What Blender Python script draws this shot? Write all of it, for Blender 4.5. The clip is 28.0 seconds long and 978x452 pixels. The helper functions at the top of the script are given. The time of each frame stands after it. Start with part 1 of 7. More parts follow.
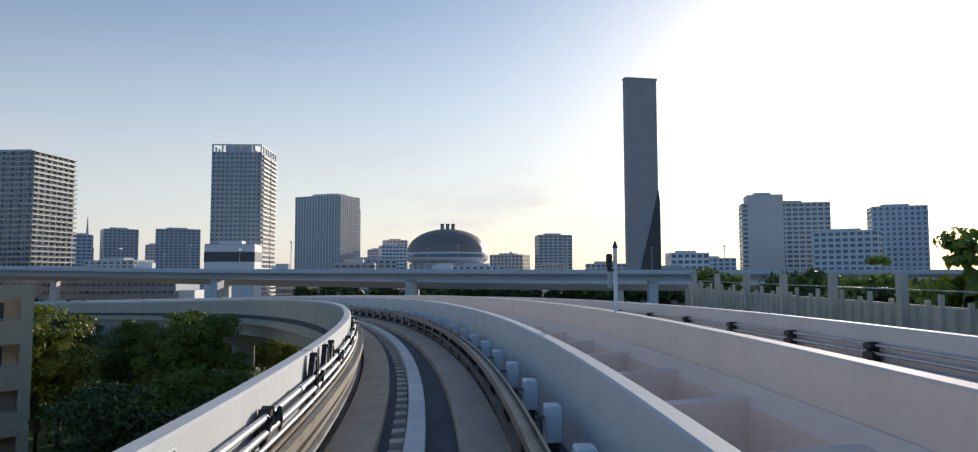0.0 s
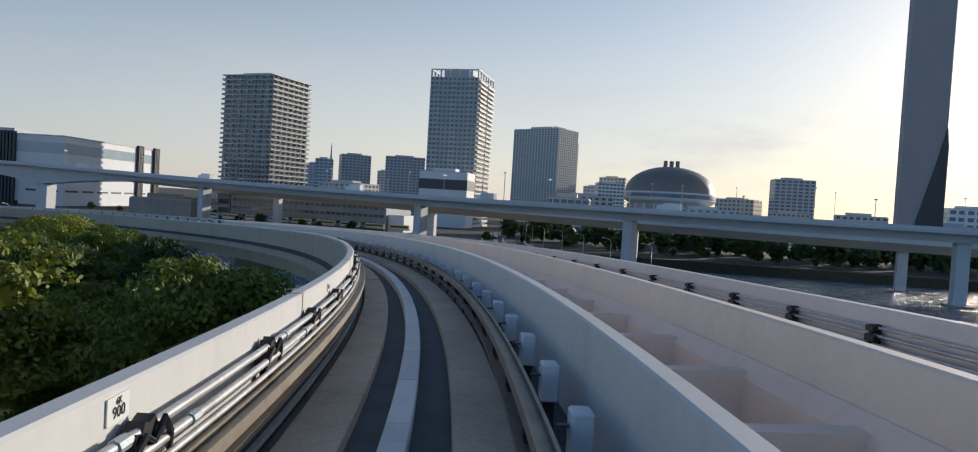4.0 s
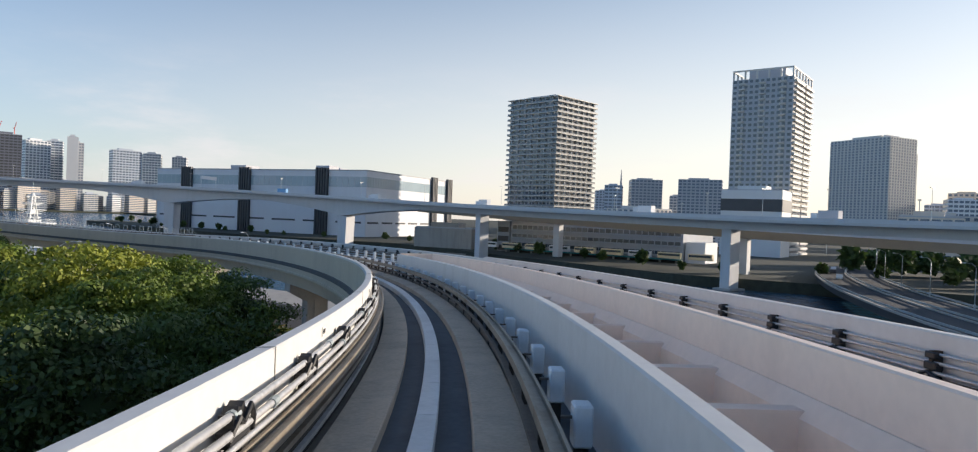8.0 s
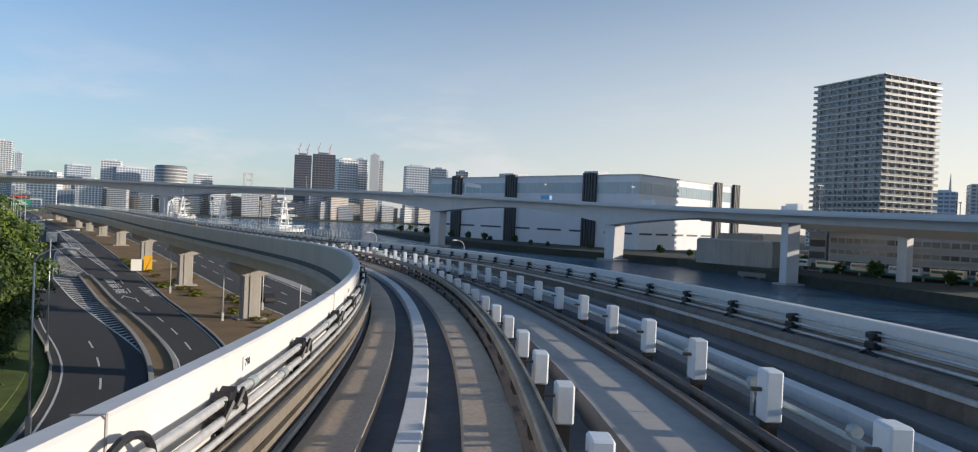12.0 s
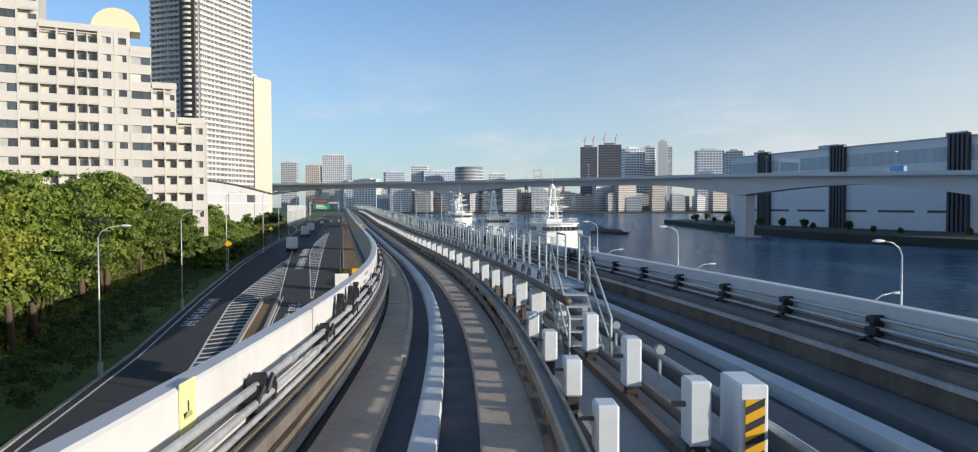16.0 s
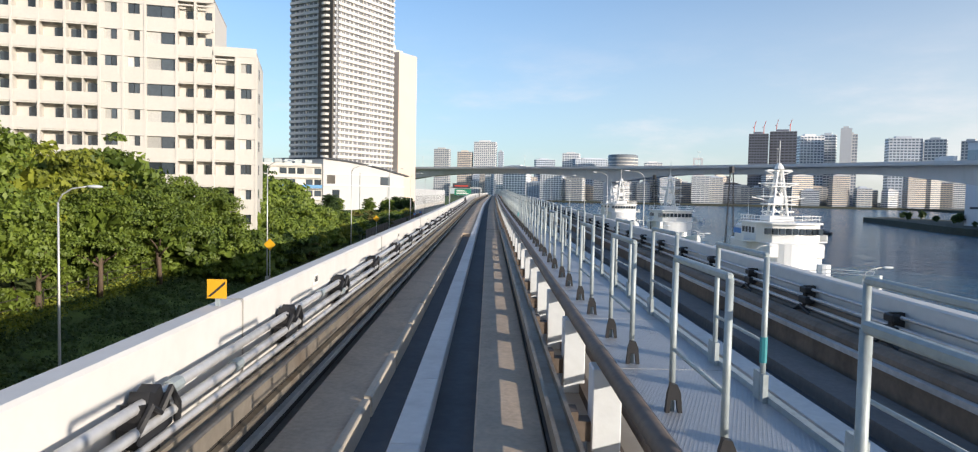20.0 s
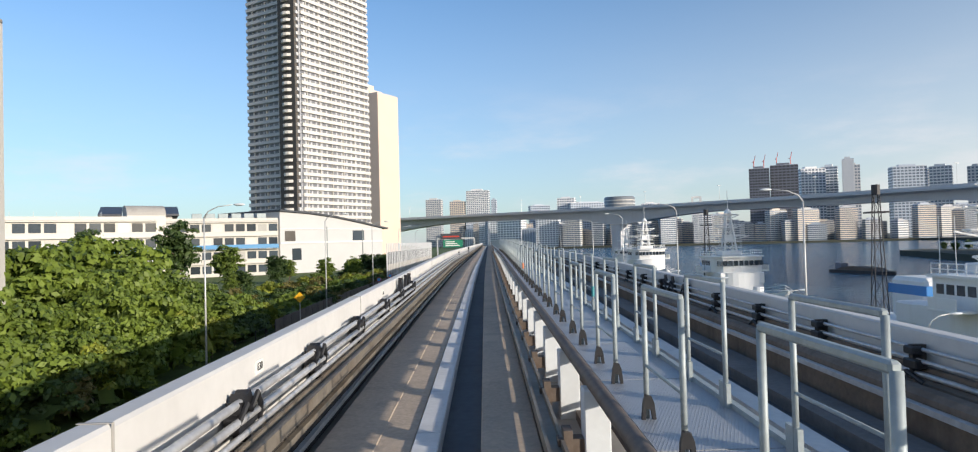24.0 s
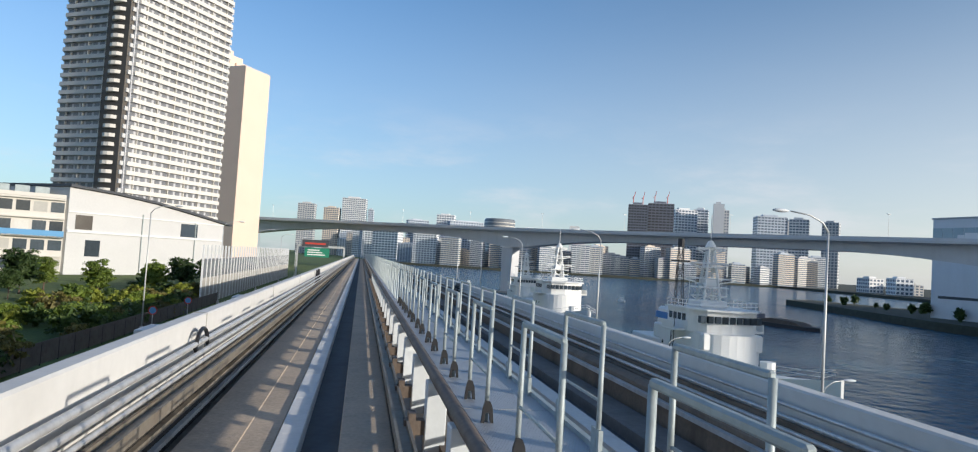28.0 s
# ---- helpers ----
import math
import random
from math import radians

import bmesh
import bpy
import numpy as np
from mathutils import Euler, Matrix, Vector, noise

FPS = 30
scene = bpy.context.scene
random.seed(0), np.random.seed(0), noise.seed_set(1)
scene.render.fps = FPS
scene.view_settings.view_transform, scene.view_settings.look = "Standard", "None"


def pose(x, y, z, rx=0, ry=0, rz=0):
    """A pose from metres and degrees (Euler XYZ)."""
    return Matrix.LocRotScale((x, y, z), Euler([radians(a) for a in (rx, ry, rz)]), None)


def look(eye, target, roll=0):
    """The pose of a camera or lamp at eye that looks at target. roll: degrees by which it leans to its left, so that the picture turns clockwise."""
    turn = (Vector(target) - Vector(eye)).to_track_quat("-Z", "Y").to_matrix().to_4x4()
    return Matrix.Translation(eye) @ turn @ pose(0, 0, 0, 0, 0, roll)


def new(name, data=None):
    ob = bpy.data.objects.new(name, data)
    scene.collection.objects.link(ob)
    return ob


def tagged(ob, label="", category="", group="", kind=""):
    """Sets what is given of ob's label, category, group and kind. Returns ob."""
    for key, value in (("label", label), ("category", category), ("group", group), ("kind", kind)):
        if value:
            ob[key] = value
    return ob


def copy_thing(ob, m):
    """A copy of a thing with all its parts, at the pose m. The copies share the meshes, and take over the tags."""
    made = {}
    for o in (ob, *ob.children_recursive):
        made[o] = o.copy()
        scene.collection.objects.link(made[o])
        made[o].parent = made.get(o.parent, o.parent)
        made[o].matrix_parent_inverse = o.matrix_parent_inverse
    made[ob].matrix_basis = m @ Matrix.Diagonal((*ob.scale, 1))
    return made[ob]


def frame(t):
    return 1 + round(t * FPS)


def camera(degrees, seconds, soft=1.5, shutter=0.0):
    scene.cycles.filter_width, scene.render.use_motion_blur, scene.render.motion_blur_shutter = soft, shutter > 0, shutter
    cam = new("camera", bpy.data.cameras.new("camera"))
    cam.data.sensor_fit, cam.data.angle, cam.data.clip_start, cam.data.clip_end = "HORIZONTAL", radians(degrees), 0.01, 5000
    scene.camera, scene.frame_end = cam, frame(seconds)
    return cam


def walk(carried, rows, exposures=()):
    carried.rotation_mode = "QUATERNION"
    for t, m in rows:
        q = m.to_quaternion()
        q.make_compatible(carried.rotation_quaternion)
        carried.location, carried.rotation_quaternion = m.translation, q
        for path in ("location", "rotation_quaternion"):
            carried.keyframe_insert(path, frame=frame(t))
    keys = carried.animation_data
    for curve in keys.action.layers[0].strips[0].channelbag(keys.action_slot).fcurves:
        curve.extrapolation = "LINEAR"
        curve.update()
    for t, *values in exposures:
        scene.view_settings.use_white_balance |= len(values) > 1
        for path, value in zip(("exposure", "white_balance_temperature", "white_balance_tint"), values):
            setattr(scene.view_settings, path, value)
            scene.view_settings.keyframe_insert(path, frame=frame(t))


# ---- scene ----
cam = camera(70.05, 28.0, soft=1.15)

# seconds, place, pitch, lean, heading
PATH = [
    (0.0, 0.00, 0.00, 13.83, 3.82, 0.18, 0.74),
    (0.5, -0.06, 3.78, 13.85, 3.74, -2.83, 2.88),
    (1.0, -0.26, 7.97, 13.86, 3.96, -2.08, 4.58),
    (1.5, -0.65, 12.56, 13.88, 3.30, -1.66, 6.00),
    (2.0, -1.25, 17.55, 13.89, 2.99, -0.58, 8.58),
    (2.5, -2.12, 22.92, 13.82, 1.58, -1.64, 10.19),
    (4.5, -8.53, 46.26, 13.43, -2.35, -2.91, 21.33),
    (5.0, -10.95, 52.36, 13.26, -2.56, -2.40, 24.97),
    (5.5, -13.71, 58.44, 13.09, -2.25, -3.04, 29.21),
    (6.0, -16.77, 64.39, 12.92, -1.37, -3.13, 28.37),
    (6.5, -20.11, 70.19, 12.73, -1.29, -2.05, 32.35),
    (7.0, -23.74, 75.82, 12.51, 0.43, -0.66, 34.85),
    (7.5, -27.64, 81.28, 12.30, -1.09, -1.65, 38.76),
    (8.0, -31.80, 86.54, 12.08, -0.64, -2.21, 41.84),
    (8.5, -36.23, 91.60, 11.84, -1.40, -1.65, 44.74),
    (9.0, -40.90, 96.44, 11.60, -1.36, -1.74, 47.89),
    (9.5, -45.81, 101.05, 11.36, -1.39, -1.36, 50.46),
    (10.0, -50.94, 105.42, 11.12, -1.46, -1.57, 53.88),
    (10.5, -56.30, 109.53, 10.93, -1.80, -1.14, 57.49),
    (11.0, -61.85, 113.37, 10.73, -0.95, -2.77, 58.63),
    (11.5, -67.61, 116.92, 10.54, -0.90, -2.91, 61.60),
    (12.0, -73.54, 120.18, 10.34, -0.52, -2.50, 63.99),
    (12.5, -79.63, 123.13, 10.21, -1.76, -1.16, 69.06),
    (14.5, -105.19, 131.72, 9.72, -1.41, -1.01, 78.84),
    (15.0, -111.78, 133.07, 9.61, -1.34, -0.81, 81.02),
    (15.5, -118.42, 134.09, 9.49, -1.32, -1.09, 84.18),
    (16.0, -125.10, 134.77, 9.38, -1.73, 0.12, 87.39),
    (16.5, -131.80, 135.12, 9.24, -1.43, -0.57, 88.62),
    (17.0, -138.50, 135.16, 9.11, -3.06, 0.35, 93.21),
    (17.5, -145.19, 134.91, 8.97, -2.12, 1.24, 95.80),
    (18.0, -151.85, 134.40, 8.87, -2.16, 1.22, 97.56),
    (18.5, -158.48, 133.65, 8.84, -2.65, 0.40, 99.45),
    (19.0, -165.09, 132.73, 8.82, -2.88, -1.79, 101.61),
    (19.5, -171.66, 131.69, 8.79, -0.77, -2.38, 101.42),
    (20.0, -178.22, 130.59, 8.77, -2.77, -1.18, 99.64),
    (20.5, -184.77, 129.48, 8.82, -2.95, 0.29, 100.48),
    (21.0, -191.30, 128.37, 8.87, -3.50, 0.64, 99.88),
    (21.5, -197.81, 127.26, 8.92, -1.88, 0.25, 100.23),
    (23.5, -223.67, 122.88, 9.12, -2.24, -3.03, 99.89),
    (24.0, -230.09, 121.79, 9.17, 1.26, 1.52, 99.20),
    (24.5, -236.49, 120.71, 9.25, 2.50, 2.18, 98.01),
    (25.0, -242.88, 119.64, 9.33, -0.07, 1.99, 98.30),
    (25.5, -249.25, 118.57, 9.40, -0.60, 1.51, 98.48),
    (26.0, -255.60, 117.51, 9.48, 0.88, -0.78, 97.14),
    (26.5, -261.93, 116.46, 9.56, 1.06, -1.09, 100.56),
    (27.0, -268.25, 115.41, 9.63, 1.02, 0.64, 96.51),
    (27.5, -274.55, 114.38, 9.71, 2.89, 0.46, 92.87),
    (28.0, -280.83, 113.35, 9.79, 2.78, -3.56, 88.86),
]
EXPO = [(0, -0.15, 6500, 11), (1, -0.6, 6400, 11), (2, -0.2, 6600, 11), (5, -0.3, 6600, 11), (6, 0.15, 7400, 17), (7, 0.15, 6800, 12), (8, 0.25, 7000, 13), (9, 0.35, 7400, 15), (11, 0.2, 7100, 13), (12, 0.1, 6900, 12), (15, 0.1, 6500, 10), (17, 0.1, 6600, 10), (19, 0.15, 6700, 11), (20, 0.35, 6800, 12), (21, 0.4, 6800, 12), (23.5, 0.35, 6600, 11), (24, 0.2, 6700, 11), (24.5, 0.0, 6200, 7), (25, -0.22, 5800, 3), (26, -0.1, 6200, 7), (27, 0.0, 6500, 10), (28, 0.1, 6500, 9)]
walk(cam, [(t, pose(x, y, z, 90 + p, r, h)) for t, x, y, z, p, r, h in PATH], EXPO)

# the line of the guideway: bend by distance, and the height of the traveller's eye by distance
BEND_S = [-120.00, 0.00, 5.41, 11.63, 18.66, 26.47, 28.80, 34.75, 43.43, 52.52, 61.87, 67.22, 71.23, 80.61, 90.00, 99.40, 107.48, 108.82, 118.26, 127.70, 137.16, 146.64, 147.99, 156.12, 161.52, 165.58, 175.02, 184.46, 188.49, 193.87, 201.93, 203.27, 212.66, 215.34, 222.03, 228.71, 231.38, 240.72, 242.06, 250.05, 255.37, 259.36, 268.63, 277.87, 287.07, 296.24, 305.37, 314.47, 323.53, 332.55, 341.54, 350.50, 359.41, 364.41]
BEND = [0.0084268, 0.0084268, 0.0081221, 0.0078174, 0.0075127, 0.0072080, 0.0071210, 0.0071460, 0.0071809, 0.0072159, 0.0072508, 0.0072708, 0.0072730, 0.0072781, 0.0072833, 0.0072884, 0.0072929, 0.0073040, 0.0073818, 0.0074596, 0.0075373, 0.0076151, 0.0076262, 0.0076246, 0.0076235, 0.0074355, 0.0069969, 0.0073435, 0.0074920, 0.0074656, 0.0074261, 0.0073316, 0.0066699, 0.0064809, 0.0059071, 0.0053334, 0.0048180, 0.0030140, 0.0027563, 0.0011236, 0.0000351, 0.0000279, 0.0000112, -0.0000056, -0.0000223, -0.0000390, -0.0000558, -0.0000725, -0.0000892, -0.0001060, -0.0001227, -0.0001394, -0.0001562, 0.0000000]
RISE_S = [0.0, 17.6, 40.9, 67.2, 70.0, 94.0, 121.0, 148.0, 175.0, 201.9, 225.0, 228.7, 255.4, 308.0, 359.4]
RISE = [13.83, 13.89, 13.60, 12.92, 12.85, 12.08, 11.12, 10.34, 9.84, 9.38, 8.91, 8.86, 8.77, 9.17, 9.79]
GRID = np.arange(-120.0, 1200.5, 0.5)
_b = np.interp(GRID, BEND_S, BEND)
_h = np.concatenate([[0.0], np.cumsum((_b[1:] + _b[:-1]) / 2 * 0.5)])
_h = _h - np.interp(0.0, GRID, _h) + math.pi / 2
_m = (_h[1:] + _h[:-1]) / 2
_x = np.concatenate([[0.0], np.cumsum(np.cos(_m) * 0.5)])
_y = np.concatenate([[0.0], np.cumsum(np.sin(_m) * 0.5)])
_x, _y = _x - np.interp(0.0, GRID, _x), _y - np.interp(0.0, GRID, _y)
_r = np.interp(GRID, RISE_S, RISE)
_r = np.convolve(np.pad(_r, 20, mode="edge"), np.ones(41) / 41, mode="valid")


def at(s, u=0.0, z=0.0):
    """A point s metres along the guideway, u to the right of the eye's line and z above it."""
    h = np.interp(s, GRID, _h)
    lean = np.interp(s, (-20.0, 20.0, 205.0, 255.0), (0.03, 0.05, 0.05, 0.0)) * min(2.0, max(-3.1, u))
    lean += np.interp(s, (0.0, 20.0, 60.0), (0.17, 0.15, 0.0)) * min(1.4, max(0.0, (u - 2.0) / 2.4))
    return Vector((np.interp(s, GRID, _x) + u * math.sin(h), np.interp(s, GRID, _y) - u * math.cos(h), np.interp(s, GRID, _r) + z + lean))


def heading(s):
    return float(np.interp(s, GRID, _h))


def spot(s, u, z=0.0):
    """A pose on the guideway, x to the right and y ahead."""
    return Matrix.Translation(at(s, u, z)) @ Matrix.Rotation(heading(s) - math.pi / 2, 4, "Z")


def lie(s):
    """The height of the road and the land beside it: low inside the bend, rising to the straight."""
    return float(np.interp(s, (270, 300, 340, 372, 400), (-4.2, -3.0, -1.5, -0.4, 0.0)))


def ground_spot(s, u, z=0.0):
    p = at(s, u)
    return Matrix.Translation((p.x, p.y, z + lie(s))) @ Matrix.Rotation(heading(s) - math.pi / 2, 4, "Z")


# ---- light ----
SUN_AZ, SUN_EL = 62.4, 12.2
world = bpy.data.worlds.new("sky")
scene.world = world
world.use_nodes = True
wn, wl = world.node_tree.nodes, world.node_tree.links
sky = wn.new("ShaderNodeTexSky")
sky.sky_type = "NISHITA"
sky.sun_disc = False
sky.sun_elevation = radians(SUN_EL)
sky.sun_rotation = radians(90.0 - SUN_AZ)
sky.air_density, sky.dust_density, sky.ozone_density = 1.0, 0.6, 1.6
wn["Background"].inputs["Strength"].default_value = 0.12
# haze towards the horizon and thin clouds
tc = wn.new("ShaderNodeTexCoord")
sep = wn.new("ShaderNodeSeparateXYZ")
wl.new(tc.outputs["Generated"], sep.inputs[0])
low = wn.new("ShaderNodeMapRange")
low.interpolation_type = "SMOOTHSTEP"
low.inputs["From Min"].default_value, low.inputs["From Max"].default_value = -0.02, 0.45
low.inputs["To Min"].default_value, low.inputs["To Max"].default_value = 0.72, 0.0
wl.new(sep.outputs["Z"], low.inputs["Value"])
haze = wn.new("ShaderNodeMix")
haze.data_type = "RGBA"
# paler towards the sun, deeper blue away from it
side = wn.new("ShaderNodeVectorMath")
side.operation = "DOT_PRODUCT"
side.inputs[1].default_value = (math.cos(radians(SUN_AZ)), math.sin(radians(SUN_AZ)), 0.0)
wl.new(tc.outputs["Generated"], side.inputs[0])
toward = wn.new("ShaderNodeMapRange")
toward.interpolation_type = "SMOOTHSTEP"
toward.inputs["From Min"].default_value, toward.inputs["From Max"].default_value = -0.75, 0.75
wl.new(side.outputs["Value"], toward.inputs["Value"])
hz = wn.new("ShaderNodeMix")
hz.data_type = "RGBA"
hz.inputs["A"].default_value, hz.inputs["B"].default_value = (4.4, 5.0, 6.0, 1), (7.6, 7.4, 7.3, 1)
wl.new(toward.outputs["Result"], hz.inputs["Factor"])
wl.new(hz.outputs["Result"], haze.inputs["B"])
veil = wn.new("ShaderNodeMath")
veil.operation = "MULTIPLY_ADD"
veil.inputs[1].default_value, veil.inputs[2].default_value = 0.35, 0.65
wl.new(toward.outputs["Result"], veil.inputs[0])
veil2 = wn.new("ShaderNodeMath")
veil2.operation = "MULTIPLY"
wl.new(veil.outputs[0], veil2.inputs[0])
wl.new(low.outputs["Result"], veil2.inputs[1])
wl.new(veil2.outputs[0], haze.inputs["Factor"])
hue = wn.new("ShaderNodeMix")
hue.data_type = "RGBA"
hue.inputs["A"].default_value, hue.inputs["B"].default_value = (0.80, 1.18, 1.58, 1), (1.25, 1.27, 1.32, 1)
wl.new(toward.outputs["Result"], hue.inputs["Factor"])
tint = wn.new("ShaderNodeMix")
tint.data_type, tint.blend_type = "RGBA", "MULTIPLY"
tint.inputs["Factor"].default_value = 1.0
wl.new(hue.outputs["Result"], tint.inputs["B"])
wl.new(sky.outputs["Color"], tint.inputs["A"])
wl.new(tint.outputs["Result"], haze.inputs["A"])
mp = wn.new("ShaderNodeMapping")
mp.inputs["Scale"].default_value = (1.6, 1.6, 6.0)
wl.new(tc.outputs["Generated"], mp.inputs["Vector"])
puff = wn.new("ShaderNodeTexNoise")
puff.inputs["Scale"].default_value, puff.inputs["Detail"].default_value, puff.inputs["Roughness"].default_value = 2.2, 7, 0.62
wl.new(mp.outputs["Vector"], puff.inputs["Vector"])
cut = wn.new("ShaderNodeMapRange")
cut.interpolation_type = "SMOOTHSTEP"
cut.inputs["From Min"].default_value, cut.inputs["From Max"].default_value, cut.inputs["To Max"].default_value = 0.46, 0.74, 0.62
wl.new(puff.outputs["Fac"], cut.inputs["Value"])
belt = wn.new("ShaderNodeMapRange")
belt.interpolation_type = "SMOOTHSTEP"
belt.inputs["From Min"].default_value, belt.inputs["From Max"].default_value = 0.06, 0.24
belt.inputs["To Min"].default_value, belt.inputs["To Max"].default_value = 1.0, 0.02
wl.new(sep.outputs["Z"], belt.inputs["Value"])
amount = wn.new("ShaderNodeMath")
amount.operation = "MULTIPLY"
wl.new(cut.outputs["Result"], amount.inputs[0])
wl.new(belt.outputs["Result"], amount.inputs[1])
cloud = wn.new("ShaderNodeMix")
cloud.data_type = "RGBA"
cloud.inputs["B"].default_value = (6.2, 6.2, 6.6, 1)
wl.new(amount.outputs[0], cloud.inputs["Factor"])
wl.new(haze.outputs["Result"], cloud.inputs["A"])
wl.new(cloud.outputs["Result"], wn["Background"].inputs["Color"])
sun = new("sun", bpy.data.lights.new("sun", "SUN"))
sun.data.energy, sun.data.angle, sun.data.color = 4.4, radians(0.5), (1.0, 0.915, 0.80)
az, el = radians(SUN_AZ), radians(SUN_EL)
SUN_DIR = Vector((math.cos(az) * math.cos(el), math.sin(az) * math.cos(el), math.sin(el)))
sun.matrix_world = look((0, 0, 60), Vector((0, 0, 60)) - SUN_DIR)


# ---- materials ----
def surface(name, color, rough=0.7, metal=0.0, vary=0.12, scale=1.0, bump=0.15, stain=0.0, stain_color=(0.1, 0.07, 0.05), per_piece=0.0, spec=0.5, streak=0.0):
    """A worn surface: colour that drifts at two scales, stains, fine relief."""
    m = bpy.data.materials.new(name)
    m.use_nodes = True
    n, l = m.node_tree.nodes, m.node_tree.links
    b = n["Principled BSDF"]
    b.inputs["Roughness"].default_value, b.inputs["Metallic"].default_value = rough, metal
    b.inputs["Specular IOR Level"].default_value = spec
    geo = n.new("ShaderNodeNewGeometry")
    big = n.new("ShaderNodeTexNoise")
    big.inputs["Scale"].default_value, big.inputs["Detail"].default_value = 0.35 * scale, 4
    fine = n.new("ShaderNodeTexNoise")
    fine.inputs["Scale"].default_value, fine.inputs["Detail"].default_value = 9.0 * scale, 5
    for t in (big, fine):
        l.new(geo.outputs["Position"], t.inputs["Vector"])
    add = n.new("ShaderNodeMath")
    add.operation = "ADD"
    l.new(big.outputs["Fac"], add.inputs[0])
    l.new(fine.outputs["Fac"], add.inputs[1])
    ramp = n.new("ShaderNodeMapRange")
    ramp.inputs["From Min"].default_value, ramp.inputs["From Max"].default_value = 0.6, 1.4
    ramp.inputs["To Min"].default_value, ramp.inputs["To Max"].default_value = 1 - vary, 1 + vary
    l.new(add.outputs[0], ramp.inputs["Value"])
    val = ramp.outputs["Result"]
    if per_piece:
        info = n.new("ShaderNodeObjectInfo")
        pr = n.new("ShaderNodeMapRange")
        pr.inputs["To Min"].default_value, pr.inputs["To Max"].default_value = 1 - per_piece, 1 + per_piece
        l.new(info.outputs["Random"], pr.inputs["Value"])
        mul = n.new("ShaderNodeMath")
        mul.operation = "MULTIPLY"
        l.new(val, mul.inputs[0])
        l.new(pr.outputs["Result"], mul.inputs[1])
        val = mul.outputs[0]
    hsv = n.new("ShaderNodeHueSaturation")
    hsv.inputs["Color"].default_value = (*color, 1)
    l.new(val, hsv.inputs["Value"])
    col = hsv.outputs["Color"]
    if stain:
        spots = n.new("ShaderNodeTexNoise")
        spots.inputs["Scale"].default_value, spots.inputs["Detail"].default_value = 1.3 * scale, 6
        mp = n.new("ShaderNodeMapping")
        mp.inputs["Scale"].default_value = (1, 1, 0.12 if streak else 1)
        l.new(geo.outputs["Position"], mp.inputs["Vector"])
        l.new(mp.outputs["Vector"], spots.inputs["Vector"])
        cut = n.new("ShaderNodeMapRange")
        cut.inputs["From Min"].default_value, cut.inputs["From Max"].default_value = 0.5, 0.75
        cut.inputs["To Max"].default_value = stain
        l.new(spots.outputs["Fac"], cut.inputs["Value"])
        mix = n.new("ShaderNodeMix")
        mix.data_type = "RGBA"
        l.new(cut.outputs["Result"], mix.inputs["Factor"])
        l.new(col, mix.inputs["A"])
        mix.inputs["B"].default_value = (*stain_color, 1)
        col = mix.outputs["Result"]
    l.new(col, b.inputs["Base Color"])
    if bump:
        bp = n.new("ShaderNodeBump")
        bp.inputs["Strength"].default_value, bp.inputs["Distance"].default_value = bump, 0.02
        l.new(fine.outputs["Fac"], bp.inputs["Height"])
        l.new(bp.outputs["Normal"], b.inputs["Normal"])
    return m


INNER = surface("warm_painted_concrete", (0.84, 0.68, 0.58), 0.75, vary=0.06, stain=0.15, stain_color=(0.4, 0.32, 0.27), streak=1, scale=0.6)
# dark steel; its tone also stands for the unlit gap under the beams
GLOOM = surface("dark_steel_gap_shade", (0.045, 0.04, 0.036), 0.8, 0.2, vary=0.3, stain=0.5, stain_color=(0.09, 0.06, 0.04), scale=1.5)
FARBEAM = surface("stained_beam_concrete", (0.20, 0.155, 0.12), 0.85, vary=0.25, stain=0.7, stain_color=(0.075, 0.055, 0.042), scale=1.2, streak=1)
WALL = surface("painted_concrete", (0.64, 0.63, 0.61), 0.75, vary=0.06, stain=0.18, stain_color=(0.35, 0.32, 0.28), streak=1, scale=0.6)
PAD = surface("running_pad", (0.53, 0.42, 0.315), 0.85, vary=0.22, scale=1.4, bump=0.4, stain=0.3, stain_color=(0.18, 0.16, 0.14))
# dark copy of PAD: the second track's trench shade is in this tone
PADF = surface("shaded_running_pad", (0.17, 0.16, 0.155), 0.9, vary=0.2, scale=1.2, bump=0.3, stain=0.4, stain_color=(0.09, 0.08, 0.07))
DECK = surface("deck_concrete", (0.10, 0.105, 0.115), 0.9, vary=0.2, scale=0.8, stain=0.4, stain_color=(0.05, 0.045, 0.04))
STRIP = surface("centre_slab", (0.72, 0.71, 0.69), 0.8, vary=0.1, stain=0.2, stain_color=(0.3, 0.28, 0.25), per_piece=0.08)
CURB = surface("curb_block", (0.50, 0.44, 0.36), 0.85, vary=0.12, per_piece=0.12)
RUST = surface("rusty_steel", (0.15, 0.12, 0.10), 0.65, 0.4, vary=0.3, stain=0.6, stain_color=(0.09, 0.05, 0.03), scale=1.5)
BEAM = surface("guide_beam_steel", (0.30, 0.26, 0.21), 0.55, 0.5, vary=0.2, stain=0.5, stain_color=(0.14, 0.08, 0.04), scale=1.2)
PIPE = surface("cable_pipe", (0.55, 0.55, 0.55), 0.45, 0.35, vary=0.25, stain=0.35, stain_color=(0.16, 0.13, 0.1))
BLACK = surface("black_rubber", (0.018, 0.018, 0.02), 0.5, vary=0.2)
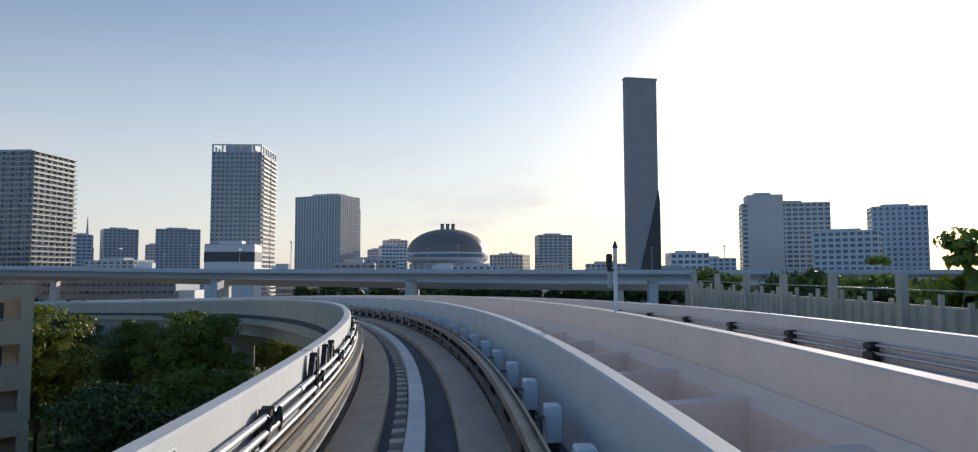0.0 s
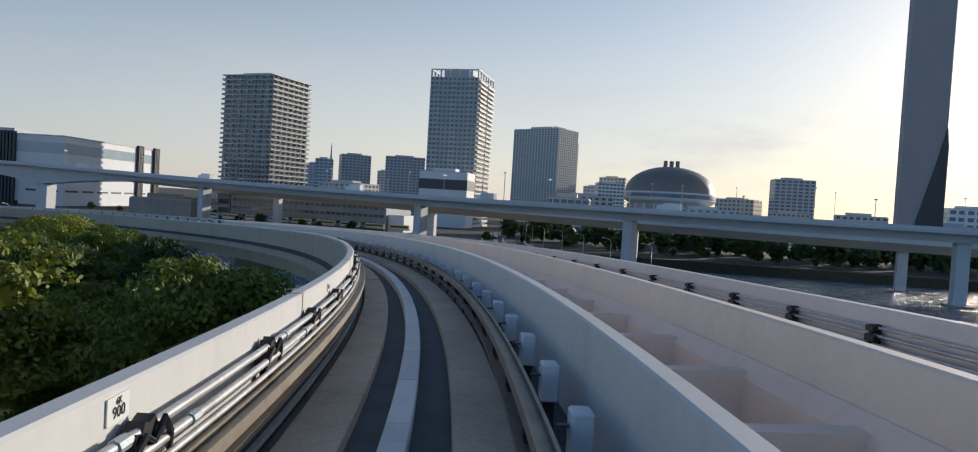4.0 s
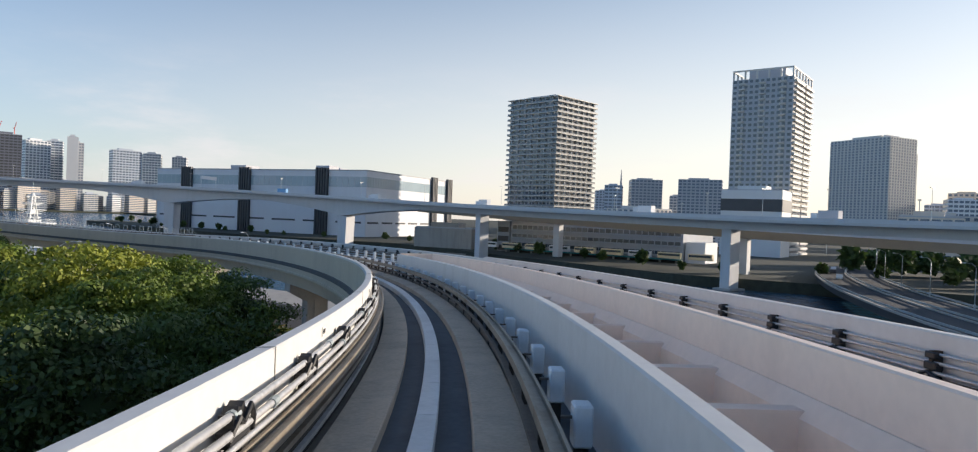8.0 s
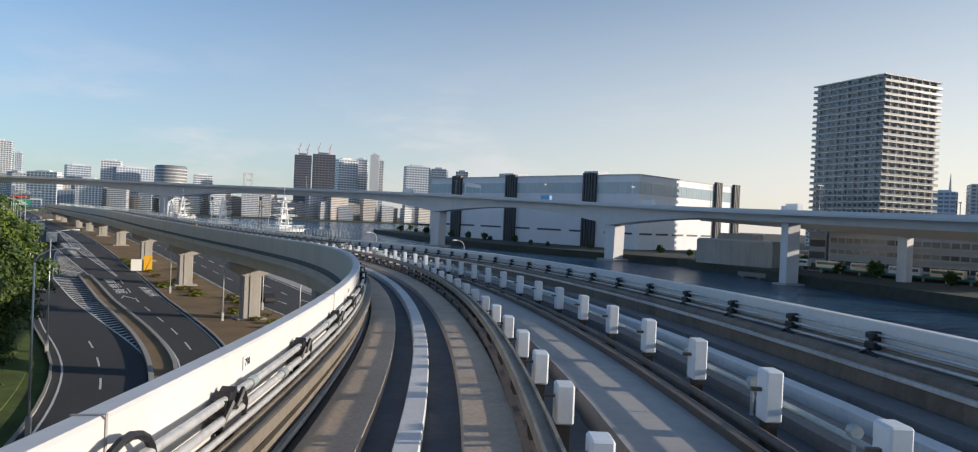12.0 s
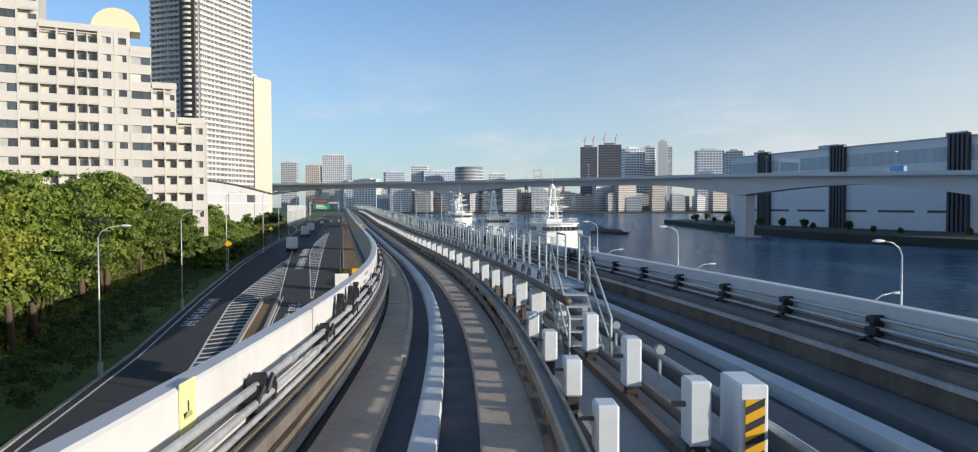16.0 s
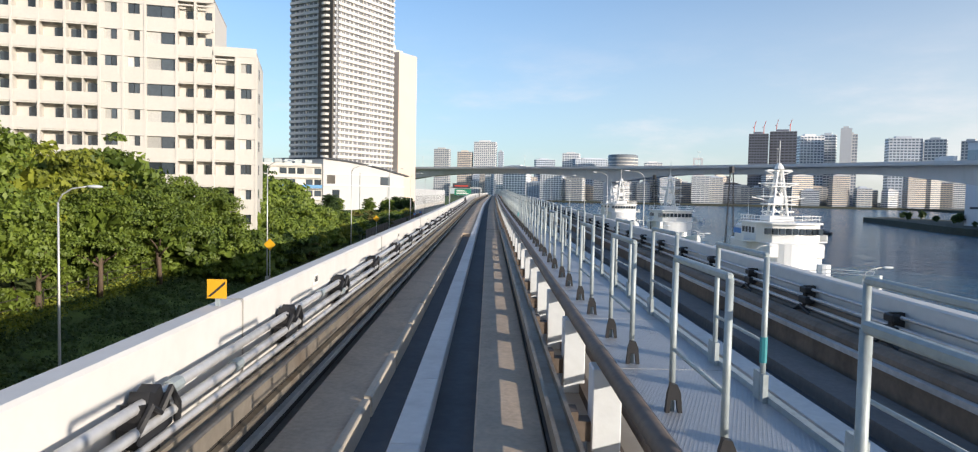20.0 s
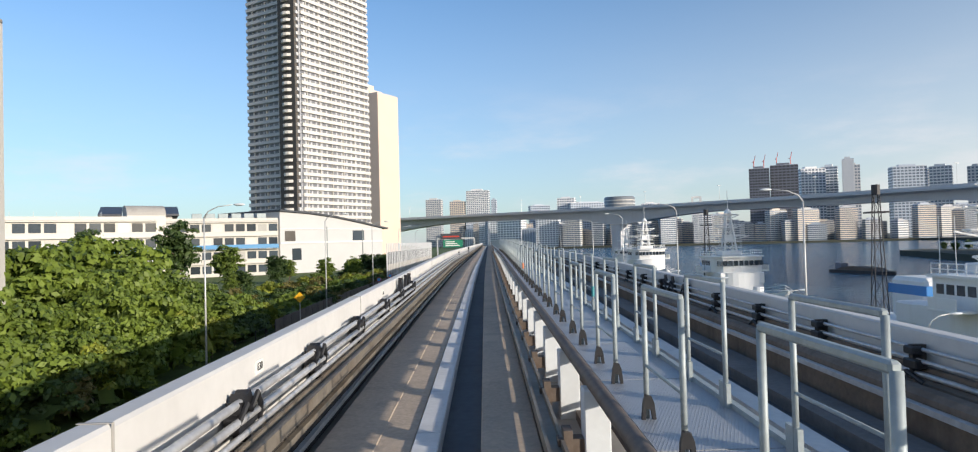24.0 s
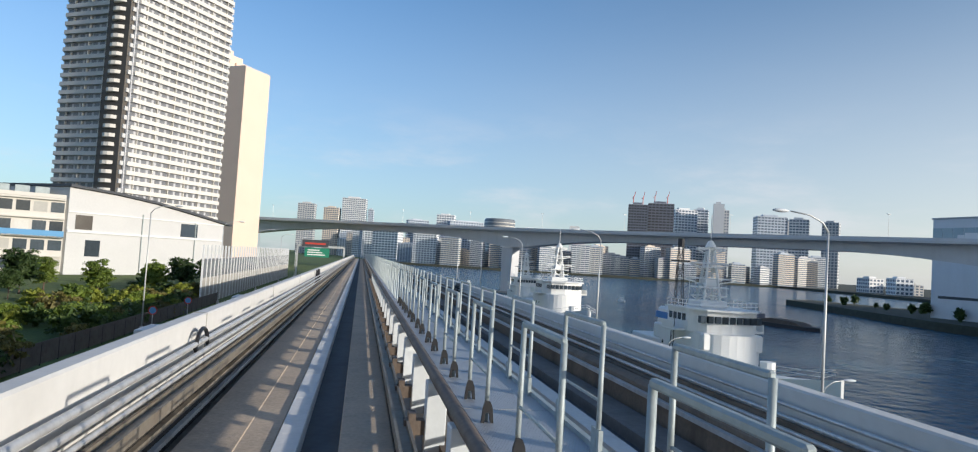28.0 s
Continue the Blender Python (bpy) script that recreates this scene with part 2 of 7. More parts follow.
BOXW = surface("box_paint", (0.66, 0.70, 0.73), 0.5, vary=0.06, stain=0.12, stain_color=(0.35, 0.3, 0.25), per_piece=0.06)
GALV = surface("galvanised", (0.36, 0.41, 0.42), 0.55, 0.25, vary=0.2, scale=2, stain=0.25, stain_color=(0.16, 0.19, 0.18))
GRATE = surface("walkway_plate", (0.42, 0.44, 0.47), 0.5, 0.5, vary=0.08, scale=2, bump=0.5)
def chequer(m):
    """Raised bars of tread plate in the relief."""
    n, l = m.node_tree.nodes, m.node_tree.links
    geo = n.new("ShaderNodeNewGeometry")
    mp = n.new("ShaderNodeMapping")
    mp.inputs["Rotation"].default_value = (0, 0, 0.19)
    l.new(geo.outputs["Position"], mp.inputs["Vector"])
    ck = n.new("ShaderNodeTexBrick")
    ck.inputs["Scale"].default_value = 9.0
    ck.inputs["Mortar Size"].default_value, ck.inputs["Mortar Smooth"].default_value = 0.06, 0.4
    ck.inputs["Color1"].default_value, ck.inputs["Color2"].default_value, ck.inputs["Mortar"].default_value = (0.3, 0.3, 0.3, 1), (0.4, 0.4, 0.4, 1), (1, 1, 1, 1)
    l.new(mp.outputs["Vector"], ck.inputs["Vector"])
    bp = n.new("ShaderNodeBump")
    bp.inputs["Strength"].default_value, bp.inputs["Distance"].default_value = 0.7, 0.012
    l.new(ck.outputs["Color"], bp.inputs["Height"])
    l.new(bp.outputs["Normal"], n["Principled BSDF"].inputs["Normal"])


chequer(GRATE)
ASPHALT = surface("asphalt", (0.05, 0.052, 0.056), 0.9, vary=0.2, scale=0.5, bump=0.4)
PAINT = surface("road_paint", (0.7, 0.7, 0.68), 0.8, vary=0.1, stain=0.3, stain_color=(0.3, 0.3, 0.3))
SOIL = surface("dry_verge", (0.22, 0.15, 0.08), 0.95, vary=0.35, scale=0.6, bump=0.6)
GRASS = surface("grass_ground", (0.095, 0.14, 0.03), 0.95, vary=0.5, scale=0.8, bump=1.0, stain=0.5, stain_color=(0.05, 0.06, 0.02))
BANKM = surface("bank_ground", (0.055, 0.06, 0.045), 0.95, vary=0.35, scale=0.05, bump=0.6)
CONC = surface("bare_concrete", (0.40, 0.38, 0.35), 0.85, vary=0.12, stain=0.35, stain_color=(0.2, 0.18, 0.16), streak=1, scale=0.5)
SIDEC = surface("girder_concrete", (0.52, 0.46, 0.37), 0.8, vary=0.1, stain=0.3, stain_color=(0.28, 0.24, 0.2), streak=1, scale=0.5)
GIRDER = surface("viaduct_paint", (0.60, 0.61, 0.63), 0.6, vary=0.06, scale=0.3, stain=0.2, stain_color=(0.38, 0.38, 0.38), streak=1)
HOUSE = surface("white_tile", (0.60, 0.575, 0.53), 0.6, vary=0.05, scale=0.4, stain=0.12, stain_color=(0.5, 0.45, 0.38), streak=1)
TOWERW = surface("tower_panel", (0.66, 0.63, 0.585), 0.65, vary=0.05, scale=0.3)
# the next three tones are lifted to hold the haze of distance
TOWERG = surface("tower_grey", (0.46, 0.47, 0.50), 0.65, vary=0.06, scale=0.3)
SLATE = surface("chimney_panel", (0.40, 0.37, 0.38), 0.7, vary=0.06, scale=0.2, stain=0.2, stain_color=(0.3, 0.28, 0.28), streak=1)
DOME = surface("dome_metal", (0.24, 0.215, 0.20), 0.5, 0.2, vary=0.1, scale=0.2)
TOWERD = surface("tower_dark", (0.17, 0.185, 0.23), 0.6, vary=0.08, scale=0.3)
BEIGE = surface("beige_panel", (0.70, 0.60, 0.50), 0.7, vary=0.05, scale=0.3)
GLASS = surface("window_glass", (0.05, 0.065, 0.08), 0.12, vary=0.3, scale=0.3, bump=0.0, per_piece=0.4, spec=0.8)
# flat dark tone that stands for shade inside recesses and openings
SHADE = surface("recess_shade", (0.10, 0.09, 0.08), 0.8, vary=0.3, scale=0.5)
DARKM = surface("dark_cladding", (0.06, 0.065, 0.075), 0.5, vary=0.15, scale=0.3)
WHITE = surface("white_metal", (0.70, 0.71, 0.72), 0.5, vary=0.04, scale=0.4, stain=0.06, stain_color=(0.4, 0.4, 0.4), streak=1)
SHIPW = surface("ship_white", (0.82, 0.82, 0.80), 0.4, vary=0.04, stain=0.1, stain_color=(0.45, 0.3, 0.2), streak=1)
SHIPB = surface("ship_blue", (0.03, 0.22, 0.55), 0.4, vary=0.06)
BLUE = surface("blue_panel", (0.10, 0.30, 0.55), 0.5, vary=0.06)
BARK = surface("bark", (0.12, 0.085, 0.06), 0.9, vary=0.3, scale=3, bump=0.8)
YELLOW = surface("yellow_board", (0.80, 0.42, 0.02), 0.5, vary=0.05)
RED = surface("red_paint", (0.55, 0.06, 0.04), 0.5, vary=0.06)
ORANGE = surface("orange_band", (0.8, 0.22, 0.05), 0.5, vary=0.05)
TEAL = surface("teal_band", (0.03, 0.25, 0.28), 0.5, vary=0.05)
GREEN = surface("sign_green", (0.02, 0.22, 0.13), 0.5, vary=0.04)
PLATE = surface("plate_white", (0.8, 0.8, 0.76), 0.5, vary=0.04)
PALEY = surface("plate_yellow", (0.78, 0.74, 0.36), 0.5, vary=0.05)
INK = surface("ink", (0.03, 0.03, 0.035), 0.6, vary=0.1)
LAMPG = surface("lamp_grey", (0.55, 0.56, 0.55), 0.45, 0.4, vary=0.08)
TOWERM = surface("tower_mid", (0.54, 0.54, 0.54), 0.65, vary=0.06, scale=0.3)
GLASSG = surface("balcony_glass", (0.20, 0.22, 0.24), 0.2, vary=0.1, scale=0.2, bump=0.0)
CREAM = surface("cream_paint", (0.78, 0.66, 0.44), 0.7, vary=0.05)
REDROOF = surface("far_red", (0.35, 0.10, 0.08), 0.6, vary=0.1)


def leafy(name, lo, hi):
    m = bpy.data.materials.new(name)
    m.use_nodes = True
    n, l = m.node_tree.nodes, m.node_tree.links
    b = n["Principled BSDF"]
    b.inputs["Roughness"].default_value = 0.6
    geo = n.new("ShaderNodeNewGeometry")
    info = n.new("ShaderNodeObjectInfo")
    big = n.new("ShaderNodeTexNoise")
    big.inputs["Scale"].default_value = 0.5
    l.new(geo.outputs["Position"], big.inputs["Vector"])
    a = n.new("ShaderNodeMath")
    a.operation = "MULTIPLY_ADD"
    l.new(geo.outputs["Random Per Island"], a.inputs[0])
    a.inputs[1].default_value = 0.34
    l.new(big.outputs["Fac"], a.inputs[2])
    a2 = n.new("ShaderNodeMath")
    a2.operation = "MULTIPLY_ADD"
    l.new(info.outputs["Random"], a2.inputs[0])
    a2.inputs[1].default_value = 0.35
    l.new(a.outputs[0], a2.inputs[2])
    rp = n.new("ShaderNodeMapRange")
    rp.inputs["From Min"].default_value, rp.inputs["From Max"].default_value = 0.35, 1.15
    l.new(a2.outputs[0], rp.inputs["Value"])
    mx = n.new("ShaderNodeMix")
    mx.data_type = "RGBA"
    mx.inputs["A"].default_value, mx.inputs["B"].default_value = (*lo, 1), (*hi, 1)
    l.new(rp.outputs["Result"], mx.inputs["Factor"])
    l.new(mx.outputs["Result"], b.inputs["Base Color"])
    tr = n.new("ShaderNodeBsdfTranslucent")
    l.new(mx.outputs["Result"], tr.inputs["Color"])
    ms = n.new("ShaderNodeMixShader")
    ms.inputs["Fac"].default_value = 0.22
    l.new(b.outputs[0], ms.inputs[1])
    l.new(tr.outputs[0], ms.inputs[2])
    l.new(ms.outputs[0], n["Material Output"].inputs["Surface"])
    return m


# the dark and yellow leaf tones also stand for shade and sunlight
LEAF = leafy("leaf_green", (0.03, 0.065, 0.01), (0.20, 0.27, 0.035))
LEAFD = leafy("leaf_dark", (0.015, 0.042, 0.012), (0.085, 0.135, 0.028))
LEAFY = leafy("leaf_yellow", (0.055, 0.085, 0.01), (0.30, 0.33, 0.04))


LEAFB = leafy("leaf_brown", (0.06, 0.055, 0.012), (0.22, 0.19, 0.05))


def sea():
    m = bpy.data.materials.new("canal_water")
    m.use_nodes = True
    n, l = m.node_tree.nodes, m.node_tree.links
    b = n["Principled BSDF"]
    b.inputs["Base Color"].default_value = (0.03, 0.10, 0.17, 1)
    b.inputs["Roughness"].default_value = 0.14
    b.inputs["IOR"].default_value = 1.33
    geo = n.new("ShaderNodeNewGeometry")
    w1 = n.new("ShaderNodeTexNoise")
    w1.inputs["Scale"].default_value, w1.inputs["Detail"].default_value = 0.3, 7
    w2 = n.new("ShaderNodeTexNoise")
    w2.inputs["Scale"].default_value, w2.inputs["Detail"].default_value = 0.05, 3
    for w in (w1, w2):
        l.new(geo.outputs["Position"], w.inputs["Vector"])
    s = n.new("ShaderNodeMath")
    s.operation = "MULTIPLY_ADD"
    l.new(w2.outputs["Fac"], s.inputs[0])
    s.inputs[1].default_value = 1.2
    l.new(w1.outputs["Fac"], s.inputs[2])
    bp = n.new("ShaderNodeBump")
    bp.inputs["Strength"].default_value, bp.inputs["Distance"].default_value = 1.0, 2.6
    l.new(s.outputs[0], bp.inputs["Height"])
    l.new(bp.outputs["Normal"], b.inputs["Normal"])
    return m


WATER = sea()


# ---- makers ----
def mesh_of(bm, name, material, smooth=False):
    me = bpy.data.meshes.new(name)
    bm.to_mesh(me)
    bm.free()
    for m in (material if isinstance(material, (list, tuple)) else [material]):
        me.materials.append(m)
    if smooth:
        me.polygons.foreach_set("use_smooth", [True] * len(me.polygons))
    return me


def part(name, bm, material, parent=None, label="", smooth=False, kind=""):
    ob = new(name, mesh_of(bm, name, material, smooth))
    ob.parent = parent
    return tagged(ob, label=label, kind=kind)


def shared(name, me, parent=None, m=None):
    ob = new(name, me)
    ob.parent = parent
    if m is not None:
        ob.matrix_basis = m
    return ob


def thing(name, m=None, label="", category="", group="", kind=""):
    ob = new(name)
    ob.empty_display_size = 0.1
    if m is not None:
        ob.matrix_basis = m
    return tagged(ob, label, category, group, kind)


def box(x0, x1, y0, y1, z0, z1, bm=None, bevel=0.0):
    bm = bm or bmesh.new()
    v = [bm.verts.new((x, y, z)) for z in (z0, z1) for y in (y0, y1) for x in (x0, x1)]
    fs = [bm.faces.new([v[i] for i in q]) for q in ((0, 2, 3, 1), (4, 5, 7, 6), (0, 1, 5, 4), (2, 6, 7, 3), (0, 4, 6, 2), (1, 3, 7, 5))]
    if bevel:
        bmesh.ops.bevel(bm, geom=list({e for f in fs for e in f.edges}), offset=bevel, segments=1, affect="EDGES")
    return bm


def tube(points, r, bm=None, sides=8, r_end=None, cap=True):
    """A round bar through the points."""
    bm = bm or bmesh.new()
    pts = [Vector(p) for p in points]
    rings = []
    for i, p in enumerate(pts):
        d = (pts[min(i + 1, len(pts) - 1)] - pts[max(i - 1, 0)]).normalized()
        a = d.cross(Vector((0, 0, 1)))
        a = a.normalized() if a.length > 1e-3 else Vector((1, 0, 0))
        c = d.cross(a)
        rr = r if r_end is None else r + (r_end - r) * i / (len(pts) - 1)
        rings.append([bm.verts.new(p + rr * (math.cos(2 * math.pi * j / sides) * a + math.sin(2 * math.pi * j / sides) * c)) for j in range(sides)])
    for p, q in zip(rings, rings[1:]):
        for j in range(sides):
            bm.faces.new((p[j], p[(j + 1) % sides], q[(j + 1) % sides], q[j]))
    if cap:
        bm.faces.new(rings[0][::-1])
        bm.faces.new(rings[-1])
    return bm


def prism(outline, z0, z1, bm=None):
    """An upright block over a ground outline."""
    bm = bm or bmesh.new()
    lo = [bm.verts.new((x, y, z0)) for x, y in outline]
    hi = [bm.verts.new((x, y, z1)) for x, y in outline]
    k = len(lo)
    for i in range(k):
        bm.faces.new((lo[i], lo[(i + 1) % k], hi[(i + 1) % k], hi[i]))
    bm.faces.new(lo[::-1])
    bm.faces.new(hi)
    bmesh.ops.recalc_face_normals(bm, faces=bm.faces)
    return bm


def slab_side(outline, y0, y1, bm=None):
    """A block with an outline in x and z, from y0 to y1."""
    bm = bm or bmesh.new()
    a = [bm.verts.new((x, y0, z)) for x, z in outline]
    b = [bm.verts.new((x, y1, z)) for x, z in outline]
    k = len(a)
    for i in range(k):
        bm.faces.new((a[i], a[(i + 1) % k], b[(i + 1) % k], b[i]))
    bm.faces.new(a[::-1])
    bm.faces.new(b)
    bmesh.ops.recalc_face_normals(bm, faces=bm.faces)
    return bm


def sweep(s0, s1, profile, step=2.0, shift=None, bm=None, closed=True, flat=None):
    """A section (u, z) drawn along the guideway; shift(s) moves it sideways; flat: a fixed world height for z."""
    bm = bm or bmesh.new()
    n = max(1, round((s1 - s0) / step))
    rows = []
    for i in range(n + 1):
        s = s0 + (s1 - s0) * i / n
        du = shift(s) if shift else 0.0
        row = []
        for u, z in profile:
            p = at(s, u + du, z)
            if flat is not None:
                p.z = flat + z + lie(s)
            row.append(bm.verts.new(p))
        rows.append(row)
    k = len(profile)
    for p, q in zip(rows, rows[1:]):
        for j in range(k if closed else k - 1):
            bm.faces.new((p[j], q[j], q[(j + 1) % k], p[(j + 1) % k]))
    if closed:
        bm.faces.new(rows[0])
        bm.faces.new(rows[-1][::-1])
    bmesh.ops.recalc_face_normals(bm, faces=bm.faces)
    return bm


def rect(u0, u1, z0, z1):
    return [(u0, z0), (u1, z0), (u1, z1), (u0, z1)]


def ring(u, z, r, k=8):
    return [(u + r * math.cos(2 * math.pi * j / k), z + r * math.sin(2 * math.pi * j / k)) for j in range(k)]


def structure(name, bm, material, label, category="structure", smooth=False):
    ob = part(name, bm, material, None, "", smooth)
    return tagged(ob, label, category, "", "structure")
# ---- ground and water ----
S_OPEN, S_WALK = 147.0, 224.0
PADZ = -2.72
ROAD = 0.0
SEA = -7.5


def fade(s, a, b, x, y):
    t = min(1.0, max(0.0, (s - a) / (b - a)))
    t = t * t * (3 - 2 * t)
    return x + (y - x) * t


def other(s):
    """How far the second track lies to the right of the first."""
    return fade(s, 150, 250, 7.1, 4.9)


def right_wall_shift(s):
    return other(s) - 4.9


# land on this side of the canal, ending in a quay
quay = [at(s, 30.0) for s in np.arange(75, 1150, 15.0)]
land = [(4300, -150), (700, 60), (200, 150), (60, 150), (48, 118)] + [(p.x, p.y) for p in quay] + [(-4300, -420), (-4300, -4100), (4300, -4100)]
structure("ground", prism(land, SEA - 3, -4.32), GRASS, "wide grassy ground below the guideway", "ground")
structure("ground_rise", sweep(262, 1120, [(-620, -4.0), (29.6, -4.0), (29.6, -0.06), (-620, -0.06)], 9, None, None, True, 0.0), GRASS, "grassy ground rising along the straight track", "ground")
structure("ground_bank", sweep(178, 352, [(-23.6, -0.5), (-62, -0.5), (-62, 2.2), (-44, 2.2), (-36, 1.5), (-26, 0.1), (-23.6, -0.02)], 4, None, None, True, 0.0), GRASS, "grass bank rising from the road to the trees", "ground")
# land across the canal
bank = [(4300, 300), (700, 330), (150, 345), (-60, 318), (-140, 300), (-240, 322), (-330, 345), (-440, 308), (-560, 300), (-735, 318), (-760, 345), (-600, 420), (-900, 620), (-1480, 640), (-1480, 150), (-1500, -60), (-4300, 300), (-4300, 4300), (4300, 4300)]
structure("ground_far_bank", prism(bank, SEA - 3, -4.0), BANKM, "low dark far bank across the canal", "ground")
bm = bmesh.new()
v = [bm.verts.new(p) for p in ((-4800, -4200, SEA), (4800, -4200, SEA), (4800, 4800, SEA), (-4800, 4800, SEA))]
bm.faces.new(v)
structure("water", bm, WATER, "rippled blue canal water in sunlight", "water")

# ---- guideway ----
S0, S1 = -30.0, 640.0
C = -0.81
structure("guideway_deck", sweep(S0, S1, [(C - 2.3, -3.3), (C + 2.6, -3.3), (C + 2.6, -2.93), (C - 2.3, -2.93)], 3), DECK, "dark concrete deck of the elevated guideway", "deck")
structure("guideway_girder", sweep(S0, S1, [(-2.3, -5.3), (1.3, -5.3), (1.7, -3.31), (-2.7, -3.31)], 4), SIDEC, "pale concrete box girder of the elevated guideway", "girder")
structure("deck_far", sweep(S0, S1, [(C - 2.0, -3.3), (C + 2.4, -3.3), (C + 2.4, -2.93), (C - 2.0, -2.93)], 3, other), DECK, "dark deck of the second guideway track", "deck")
structure("girder_far", sweep(S0, S1, [(C - 1.8, -5.3), (C + 1.8, -5.3), (C + 2.3, -3.3), (C - 1.9, -3.3)], 4, other), SIDEC, "concrete girder of the second track", "girder")
structure("wall_left", sweep(S0, S1, [(-2.95, -3.6), (-2.69, -3.6), (-2.69, -1.33), (-2.72, -1.3), (-2.92, -1.3), (-2.95, -1.33)], 1.5), WALL, "white painted concrete side wall of the guideway", "wall")
structure("wall_left_face", sweep(S0, S1, [(-3.03, -3.75), (-2.953, -3.75), (-2.953, -1.42), (-2.99, -1.42)], 2), SIDEC, "bare beige concrete outer face of the side wall", "wall")
structure("wall_left_ledge", sweep(S0, S1, [(-3.12, -3.98), (-2.6, -3.98), (-2.6, -3.753), (-3.12, -3.753)], 2), SIDEC, "concrete ledge below the side wall", "ledge")
structure("wall_right", sweep(S0, S_OPEN, [(1.62, -3.6), (1.86, -3.6), (1.86, -1.4), (1.83, -1.37), (1.65, -1.37), (1.62, -1.4)], 1.5), WALL, "white concrete side wall between the two tracks", "wall")
structure("wall_middle", sweep(S0, S_OPEN, [(4.28, -3.6), (4.52, -3.6), (4.52, -1.32), (4.49, -1.29), (4.31, -1.29), (4.28, -1.32)], 1.5), INNER, "white concrete side wall of the second track", "wall")
structure("wall_end", sweep(S_OPEN - 0.24, S_OPEN, rect(1.86, 4.28, -3.6, -1.3), 0.24), INNER, "white concrete end wall closing the gap", "wall")
structure("wall_outer_bend", sweep(S0, S_OPEN, [(6.4, -3.6), (6.66, -3.6), (6.66, -1.46), (6.43, -1.46), (6.4, -1.49)], 2, right_wall_shift), WALL, "white concrete outer wall of the second track", "wall")
structure("wall_outer", sweep(S_OPEN, S1, [(6.4, -3.6), (6.66, -3.6), (6.66, -1.6), (6.43, -1.6), (6.4, -1.63)], 2, right_wall_shift), WALL, "white concrete outer wall of the second track", "wall")
structure("gap_floor", sweep(S0, S_OPEN - 0.3, rect(1.87, 4.27, -3.4, -3.2), 3), INNER, "dusty floor between the two walls", "deck")
structure("deck_joint", sweep(S_OPEN, S1, rect(1.75, 3.6, -3.3, -2.75), 3, lambda s: other(s) * 0.5 - 3.3), CONC, "concrete deck between the two tracks", "deck")
for u, nm in ((C - 1.03, "left"), (C + 1.10, "right")):
    structure("running_pad_" + nm, sweep(S0, S1, [(u - 0.39, -2.95), (u + 0.39, -2.95), (u + 0.39, PADZ - 0.02), (u + 0.37, PADZ), (u - 0.37, PADZ), (u - 0.39, PADZ - 0.02)], 1.5), PAD, "worn concrete running pad", "running pad")
structure("running_pad_far_left", sweep(S0, S1, rect(C - 1.38, C - 0.66, -2.95, PADZ), 3, other), PADF, "worn concrete running pad of the second track, shade in its tone", "running pad")
structure("running_pad_far_right", sweep(S0, S1, rect(C + 0.62, C + 1.32, -2.95, PADZ), 3, other), PADF, "worn concrete running pad of the second track, shade in its tone", "running pad")
structure("centre_slab_far", sweep(S0, S1, rect(C - 0.17, C + 0.17, -2.95, PADZ + 0.02), 3, other), STRIP, "white concrete slab of the second track", "slab")
# guide beams on both sides
structure("guide_beam_left", sweep(S0, S1, [(-2.46, -2.24), (-2.28, -2.24), (-2.24, -2.2), (-2.24, -2.05), (-2.28, -2.05), (-2.28, -2.12), (-2.42, -2.12), (-2.42, -2.05), (-2.46, -2.05)], 1.5), BEAM, "rust-stained steel guide beam", "guide beam")
# dark sheet in place of the open, shaded gap below the beam
structure("gap_sheet_left", sweep(S0, S1, rect(-2.46, -2.41, -2.93, -2.24), 2), GLOOM, "added dark sheet closing the gap below the guide beam", "guide beam")
structure("power_rail_left_upper", sweep(S0, S1, rect(-2.40, -2.33, -2.47, -2.39), 2), BEAM, "stained power rail below the guide beam", "rail")
structure("power_rail_left_lower", sweep(S0, S1, rect(-2.40, -2.33, -2.69, -2.62), 2), PIPE, "grey power rail near the deck", "rail")
structure("foot_angle_left", sweep(S0, S1, rect(-2.4, -2.3, -2.93, -2.84), 2), BEAM, "stained steel angle at the beam foot", "guide beam")
structure("guide_beam_right", sweep(S0, 232, [(0.66, -2.24), (0.84, -2.24), (0.84, -2.05), (0.8, -2.05), (0.8, -2.12), (0.66, -2.12), (0.66, -2.05), (0.62, -2.05), (0.62, -2.2)], 1.5), BEAM, "rust-stained steel guide beam", "guide beam")
structure("guide_beam_right_straight", sweep(232, 292, [(0.66, -2.34), (0.84, -2.34), (0.84, -2.14), (0.8, -2.14), (0.8, -2.22), (0.66, -2.22), (0.66, -2.14), (0.62, -2.14), (0.62, -2.3)], 1.5), BEAM, "rust-stained steel guide beam", "guide beam")
structure("guide_beam_right_low", sweep(292, S1, [(0.66, -2.5), (0.84, -2.5), (0.84, -2.3), (0.8, -2.3), (0.8, -2.38), (0.66, -2.38), (0.66, -2.3), (0.62, -2.3), (0.62, -2.46)], 1.5), BEAM, "rust-stained steel guide beam", "guide beam")
